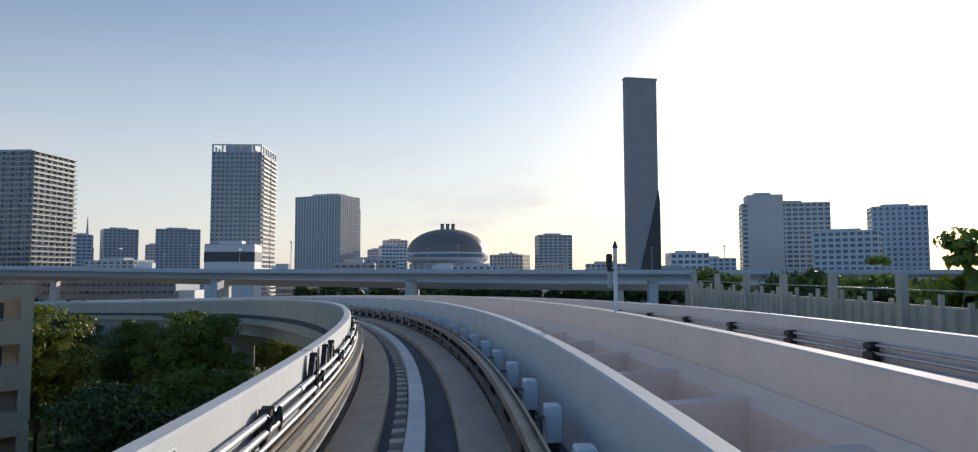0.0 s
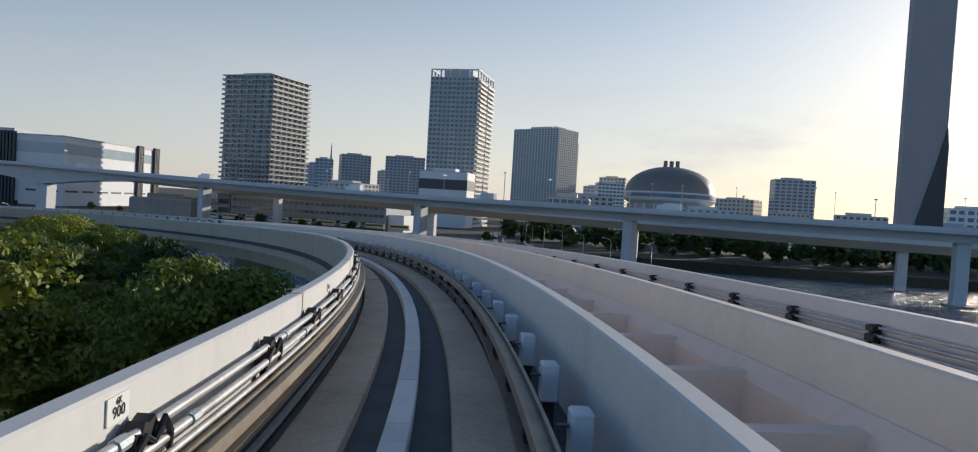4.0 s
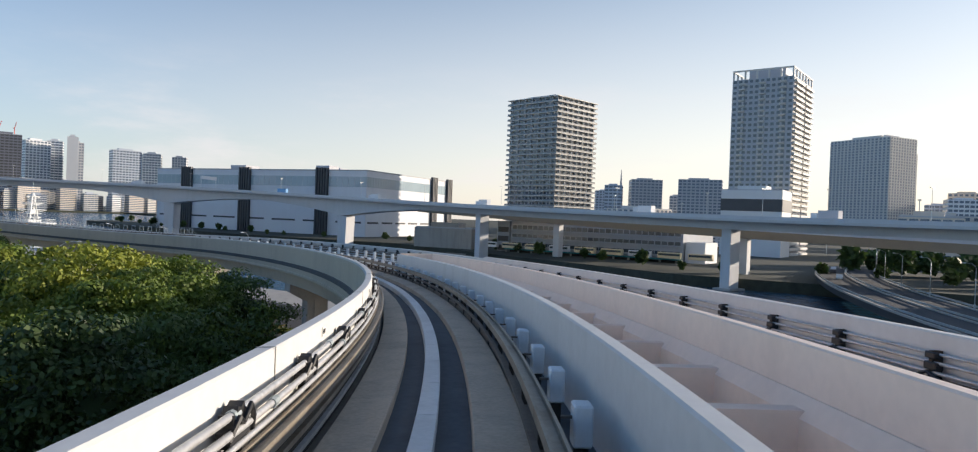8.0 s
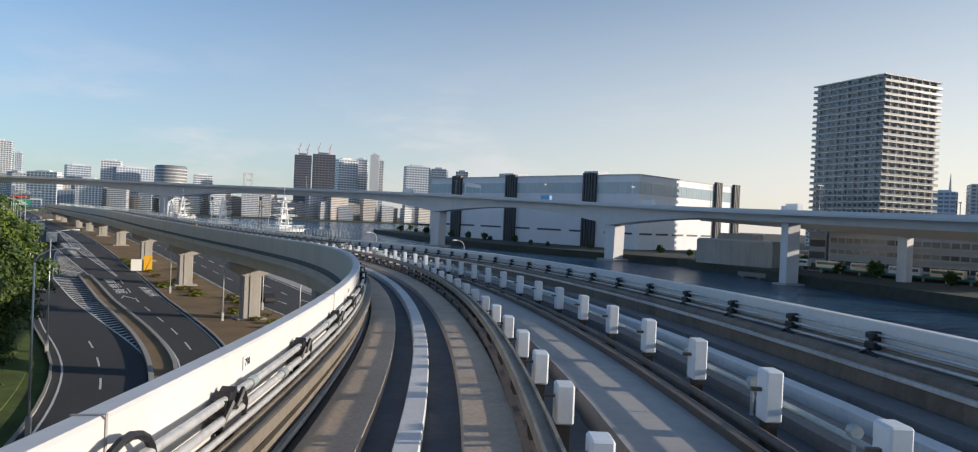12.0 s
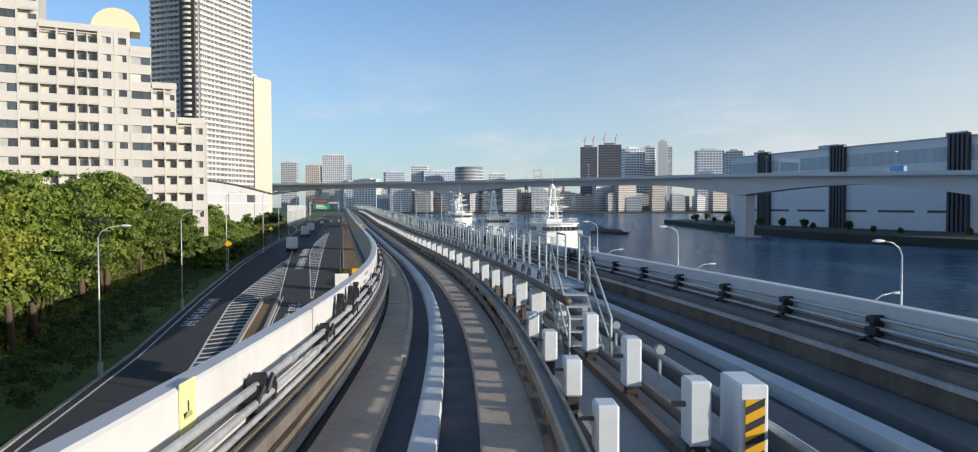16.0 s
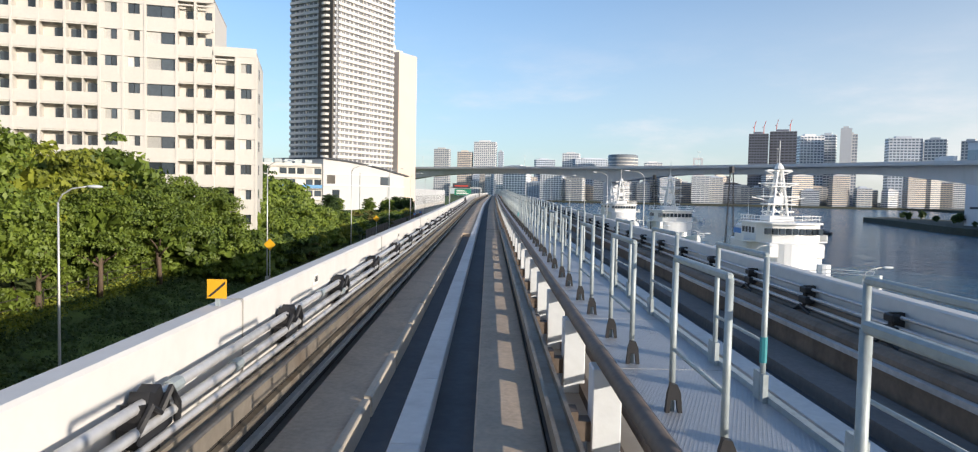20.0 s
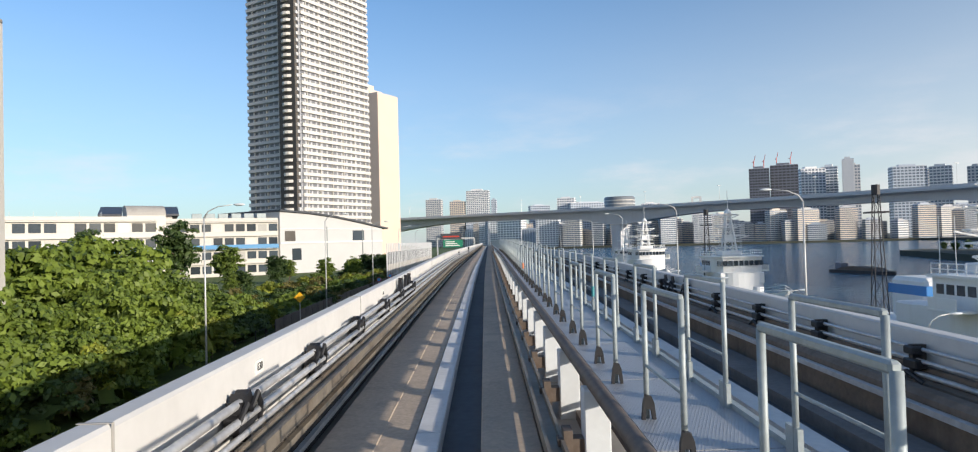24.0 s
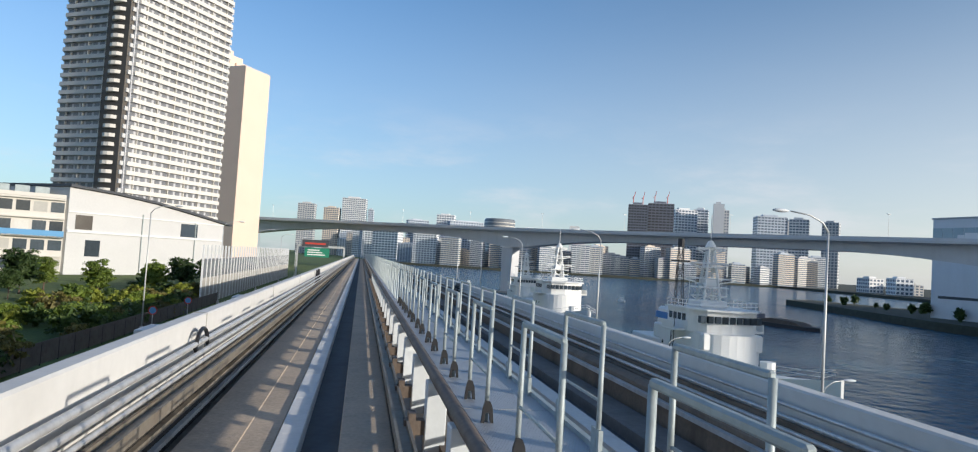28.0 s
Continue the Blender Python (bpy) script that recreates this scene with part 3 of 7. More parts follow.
# sheets added to block the sun, with a slit that lights the pad
structure("gap_sheet_right", sweep(250, 292, rect(0.79, 0.83, -2.55, -2.34), 2), GLOOM, "added dark sheet closing the gap below the guide beam", "guide beam")
structure("gap_sheet_right_low", sweep(292, S1, rect(0.79, 0.83, -2.595, -2.5), 2), GLOOM, "added dark sheet closing the gap below the guide beam", "guide beam")
structure("beam_foot_right", sweep(S0, S1, rect(0.74, 0.84, -2.93, -2.64), 2), RUST, "rusty curb under the guide beam", "guide beam")
structure("gutter_fill", sweep(296, S1, [(C - 0.67, -2.93), (C - 0.19, -2.93), (C - 0.19, PADZ - 0.012), (C - 0.67, PADZ - 0.012)], 3), PAD, "worn concrete between pad and slab", "running pad")
for k, (u, z, r) in enumerate(((-2.54, -1.68, 0.045), (-2.5, -1.84, 0.045), (-2.47, -1.98, 0.035))):
    structure("cable_pipe_%d" % (k + 1), sweep(S0, S1, ring(u, z, r), 1.5), PIPE, "grey steel conduit along the wall", "pipe", True)
for k, (u, z, r) in enumerate(((6.26, -1.84, 0.03), (6.22, -2.0, 0.035), (6.2, -2.18, 0.04), (6.15, -2.5, 0.05))):
    structure("cable_pipe_far_%d" % (k + 1), sweep(S0, S1, ring(u, z, r, 6), 3, right_wall_shift), PIPE, "grey conduit along the outer wall", "pipe", True)
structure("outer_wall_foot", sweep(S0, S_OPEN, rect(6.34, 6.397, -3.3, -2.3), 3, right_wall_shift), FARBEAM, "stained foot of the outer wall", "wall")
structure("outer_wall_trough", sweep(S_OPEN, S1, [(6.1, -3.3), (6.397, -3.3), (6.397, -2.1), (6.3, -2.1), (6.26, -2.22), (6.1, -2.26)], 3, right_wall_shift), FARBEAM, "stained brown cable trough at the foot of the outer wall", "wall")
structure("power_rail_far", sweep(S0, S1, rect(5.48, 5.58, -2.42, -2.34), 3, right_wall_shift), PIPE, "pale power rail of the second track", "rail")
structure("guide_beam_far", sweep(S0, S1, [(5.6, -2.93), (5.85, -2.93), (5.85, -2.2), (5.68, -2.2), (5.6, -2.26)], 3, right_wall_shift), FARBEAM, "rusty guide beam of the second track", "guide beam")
# ---- pieces along the guideway ----
centre_slab = thing("centre_slab", None, "white concrete slabs along the middle of the track", "slab", "", "structure")
n = 0
for k in range(int((S1 - S0) / 2.5)):
    s = S0 + k * 2.5
    if s < -6 or s > 470:
        continue
    me = mesh_of(sweep(s + 0.012, s + 2.488, [(C - 0.17, -2.95), (C + 0.17, -2.95), (C + 0.17, PADZ + 0.01), (C + 0.155, PADZ + 0.03), (C - 0.155, PADZ + 0.03), (C - 0.17, PADZ + 0.01)], 1.25), "slab", STRIP)
    shared("slab", me, centre_slab)
structure("centre_slab_rest", sweep(470, S1, rect(C - 0.17, C + 0.17, -2.95, PADZ + 0.03), 4), STRIP, "white concrete slab far along the track", "slab")

# curb along the pad where the line straightens
curb = thing("pad_curb", None, "worn beige curb blocks along the running pad", "curb", "", "structure")
for k in range(30):
    s = 216 + k * 2.4
    shared("block", mesh_of(sweep(s + 0.03, s + 2.3, [(C - 0.70, -2.95), (C - 0.60, -2.95), (C - 0.60, -2.68), (C - 0.62, -2.66), (C - 0.70, -2.66)], 2.4), "block", CURB), curb)
# short ribs beside the slab on the first bend
ribs = thing("track_rib", None, "short worn concrete ribs beside the centre slab", "rib", "", "structure")
for k in range(64):
    s = -4 + k * 0.8
    shared("rib", mesh_of(sweep(s, s + 0.32, rect(C - 0.44, C - 0.2, -2.95, -2.82), 0.32), "rib", CURB), ribs)

# wall panel joints, with a dark sealed gap
joints = thing("wall_joint", None, "dark narrow joints in the white side wall", "joint", "", "structure")
for k in range(60):
    s = 3.0 + k * 10.0
    shared("gap", mesh_of(sweep(s, s + 0.03, [(-2.687, -3.0), (-2.68, -3.0), (-2.68, -1.29), (-2.94, -1.29), (-2.94, -1.297), (-2.687, -1.297)], 0.03), "gap", CONC), joints)

# deck joints across the pads
for s in (72.0, 146.0, 225.0, 300.0):
    for u, nm in ((C - 1.03, "left"), (C + 1.10, "right")):
        structure("pad_joint", sweep(s, s + 0.05, rect(u - 0.39, u + 0.39, PADZ - 0.01, PADZ + 0.006), 0.05), BLACK, "black zigzag expansion joint across the running pad", "joint")


TURN = Matrix(((0, 1, 0, 0), (1, 0, 0, 0), (0, 0, 1, 0), (0, 0, 0, 1)))


def clamp_mesh():
    return slab_side([(-0.3, 0.16), (-0.2, 0.08), (-0.05, 0.12), (-0.05, -0.02), (0.05, -0.02), (0.06, 0.05), (0.15, 0.03), (0.17, 0.13), (0.27, 0.14), (0.28, 0.27), (0.22, 0.3), (0.25, 0.4), (0.12, 0.42), (0.08, 0.5), (-0.02, 0.46), (-0.1, 0.49), (-0.14, 0.41), (-0.24, 0.43), (-0.24, 0.3), (-0.31, 0.27)], -0.1, 0.05)


clamp = thing("pipe_clamp", spot(9.0, -2.54, -2.08), "black cable clamp on the conduits of the wall", "clamp", "clamps along the conduits")
cl_bm = clamp_mesh()
bmesh.ops.transform(cl_bm, matrix=TURN, verts=cl_bm.verts)
bmesh.ops.recalc_face_normals(cl_bm, faces=cl_bm.faces)
part("bracket", cl_bm, BLACK, clamp)
part("cable", tube([(0.05, -0.34, 0.2), (0.09, -0.16, 0.4), (0.07, 0.02, 0.3), (0.1, 0.14, 0.46), (0.08, 0.3, 0.3), (0.04, 0.38, 0.12)], 0.03, None, 6), BLACK, clamp)
for k in range(1, 96):
    copy_thing(clamp, spot(9.0 + 3.4 * k + (0.3 if k % 3 == 0 else 0), -2.54, -2.08))

# conduit couplings
ring_me = mesh_of(tube([(0, -0.09, 0), (0, 0.09, 0)], 0.062, None, 8), "coupling", GALV)
for k in range(62):
    for u, z in ((-2.54, -1.68), (-2.5, -1.84)):
        ob = shared("pipe_coupling", ring_me, None, spot(6.0 + 5.0 * k + (1.3 if u > -2.52 else 0), u, z))
        tagged(ob, "bright steel coupling round a conduit", "coupling", "couplings on the conduits")

# hooked cable ends that stand above the wall conduits
fin_bm = slab_side([(-0.56, -0.2), (-0.32, -0.2), (-0.24, 0.08), (-0.1, 0.34), (0.06, 0.56), (0.14, 0.7), (0.16, 0.78), (0.09, 0.85), (-0.03, 0.84), (-0.18, 0.66), (-0.36, 0.36), (-0.49, 0.08)], -0.05, 0.05)
slab_side([(0.06, 0.74), (0.13, 0.72), (0.34, 0.2), (0.36, -0.1), (0.28, -0.1), (0.25, 0.18)], -0.035, 0.075, fin_bm)
slab_side([(-0.1, 0.3), (0.24, 0.18), (0.26, 0.25), (-0.06, 0.38)], -0.025, 0.06, fin_bm)
bmesh.ops.transform(fin_bm, matrix=Matrix.Diagonal((0.9, 0.9, 0.9, 1)) @ TURN, verts=fin_bm.verts)
bmesh.ops.recalc_face_normals(fin_bm, faces=fin_bm.faces)
fin_me = mesh_of(fin_bm, "hood", BLACK)
for base in (12.4, 83.7, 140.6, 215.1, 329.1, 403.7):
    for k in (0.0, 1.5, 2.4):
        t = thing("cable_hood", spot(base + k, -2.585, -2.08), "black curved cable hood against the wall", "cable hood", "cable hoods")
        shared("hood", fin_me, t)
        part("lug", box(-0.06, 0.07, 0.02, 0.12, 0.72, 0.79, None, 0.015), GLOOM, t)
        part("foot_plate", box(-0.12, 0.06, -0.2, -0.06, -0.22, -0.1, None, 0.01), GALV, t)
        part("cable", tube([(0.02, 0.14, 0.5), (0.07, 0.42, 0.3), (0.05, 0.62, 0.1), (0.0, 0.8, -0.05)], 0.03, None, 6), BLACK, t)
# looped hoses
for s in (153.0, 233.0, 302.0, 372.0):
    t = thing("cable_loop", spot(s, -2.55, -1.95), "black looped cable hanging on the wall", "cable")
    part("loop", tube([(0.02, 1.0 * math.cos(a) * 0.45, 0.15 + 0.34 * math.sin(a)) for a in np.linspace(-0.2, math.pi + 0.2, 12)], 0.035, None, 6), BLACK, t)

# power rail covers on the left beam's face and rails on the right
structure("power_rail_right", sweep(S0, S1, rect(0.70, 0.74, -2.8, -2.76), 2), RUST, "brown power rail beside the right guide beam", "rail")
structure("power_rail_upper", sweep(S0, 246, rect(0.54, 0.62, -2.40, -2.33), 2), RUST, "brown power rail above the lower one", "rail")
structure("cable_trough_left", sweep(S0, S1, [(-2.68, -2.5), (-2.47, -2.5), (-2.47, -2.1), (-2.5, -2.1), (-2.5, -2.4), (-2.68, -2.4)], 2), BEAM, "stained steel cable trough at the foot of the wall", "trough")


# white boxes on the right beam
def box_post(s, u, tall=0.44, group="white boxes beside the track"):
    t = thing("post_box", spot(s, u, -2.3), "white painted box post beside the guide beam", "box post", group)
    part("body", box(-0.12, 0.12, -0.16, 0.16, -0.2, tall, None, 0.025), BOXW, t)
    part("arm", box(-0.26, -0.1, -0.03, 0.03, tall * 0.4, tall * 0.5), RUST, t)
    part("base", box(-0.08, 0.08, -0.1, 0.1, -0.62, -0.2), GLOOM, t)
    return t


first = box_post(0.63, 1.2, 0.32)
for k in range(1, 92):
    copy_thing(first, spot(0.63 + 2.37 * k, 1.2, -2.3))
second = box_post(149.5, 4.1, 0.5, "white boxes of the second track")
for k in range(1, 30):
    s = 149.5 + 2.6 * k
    copy_thing(second, spot(s, other(s) - 3.0 - fade(s, 165, 206, 0.0, 0.5), -2.3))

# cross beams between the two walls
beam_thing = thing("cross_beams", None, "pale concrete cross beams between the walls", "beam", "", "structure")
for k in range(60):
    s = -7.36 + 2.9 * k
    if s > 145:
        break
    shared("beam", mesh_of(sweep(s, s + 0.3, rect(1.855, 4.285, -2.9, -2.1), 0.3), "beam", INNER), beam_thing)
structure("wall_ledge", sweep(S0, S_OPEN - 0.3, [(4.05, -3.0), (4.278, -3.0), (4.278, -1.95), (4.24, -1.95), (4.05, -2.2)], 2), INNER, "narrow ledge along the pale wall", "ledge")

# plates with distances
def sign_text(body, size, parent, m, mat):
    cu = bpy.data.curves.new("text", "FONT")
    cu.body, cu.size, cu.align_x, cu.align_y, cu.extrude = body, size, "CENTER", "CENTER", 0.002
    tmp = bpy.data.objects.new("text", cu)
    me = bpy.data.meshes.new_from_object(tmp)
    bpy.data.objects.remove(tmp)
    me.materials.clear()
    me.materials.append(mat)
    ob = new("lettering", me)
    ob.parent = parent
    ob.matrix_basis = m
    return ob


FACE = Matrix(((0, 0, 1, 0), (1, 0, 0, 0), (0, 1, 0, 0), (0, 0, 0, 1)))  # reads towards +x
for k in range(33):
    km = 940 - 10 * k
    s = 6.25 + 10 * k
    big = km % 100 == 0
    t = thing("distance_plate", spot(s, -2.675, -1.5), "small white plate with black numbers on the wall", "plate", "distance plates")
    w = 0.17 if big else 0.13
    part("plate", box(-0.012, 0.0, -w, w, -0.08, 0.13 if big else 0.08), PLATE, t)
    sign_text(str(km), 0.13, t, Matrix.Translation((0.004, 0, 0.0)) @ Matrix.Rotation(math.pi / 2, 4, "Z") @ Matrix.Rotation(math.pi / 2, 4, "X"), INK)
    if big:
        sign_text("6K", 0.08, t, Matrix.Translation((0.004, 0, 0.085)) @ Matrix.Rotation(math.pi / 2, 4, "Z") @ Matrix.Rotation(math.pi / 2, 4, "X"), INK)
for s, hi in ((246.0, 0.5), (136.5, 0.55), (208.0, 0.6)):
    t = thing("notice_plate", spot(s, -2.675, -1.62), "pale yellow notice plate on the wall", "plate")
    part("plate", box(-0.012, 0.0, -0.16, 0.16, -0.25, hi - 0.25), PALEY, t)
    part("pictogram", slab_side([(-0.1, 0.06), (0.1, 0.06), (0.08, 0.0), (-0.08, 0.0)], 0.0, 0.01), INK, t).matrix_basis = Matrix.Translation((0.0, 0, 0.02)) @ Matrix.Rotation(math.pi / 2, 4, "Z")
    part("bar", box(0.0, 0.004, -0.012, 0.012, 0.08, 0.17), INK, t)
    part("bar", box(0.0, 0.004, -0.12, 0.12, -0.14, -0.09), INK, t)
    part("bar", box(0.0, 0.004, -0.1, 0.1, -0.22, -0.18), INK, t)

# ---- walkway between the tracks ----
WS0, WS1 = 217.5, 600.0


def wmid(s):
    return other(s) * 0.5 - 0.80 + fade(s, 218, 268, 0.2, 0.0)


WZ = -1.62
walkway = thing("walkway_plates", None, "grey chequered steel walkway plates", "walkway", "", "structure")
for k in range(76):
    s = WS0 + 2.45 * k
    shared("plate", mesh_of(sweep(s + 0.012, s + 2.438, rect(-0.42, 0.52, WZ - 0.03, WZ), 1.22, wmid), "plate", GRATE), walkway)
structure("walkway_plate_far", sweep(WS0 + 2.45 * 76, WS1, rect(-0.42, 0.52, WZ - 0.03, WZ), 3, wmid), GRATE, "grey steel walkway plates far along the track", "walkway")
structure("walkway_edge", sweep(WS0, WS1, rect(0.52, 0.58, WZ - 0.03, WZ + 0.05), 2, wmid), GALV, "pale steel edge of the walkway", "edge")
structure("walkway_pipe", sweep(WS0 - 3, WS1, ring(-0.55, WZ + 0.04, 0.075, 10), 2, wmid), RUST, "thick dark brown pipe along the walkway", "pipe", True)


def rail_frame(side):
    t = thing("handrail_frame", None, "grey galvanised handrail frame on the walkway", "handrail", "handrail frames")
    part("post", tube([(0, 0, -0.02), (0, 0, 1.12)], 0.024, None, 8), GALV, t, "", True)
    part("post", tube([(0, 1.14, -0.02), (0, 1.14, 1.12)], 0.024, None, 8), GALV, t, "", True)
    part("top_rail", box(-0.024, 0.024, 0.0, 1.14, 1.105, 1.152, None, 0.012), GALV, t)
    part("middle_rail", tube([(0, 0, 0.46), (0, 1.14, 0.46)], 0.014, None, 6), GALV, t, "", True)
    for y in (0.0, 1.14):
        if side < 0:
            bm = slab_side([(-0.06, 0.0), (-0.03, 0.0), (-0.02, 0.1), (0.02, 0.1), (0.035, 0.0), (0.065, 0.0), (0.05, 0.15), (0.025, 0.21), (-0.025, 0.22), (-0.045, 0.15)], y - 0.07, y - 0.026)
            part("shackle", bm, BLACK, t)
        else:
            part("toe_plate", slab_side([(-0.02, -0.1), (0.02, -0.1), (0.02, 0.22), (-0.02, 0.22)], y - 0.07, y + 0.13), GALV, t)
    return t


RAIL_FRAMES = ((-1, -0.28, 218.48), (1, 0.5, 217.35))
for side, du, start in RAIL_FRAMES:
    f0 = rail_frame(side)
    f0.matrix_basis = spot(start, wmid(start) + du, WZ)
    s = start
    while s < 380:
        s += 2.55
        copy_thing(f0, spot(s, wmid(s) + du, WZ))
far_rails = bmesh.new()
s += 2.55
while s < WS1:
    for du in (-0.28, 0.5):
        for a in (0, 1.14):
            tube([at(s + a, wmid(s) + du, WZ), at(s + a, wmid(s) + du, WZ + 1.12)], 0.024, far_rails, 5)
        tube([at(s, wmid(s) + du, WZ + 1.12), at(s + 1.14, wmid(s) + du, WZ + 1.12)], 0.024, far_rails, 5)
    s += 2.55
tagged(part("handrail_frames_far", far_rails, GALV), "many grey handrails far along the walkway", "handrail", "", "stuff")
# coloured bands on a few posts
for k, (s, mat) in enumerate(((236.85, ORANGE), (236.85, TEAL), (248.95, TEAL), (261.2, TEAL), (287.0, TEAL), (322.5, TEAL), (332.0, ORANGE))):
    side, du, start = RAIL_FRAMES[k % 2]
    ss = start + round((s - start) / 2.55) * 2.55
    ob = shared("post_band", mesh_of(tube([(0, 0, 0.3), (0, 0, 0.5)], 0.03, None, 8), "band", mat), None, spot(ss, wmid(ss) + du, WZ))
    tagged(ob, "coloured band round a handrail post", "band", "bands on the posts")

# white legs that carry the walkway
leg = thing("walkway_leg", spot(218.9, wmid(218.9) - 0.42, -2.8), "white concrete leg under the walkway with a rusty bracket", "leg", "legs of the walkway")
part("shaft", box(-0.17, 0.12, -0.15, 0.15, 0, 1.04, None, 0.012), BOXW, leg)
part("bracket", box(-0.46, -0.17, -0.1, 0.1, 0.3, 0.5, box(-0.4, -0.3, -0.13, 0.13, 0.16, 0.6)), RUST, leg)
part("cap", box(-0.1, 0.75, -0.05, 0.05, 1.07, 1.14), GALV, leg)
for k in range(1, 80):
    s = 218.9 + 2.55 * k
    copy_thing(leg, spot(s, wmid(s) - 0.42, -2.8))

# stairs up to the walkway
st = thing("steel_stairs", spot(WS0 - 2.45, wmid(WS0), -2.95), "grey steel stairs rising to the walkway", "stairs")
for i in range(6):
    part("step", box(-0.36, 0.36, 0.38 * i, 0.38 * i + 0.34, 0.2 * i + 0.15, 0.2 * i + 0.19), GRATE, st)
for x in (-0.4, 0.4):
    part("stringer", slab_side([(0, 0), (2.4, 1.24), (2.4, 1.05), (0.25, -0.05)], x - 0.02, x + 0.02), GALV, st).matrix_basis = Matrix(((0, 1, 0, 0), (1, 0, 0, 0), (0, 0, 1, 0), (0, 0, 0, 1)))
    part("handrail", tube([(x, -0.1, 0), (x, -0.1, 1.0), (x, 2.35, 2.25), (x, 2.4, 1.2)], 0.03, None, 8), GALV, st, "", True)
    part("middle_rail", tube([(x, -0.1, 0.5), (x, 2.38, 1.75)], 0.022, None, 8), GALV, st, "", True)
sb = thing("striped_cabinet", spot(209.3, wmid(209.3) + 0.46, -2.95), "white cabinet with a yellow and black striped panel", "cabinet")
part("body", box(-0.15, 0.15, -0.3, 0.3, 0, 1.15, None, 0.02), BOXW, sb)
pan = part("panel", box(-0.1, 0.1, -0.32, -0.305, 0.1, 1.0), YELLOW, sb, "yellow panel")
for i in range(5):
    part("stripe", slab_side([(-0.1, 0.12 + 0.18 * i), (0.1, 0.22 + 0.18 * i), (0.1, 0.30 + 0.18 * i), (-0.1, 0.20 + 0.18 * i)], -0.325, -0.319), INK, pan)
sb2 = thing("grey_cabinet", spot(206.5, wmid(206.5) + 0.2, -2.95), "grey steel relay cabinet beside the track", "cabinet")
part("body", box(-0.25, 0.25, -0.35, 0.35, 0, 0.95, None, 0.02), GALV, sb2)
part("door", box(-0.2, 0.2, -0.37, -0.352, 0.06, 0.88), GALV, sb2)
# black bundles and brackets on the outer wall
bund = thing("cable_bundle", spot(2.0, 6.22 + right_wall_shift(2.0), -2.3), "black cable bracket on the outer wall", "bracket", "brackets on the outer wall")
part("bracket", box(-0.06, 0.14, -0.05, 0.05, -0.05, 0.52), GLOOM, bund)
part("clip", box(-0.1, 0.06, -0.13, 0.13, 0.38, 0.5, None, 0.02), BLACK, bund)
part("clip", box(-0.12, 0.06, -0.2, 0.12, 0.18, 0.32, None, 0.02), BLACK, bund)
part("cable", tube([(-0.1, -0.35, 0.02), (-0.13, 0, 0.14), (-0.1, 0.3, 0.02)], 0.035, None, 6), BLACK, bund)
for k in range(1, 120):
    s = 2.0 + 2.9 * k
    copy_thing(bund, spot(s, 6.22 + right_wall_shift(s), -2.3))
for base in (232.0, 329.8, 402.0):
    for k in (0.0, 1.5, 2.4):
        s = base + k
        t = thing("cable_hood", spot(s, 6.26 + right_wall_shift(s), -2.2) @ Matrix.Scale(0.78, 4), "black cable hood against the outer wall", "cable hood", "cable hoods")
        shared("hood", fin_me, t)
        part("cable", tube([(-0.05, -0.5, 0.1), (-0.1, 0, 0.5), (-0.05, 0.5, 0.1)], 0.06, None, 6), BLACK, t)
# supports of the right beam and things between the tracks
post_me = mesh_of(box(-0.05, 0.05, -0.05, 0.05, 0.0, 0.56), "beam_post", GLOOM)
bp_ = thing("beam_posts", None, "short dark posts under the guide beam", "post", "", "structure")
for k in range(100):
    shared("post", post_me, bp_, spot(0.0 + 2.45 * k, 0.76, -2.8))
structure("brown_rail_near", sweep(S_OPEN, S1, rect(-0.07, 0.07, -2.75, -2.62), 2, lambda s: other(s) - 3.55), RUST, "brown steel rail on the deck between the tracks", "rail")
structure("brown_rail_inner", sweep(S_OPEN, S1, ring(0, -2.62, 0.07), 2, lambda s: other(s) - 3.2), RUST, "brown pipe along the boxes of the second track", "pipe", True)
structure("white_conduit", sweep(S_OPEN, S1, ring(0, -2.3, 0.045), 2, lambda s: other(s) - 2.72), GALV, "pale conduit behind the boxes of the second track", "pipe", True)
hold_me = mesh_of(tube([(0, 0, 0), (0, 0, 0.5)], 0.03, None, 6), "holder", GALV)
for k in range(28):
    s = 150.6 + 2.6 * k
    t = thing("conduit_holder", spot(s, other(s) - 2.72, -2.72), "grey bracket holding the white conduit", "bracket", "conduit brackets")
    shared("holder", hold_me, t)
    part("clip", tube([(0, -0.06, 0.52), (0, 0.06, 0.52)], 0.08, None, 8), GALV, t)
# ---- buildings ----
FARGLASS = surface("far_glass", (0.13, 0.17, 0.23), 0.25, vary=0.25, scale=0.1, bump=0.0, spec=0.6)
# pale, bluish wall tones with the air's haze put into the colour
FARWALL = surface("far_pale", (0.82, 0.83, 0.84), 0.7, vary=0.06, scale=0.1)
FARGREY = surface("far_grey", (0.50, 0.56, 0.64), 0.7, vary=0.06, scale=0.1)


def stand(cx, cy, yaw, z=-4.0):
    return Matrix.Translation((cx, cy, z)) @ Matrix.Rotation(radians(yaw), 4, "Z")


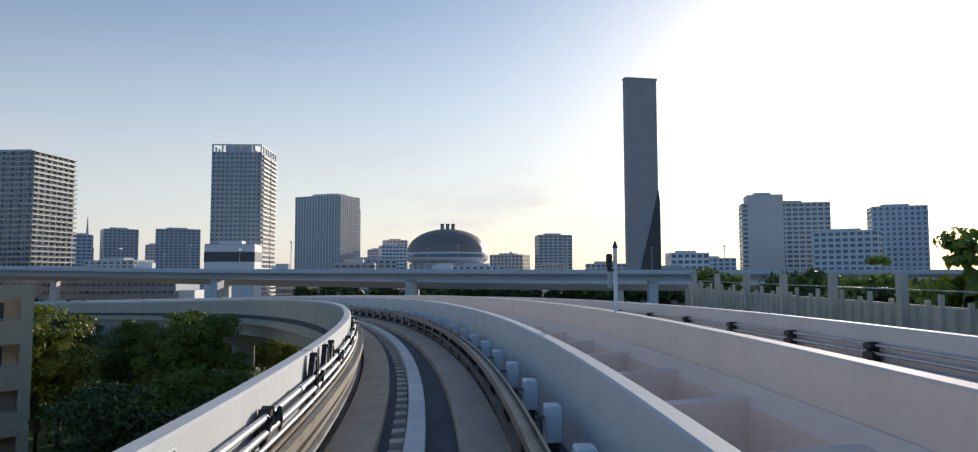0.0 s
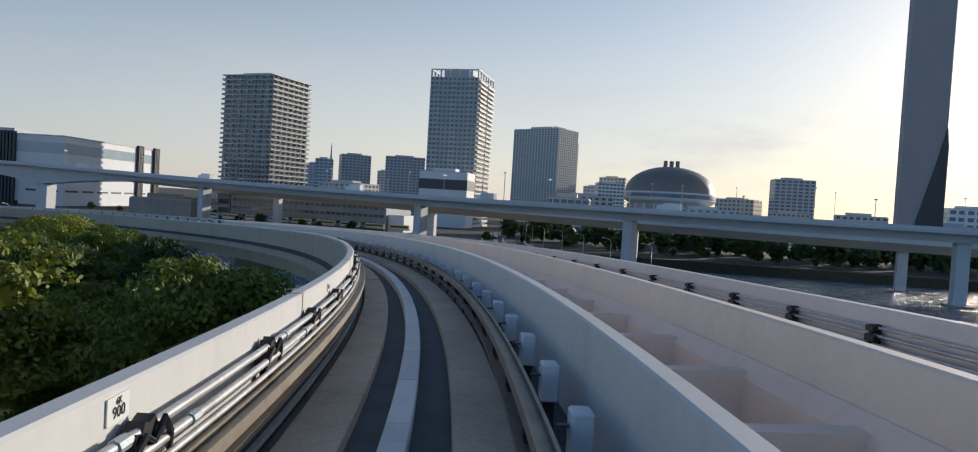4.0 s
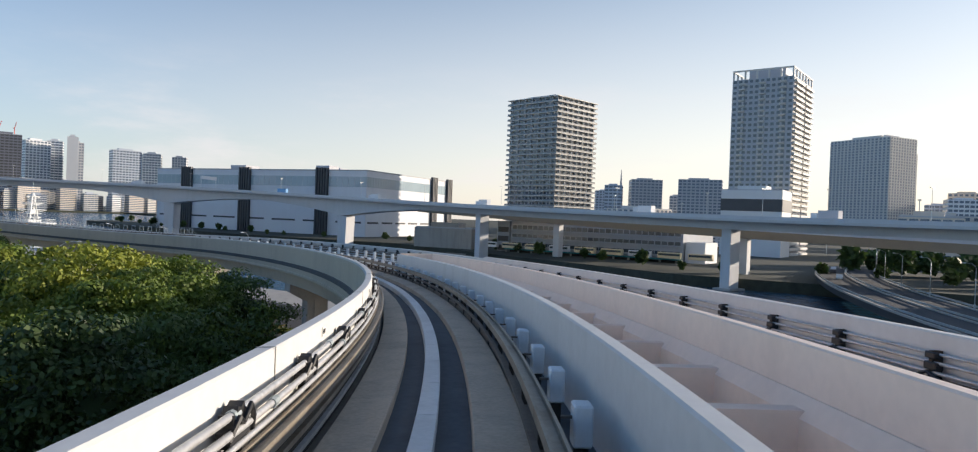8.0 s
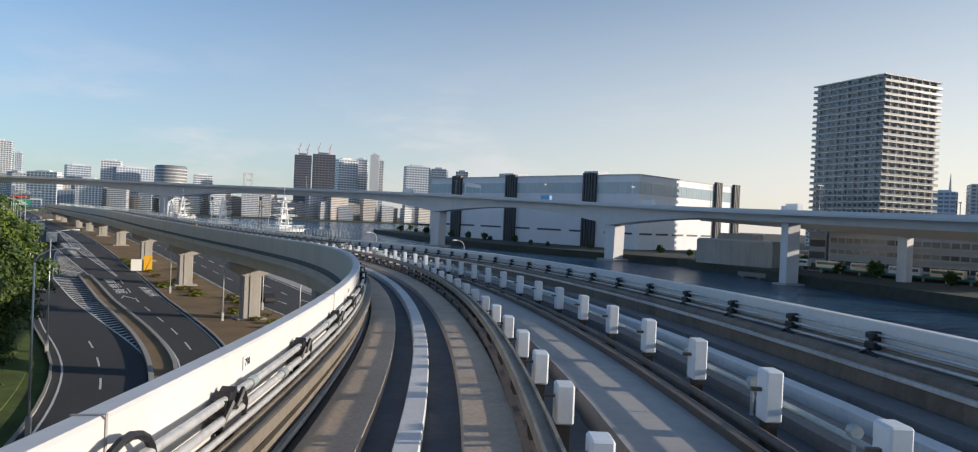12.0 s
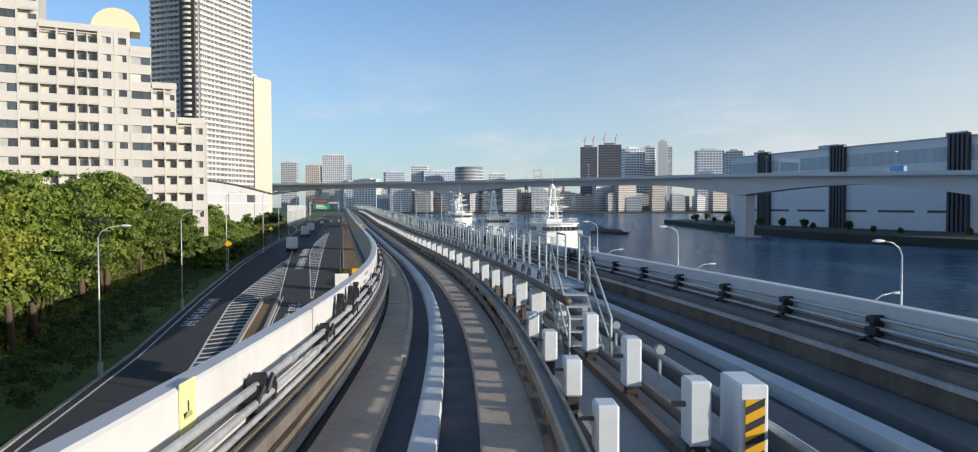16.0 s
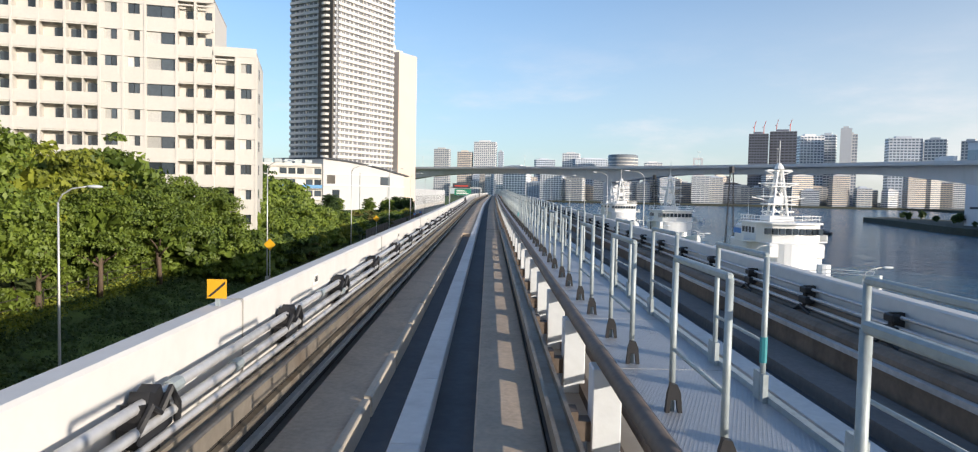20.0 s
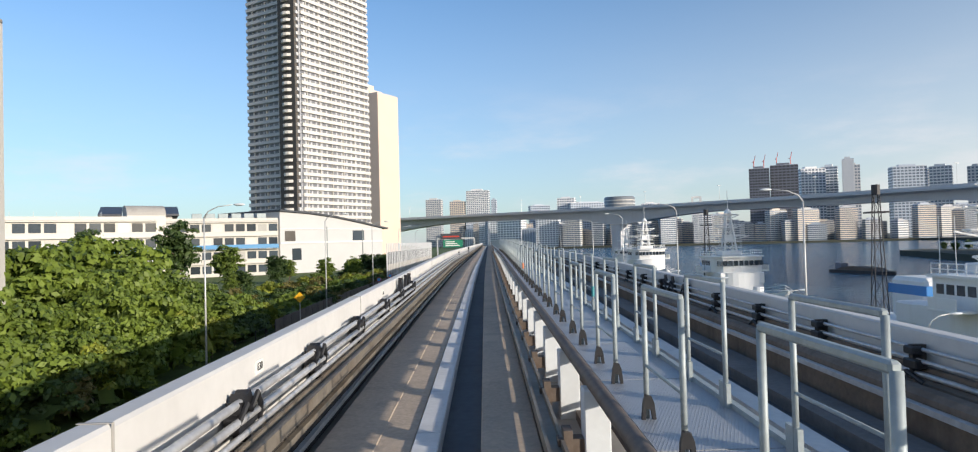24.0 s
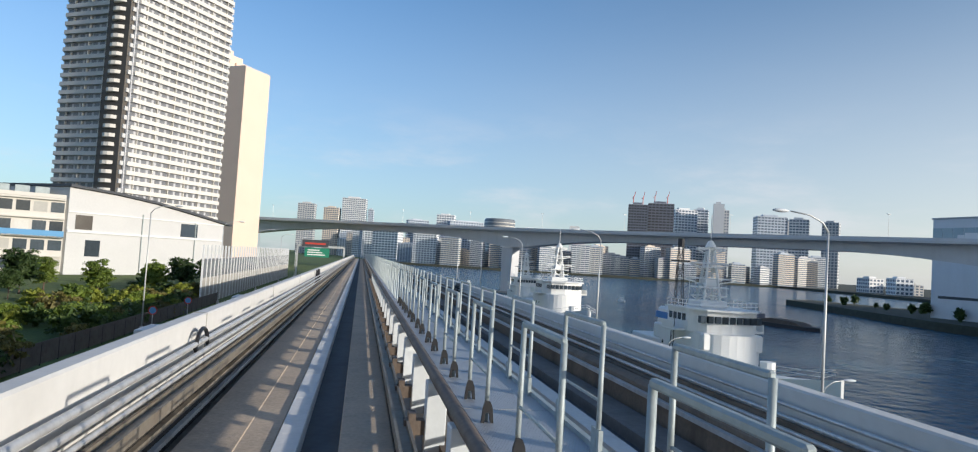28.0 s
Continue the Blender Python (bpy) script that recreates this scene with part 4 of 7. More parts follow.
def row_of(w, d, z0, z1, n, m, fill, out, bm=None, faces="fblr"):
    """One storey's windows on the faces of a block: n on the long side, m on the short."""
    bm = bm or bmesh.new()
    for f in faces:
        k, span = (n, w) if f in "fb" else (m, d)
        for i in range(k):
            a = -span / 2 + span * (i + 0.5 - fill / 2) / k
            b = a + span * fill / k
            if f == "f":
                box(a, b, -d / 2 - out, -d / 2 + 0.1, z0, z1, bm)
            elif f == "b":
                box(a, b, d / 2 - 0.1, d / 2 + out, z0, z1, bm)
            elif f == "l":
                box(-w / 2 - out, -w / 2 + 0.1, a, b, z0, z1, bm)
            else:
                box(w / 2 - 0.1, w / 2 + out, a, b, z0, z1, bm)
    return bm


def ring_box(w, d, z0, z1, out, bm=None):
    """A band round a block, standing out from it."""
    bm = bm or bmesh.new()
    box(-w / 2 - out, w / 2 + out, -d / 2 - out, -d / 2 + 0.05, z0, z1, bm)
    box(-w / 2 - out, w / 2 + out, d / 2 - 0.05, d / 2 + out, z0, z1, bm)
    box(-w / 2 - out, -w / 2 + 0.05, -d / 2 + 0.05, d / 2 - 0.05, z0, z1, bm)
    box(w / 2 - 0.05, w / 2 + out, -d / 2 + 0.05, d / 2 - 0.05, z0, z1, bm)
    return bm


def block(name, cx, cy, w, d, yaw, h, floors, wall, label, n=8, m=6, fill=0.6, glass=None, base=-4.0, roof=True, band=None, band_out=0.0, band_h=0.4, tall=0.55):
    t = thing(name, stand(cx, cy, yaw, base), label, "building")
    part("wall", box(-w / 2, w / 2, -d / 2, d / 2, 0, h), wall, t)
    fh = h / floors
    if n:
        bm = bmesh.new()
        for i in range(floors):
            row_of(w, d, fh * (i + 0.25), fh * (i + 0.25 + tall), n, m, fill, 0.12, bm)
        part("window_grid", bm, glass or FARGLASS, t, "", False, "stuff")
    if band:
        bm = bmesh.new()
        for i in range(1, floors):
            ring_box(w, d, fh * i - fh * band_h * 0.3, fh * i + fh * band_h * 0.7, band_out, bm)
        part("balcony_band", bm, band, t, "", False, "stuff")
    if roof:
        part("roof", box(-w / 2 + 0.4, w / 2 - 0.4, -d / 2 + 0.4, d / 2 - 0.4, h - 0.1, h + 0.6), TOWERG, t)
        part("penthouse", box(-w * 0.28, w * 0.2, -d * 0.25, d * 0.22, h + 0.5, h + 0.5 + max(2.5, h * 0.03)), wall, t)
    return t


def tower_a():
    """Tower with a balcony round every storey."""
    w, d, h, fl = 44.0, 45.0, 104.0, 28
    t = thing("apartment_tower", stand(-348, 506.8, 87), "tall grey apartment tower ringed by pale balconies on every storey", "building")
    part("wall", box(-w / 2, w / 2, -d / 2, d / 2, 0, h), TOWERG, t)
    fh = h / fl
    slab = mesh_of(ring_box(w, d, 0, 0.45, 1.7), "slab", TOWERW)
    rail = mesh_of(ring_box(w + 3.0, d + 3.0, 0, 1.0, 0.06), "rail", GLASSG)
    win, fin = bmesh.new(), bmesh.new()
    for i in range(fl):
        z = fh * i
        row_of(w, d, z + 0.6, z + 0.6 + fh * 0.6, 14, 13, 0.72, 0.1, win)
        if i:
            row_of(w, d, z + 0.45, z + fh, 7, 7, 0.04, 1.5, fin)
            shared("slab", slab, t, Matrix.Translation((0, 0, z)))
            shared("rail", rail, t, Matrix.Translation((0, 0, z + 0.45)))
    part("window_grid", win, GLASS, t, "", False, "stuff")
    part("party_wall", fin, TOWERM, t, "", False, "stuff")
    part("roof", box(-w / 2 - 1.7, w / 2 + 1.7, -d / 2 - 1.7, d / 2 + 1.7, h, h + 0.6), TOWERW, t)
    part("penthouse", box(-w * 0.3, w * 0.3, -d * 0.3, d * 0.3, h + 0.6, h + 3.4), TOWERG, t)


tower_a()


def tower_b():
    w, d, h, fl = 46.8, 37.1, 116.0, 32
    t = thing("apartment_tower", stand(-200, 546.5, 94.5), "tall slim grey apartment tower with an open roof frame", "building")
    part("wall", box(-w / 2, w / 2, -d / 2, d / 2, 0, h - 6), TOWERG, t)
    fh = (h - 6) / fl
    win = bmesh.new()
    side = mesh_of(row_of(w, d, 0, fh * 0.42, 2, 2, 0.86, 1.5, None, "fr"), "balcony", TOWERW)
    back = mesh_of(row_of(w, d, 0, fh * 0.3, 2, 3, 0.3, 1.2, None, "lb"), "balcony", TOWERW)
    for i in range(fl):
        row_of(w, d, fh * i + fh * 0.35, fh * i + fh * 0.85, 12, 11, 0.6, 0.1, win)
        shared("balcony", side, t, Matrix.Translation((0, 0, fh * i)))
        shared("balcony", back, t, Matrix.Translation((0, 0, fh * i)))
    part("window_grid", win, GLASS, t, "", False, "stuff")
    for x in (-w / 2 + 0.5, w / 2 - 0.5):
        for k in range(6):
            y = -d / 2 + 0.5 + (d - 1) * k / 5
            part("post", box(x - 0.5, x + 0.5, y - 0.5, y + 0.5, h - 6, h - 1), TOWERW, t)
    for y in (-d / 2 + 0.5, d / 2 - 0.5):
        for k in range(1, 6):
            x = -w / 2 + 0.5 + (w - 1) * k / 6
            part("post", box(x - 0.5, x + 0.5, y - 0.5, y + 0.5, h - 6, h - 1), TOWERW, t)
    part("crown", ring_box(w - 1, d - 1, h - 1, h, 0.5), TOWERW, t)
    part("penthouse", box(-w * 0.3, w * 0.3, -d * 0.3, d * 0.3, h - 6, h + 1.5), TOWERG, t)


tower_b()
cc = block("apartment_tower", -290.2, 1182.5, 56, 92, 67.5, 146, 38, TOWERW, "broad pale apartment tower with a window grid and a lower wing", 10, 16, 0.55, band=TOWERM, band_out=0.3, band_h=0.3)
part("wing", box(28, 46, -36, 40, 0, 128), TOWERW, cc)
wing_win = bmesh.new()
for i in range(33):
    for k in range(3):
        box(29.5 + 5.5 * k, 33 + 5.5 * k, -36.3, -35.9, 3.84 * i + 1, 3.84 * i + 3, wing_win)
part("window_grid", wing_win, FARGLASS, cc, "", False, "stuff")
part("roof_sign", box(-16, 14, -30, -28, 146, 151), TOWERG, cc)

# tall dark chimney of the incinerator
ch = thing("chimney", stand(112.5, 545, 12), "very tall dark slab-shaped chimney", "chimney")
part("shaft", box(-13, 13, -3, 3, 0, 170, None, 0.4), SLATE, ch)
# thin dark panel: the shaded wedge of the lower front as colour
part("shade_wedge", slab_side([(-8.0, 0), (13.8, 0), (13.8, 70), (12.6, 82), (9.0, 66)], -4.0, -3.05), DARKM, ch)
part("cap", box(-13.3, 13.3, -3.3, 3.3, 169, 170.5), SLATE, ch)

# domed hall
dm = thing("domed_hall", stand(-52, 715, 0, 0), "round hall with a dark metal dome and three roof vents", "building")


def lathe(prof, n=48):
    bm = bmesh.new()
    rows = [[bm.verts.new((r * math.cos(2 * math.pi * i / n), r * math.sin(2 * math.pi * i / n), z)) for i in range(n)] for r, z in prof]
    for p, q in zip(rows, rows[1:]):
        for i in range(n):
            bm.faces.new((p[i], p[(i + 1) % n], q[(i + 1) % n], q[i]))
    bmesh.ops.recalc_face_normals(bm, faces=bm.faces)
    return bm


part("wall", lathe([(36, 0), (36, 27), (0.2, 27)]), TOWERG, dm)
part("eave", lathe([(36, 23), (41, 26), (42, 28), (42, 30), (41.5, 34), (38, 35)]), WHITE, dm)
part("glazing_band", lathe([(42.05, 29.0), (42.3, 29.0), (41.9, 32.4), (41.5, 32.4)]), FARGLASS, dm)
part("dome", lathe([(41.2, 34)] + [(40 * math.cos(k / 9 * math.pi / 2) + 1, 34.5 + 24 * math.sin(k / 9 * math.pi / 2)) for k in range(10)]), DOME, dm, "", True)
for i in range(24):
    a = 2 * math.pi * i / 24
    part("pillar", box(-1.2, 1.2, -1, 1, 0, 23), TOWERW, dm).matrix_basis = Matrix.Translation((37.5 * math.cos(a), 37.5 * math.sin(a), 0)) @ Matrix.Rotation(a, 4, "Z")
for x in (-5, 0.5, 6):
    part("vent", tube([(x, 0, 56), (x, 0, 64)], 2.0, None, 12), DOME, dm)

# warehouse across the canal
WAREG = surface("pale_blue_glazing", (0.36, 0.46, 0.52), 0.2, vary=0.12, scale=0.2, bump=0.0)
WAREW = surface("warehouse_white", (0.70, 0.72, 0.76), 0.55, vary=0.05, scale=0.2, stain=0.08, stain_color=(0.4, 0.4, 0.42), streak=1)
ww, wd, wh = 128.0, 197.0, 45.0
wa = thing("warehouse", stand(-525, 415, 108), "huge white warehouse with dark ribbed shafts and glazed top storey", "building")
part("wall", box(-ww / 2, ww / 2, -wd / 2, wd / 2, 0, wh), WAREW, wa)
part("roof", box(-ww / 2 - 0.4, ww / 2 + 0.4, -wd / 2 - 0.4, wd / 2 + 0.4, wh, wh + 0.8), TOWERG, wa)
for f, span in (("l", wd), ("f", ww)):
    for z0, z1, k, fill, mat in ((wh - 11, wh - 4, 40, 0.94, WAREG), (9, 10.2, 7, 0.75, DARKM)):
        part("glazing_band", row_of(ww, wd, z0, z1, k, k, fill, 0.15, None, f), mat, wa, "", False, "stuff")
for y in (-62, 8, 66):
    for j in range(5):
        part("rib", box(-ww / 2 - 2.2, -ww / 2 + 0.1, y - 5 + 2.2 * j, y - 3.8 + 2.2 * j, 0, wh + 2), DARKM, wa)
    part("shaft", box(-ww / 2 - 1.0, -ww / 2 + 0.05, y - 5, y + 5, 0, wh + 1.6), DARKM, wa)
for x in (30, 56):
    for j in range(4):
        part("rib", box(x - 3 + 2.2 * j, x - 1.8 + 2.2 * j, -wd / 2 - 2.2, -wd / 2 + 0.1, 0, wh + 2), DARKM, wa)
for x, y, s in ((-30, -40, 6), (10, -20, 9), (-20, 50, 8), (25, 60, 5)):
    part("roof_unit", box(x - s, x + s, y - s, y + s, wh + 0.8, wh + 4 + s * 0.3), TOWERG, wa)

# long market hall on a pier deck
HALLG = surface("hall_grey", (0.34, 0.36, 0.39), 0.7, vary=0.1, scale=0.3, stain=0.2, stain_color=(0.2, 0.2, 0.2), streak=1)
PIERC = surface("pier_concrete", (0.24, 0.22, 0.19), 0.85, vary=0.2, scale=0.3, stain=0.4, stain_color=(0.1, 0.09, 0.08), streak=1)
mk = thing("market_hall", stand(-215.5, 358.4, 8), "long low grey hall with ribbon windows above a pier deck", "building")
part("wall", box(-40, 47, 0, 44, -2.0, 15.5), HALLG, mk)
part("roof", box(-40.5, 47.5, -0.8, 44.5, 15.5, 16.2), HALLG, mk)
for z, hh in ((3.2, 1.5), (7.4, 1.5), (11.4, 1.8)):
    for k in range(29):
        shared("window", mesh_of(box(-39.2 + 2.95 * k, -36.7 + 2.95 * k, -0.12, 0.1, z, z + hh), "window", GLASS), mk)
    part("ledge", box(-40.2, 47.2, -0.6, -0.01, z - 0.9, z - 0.5), HALLG, mk)
part("canopy", box(-40, 47, -6, -0.75, 1.2, 1.7), TEAL, mk, "teal canopy edge")
# dark sheet for the shade under the hall
part("undercroft_shade", box(-40, 47, -0.4, -0.02, -2.0, 1.1), SHADE, mk)
for k in range(13):
    part("column", box(-39.6 + 7.1 * k, -38.9 + 7.1 * k, -5.6, -4.9, -2.6, 1.2), CONC, mk)
part("parking_wing", box(-48, -41, 0, 30, -2.0, 15.0), HALLG, mk)
for z in (0.5, 5.0, 9.5):
    part("opening", box(-47.6, -41.4, -0.15, 0.05, z, z + 2.6), SHADE, mk)
part("deck", box(-62, 60, -24, 0, -3.0, -2.0), PIERC, mk)
for k in range(18):
    part("pier", box(-61 + 7.0 * k, -59.9 + 7.0 * k, -23.6, -22.4, -8.5, -3.0), PIERC, mk)
part("undercroft_shade", box(-61, 59, -14, -13, -7.6, -3.0), SHADE, mk)
part("parapet", box(-62, 60, -24.2, -24, -3.0, -1.3), PIERC, mk)
part("stair_block", box(47.5, 56, 2, 20, -3, 9.0), WHITE, mk)
bx = block("office_block", -190, 500, 34, 26, 8, 38, 6, WHITE, "white office block with a dark glazed band", 0, 0, base=-4)
part("band", ring_box(34, 26, 26, 33, 0.2), DARKM, bx)
block("office_block", -95, 465, 26, 24, 8, 24, 6, BEIGE, "cream office block with long window rows", 6, 5, 0.8)
block("low_shed", -290, 345, 34, 16, 15, 10, 2, CONC, "low concrete pump house on the far bank", 0, 0)
ar = thing("arched_shed", stand(-8, 470, -5), "white barrel-roofed shed beyond the viaduct", "building")
part("roof", slab_side([(22 * math.cos(a), 6 + 9 * math.sin(a)) for a in np.linspace(0, math.pi, 13)] + [(-22, 0), (22, 0)], -20, 20), WHITE, ar)
part("gable", slab_side([(20 * math.cos(a), 6 + 8 * math.sin(a)) for a in np.linspace(0, math.pi, 13)], -20.3, -20), SHADE, ar)


# ---- the white apartment house beside the road ----
CURTAIN = surface("curtained_glass", (0.52, 0.51, 0.48), 0.3, vary=0.2, scale=0.6, bump=0.0, per_piece=0.3)
def apartment():
    e = Vector((0.416, -0.909, 0))
    m = Matrix(((0.416, -0.909, 0, -258), (-0.909, -0.416, 0, 88), (0, 0, 1, 0), (0, 0, 0, 1)))
    t = thing("apartment_house", m, "white tiled apartment house with recessed balconies, stepping down in storeys", "building")
    fh = 3.06
    # local x runs away from the road; each bay: kind and width
    sections = ((8, (("w", 2.35), ("b", 2.55))), (10, (("b", 2.05), ("b", 2.05))), (12, (("p", 3.4),)), (13, (("w", 2.4), ("w", 2.5), ("bb", 3.5), ("b", 2.7), ("b", 2.7))),
                (16, (("b", 3.0), ("p", 3.1), ("b", 3.3), ("b", 3.3), ("b", 3.4), ("p", 3.2), ("bb", 3.8))))
    x0 = 0.0
    for fl, bays in sections:
        x1 = x0 + sum(b for _, b in bays)
        top = fl * fh + 0.6
        part("wall", box(x0 + (0 if x0 == 0 else 0.01), x1, 1.4, 15, 0, top), HOUSE, t)
        part("parapet", box(x0, x1, 0.0, 0.3, top - 0.6, top + 0.5), HOUSE, t)
        part("roof", box(x0, x1, 0.3, 15, top - 0.2, top + 0.1), CONC, t)
        x = x0
        for i in range(len(bays) + 1):
            if i or not x0:
                part("pier_wall", box(x - 0.14, x + 0.14, 0.0, 1.39, 0, top - 0.6), HOUSE, t)
            x += bays[i][1] if i < len(bays) else 0
        x = x0
        for kind, bw in bays:
            a, b = x + 0.14, x + bw - 0.14
            for f in range(fl):
                z = f * fh
                if kind in "wp":
                    z1, z2 = z + (1.15 if kind == "w" else 0.95), z + 2.3
                    part("spandrel", box(a, b, 0.06, 1.39, z - 0.72 if f else z, z1), HOUSE, t)
                    if kind == "w":
                        m0, m1 = a + (b - a) * 0.2, a + (b - a) * 0.8
                        part("jamb", box(a, m0, 0.06, 1.39, z1, z2), HOUSE, t)
                        part("jamb", box(m1, b, 0.06, 1.39, z1, z2), HOUSE, t)
                    else:
                        m0, m1 = a, b
                    half = (m0 + m1) / 2
                    part("window", box(m0, half - 0.03, 0.3, 0.36, z1, z2), GLASS, t)
                    part("window", box(half + 0.03, m1, 0.33, 0.39, z1, z2), CURTAIN if (f * 7 + int(x)) % 3 else GLASS, t)
                    if f == fl - 1:
                        part("spandrel", box(a, b, 0.06, 1.39, z2, z + fh), HOUSE, t)
                else:
                    part("balcony", box(a, b, 0.05, 0.2, z - 0.3, z + 1.02), HOUSE, t)
                    part("balcony_floor", box(a, b, 0.2, 1.4, z - 0.12, z + 0.1), HOUSE, t)
                    part("lintel", box(a, b, 0.12, 0.3, z + fh - 0.48, z + fh - 0.31), HOUSE, t)
                    w0, w1 = a + 0.15, a + (b - a) * (0.5 if kind == "b" else 0.42)
                    part("window", box(w0, w1, 1.3, 1.39, z + 0.12, z + 2.2), GLASS, t)
                    if kind == "bb":
                        part("partition", box((a + b) / 2 - 0.06, (a + b) / 2 + 0.06, 0.2, 1.39, z + 0.1, z + fh - 0.35), HOUSE, t)
                        part("window", box((a + b) / 2 + 0.4, b - 0.2, 1.3, 1.39, z + 0.12, z + 2.2), GLASS, t)
                    if (f * 5 + int(x * 3)) % 4 == 0:
                        part("outdoor_unit", box(b - 0.85, b - 0.2, 0.5, 0.8, z + 0.1, z + 0.75), BOXW, t)
            x += bw
        x0 = x1
    part("round_gable", slab_side([(14.6 + 3.9 * math.cos(a), 13 * fh + 0.6 + 3.9 * math.sin(a)) for a in np.linspace(0, math.pi, 13)], 0.2, 6), CREAM, t, "cream rounded gable on the roof")
    part("far_wing", box(49.4, 72, 1.4, 15, 0, 16 * fh), HOUSE, t)
    part("stair_tower", box(34, 41, 2, 12, 16 * fh, 16 * fh + 6), HOUSE, t)
    # end wall towards the road with a few windows
    for f in range(8):
        shared("window", mesh_of(box(-0.06, 0.1, 4.5, 6.0, f * fh + 1.2, f * fh + 2.4), "window", GLASS), t)


apartment()


# ---- the tall tower and the buildings round it ----
TWIN = surface("tower_window", (0.17, 0.18, 0.20), 0.3, vary=0.3, scale=0.2, bump=0.0)
SALMON = surface("salmon_panel", (0.74, 0.57, 0.47), 0.7, vary=0.04, scale=0.3)


def tower_t():
    w, d, h, fl = 45.1, 32.6, 145.0, 47
    t = thing("apartment_tower", stand(-543.6, -13.4, -21.7, 0), "very tall pale apartment tower with banded balconies", "building")
    part("wall", box(-w / 2, w / 2, -d / 2, d / 2, 0, h), TOWERG, t)
    fh = h / fl
    # the face with white balcony fronts, the grey face, and the dark slot with rounded balconies between
    front = mesh_of(row_of(w, d, 0, fh * 0.46, 1, 1, 0.98, 1.1, None, "b"), "balcony", TOWERW)
    # greyer tone than the front: the side's shade is put into its colour
    side = mesh_of(row_of(w, d, 0, fh * 0.46, 1, 1, 0.98, 1.2, None, "lfr"), "balcony", TOWERM)
    win, fins = bmesh.new(), bmesh.new()
    for i in range(fl):
        z = fh * i
        shared("balcony", front, t, Matrix.Translation((0, 0, z)))
        shared("balcony", side, t, Matrix.Translation((0, 0, z)))
        row_of(w, d, z + fh * 0.40, z + fh * 0.93, 14, 10, 0.66, 0.08, win)
        row_of(w, d, z, z + fh * 0.98, 6, 4, 0.035, 0.9, fins, "br")
    part("window_grid", win, TWIN, t, "", False, "stuff")
    part("party_wall", fins, TOWERW, t, "", False, "stuff")
    return t, w, d, h, fh, fl


tt, tw, td, th_, tfh, tfl = tower_t()
# the box stands proud; its dark tone stands for the slot's shade
part("slot", box(tw / 2 - 1.0, tw / 2 + 1.7, td / 2 - 11.0, td / 2 - 1.0, 0, th_), SHADE, tt)
curl = mesh_of(tube([(tw / 2 + 0.2, td / 2 - 6.0, 0), (tw / 2 + 0.2, td / 2 - 6.0, tfh * 0.4)], 3.2, None, 12), "rounded_balcony", TOWERW)
for i in range(tfl):
    shared("rounded_balcony", curl, tt, Matrix.Translation((0, 0, tfh * i)))
an = block("slab_tower", -664, -27, 36, 20, 68, 104, 30, SALMON, "plain beige slab tower behind the apartment tower", 0, 0, base=0)
for i in range(3):
    part("roof_step", box(-20, 6 - 7 * i, -9, 9, 104 + 5 * i, 109 + 5 * i), SALMON, an)

# low school-like buildings and the sports hall beyond the trees
def facing(p, q, z=0.0):
    """The pose of a front that runs from p to q, seen with p on the left; the outside is towards -y."""
    d = Vector((q[0] - p[0], q[1] - p[1], 0))
    k = d.length
    d /= k
    mid = ((p[0] + q[0]) / 2, (p[1] + q[1]) / 2)
    return Matrix(((d.x, -d.y, 0, mid[0]), (d.y, d.x, 0, mid[1]), (0, 0, 1, z), (0, 0, 0, 1))), k


def front_block(p, q, depth, h, fl, label, accent=None, z=0.0, mat=None):
    m, w = facing(p, q, z)
    t = thing("school_building", m, label, "building")
    wall = mat or HOUSE
    part("wall", box(-w / 2, w / 2, 0, depth, 0, h), wall, t)
    fh = h / fl
    n = max(2, int(w / 3.2))
    for i in range(fl):
        for k in range(n):
            x = -w / 2 + w * (k + 0.14) / n
            shared("window", mesh_of(box(x, x + w / n * 0.8, -0.06, 0.05, fh * i + 1.1, fh * i + 3.5), "window", GLASS if (k * 3 + i) % 4 else CURTAIN), t)
        part("ledge", box(-w / 2, w / 2, -0.9, 0, fh * (i + 1) - 0.5, fh * (i + 1) - 0.1), wall, t)
        if accent == i:
            part("balcony_panel", box(-w / 2, w / 2, -1.5, -1.35, fh * i - 0.3, fh * i + 1.25), BLUE, t, "blue balcony panel")
            part("balcony_floor", box(-w / 2, w / 2, -1.5, 0, fh * i - 0.35, fh * i - 0.02), wall, t)
    part("parapet", box(-w / 2, w / 2, -0.3, 0.0, h, h + 0.9), wall, t)
    return t, w


t, w = front_block((-352, -50), (-405, 1), 16, 17.5, 4, "white school building with rows of windows and pale blue bands", None)
for i in (1, 2):
    part("band", box(-w / 2, w / 2, -0.35, -0.06, 4.4 * i - 0.1, 4.4 * i + 0.8), BLUE, t, "pale blue band under the windows")
for k in range(14):
    part("rail_post", box(-w / 2 + 5 * k, -w / 2 + 5 * k + 0.1, -0.2, -0.1, 18.4, 19.6), GALV, t)
t, w = front_block((-424, -22), (-449, 15), 18, 18.0, 4, "white school building with a blue balcony", 2)
for k in range(6):
    part("roof_unit", box(-4 + 4.0 * k, -1 + 4.0 * k, 3, 6, 18.0, 20.6, None, 0.1), GALV, t, "pale air conditioner")
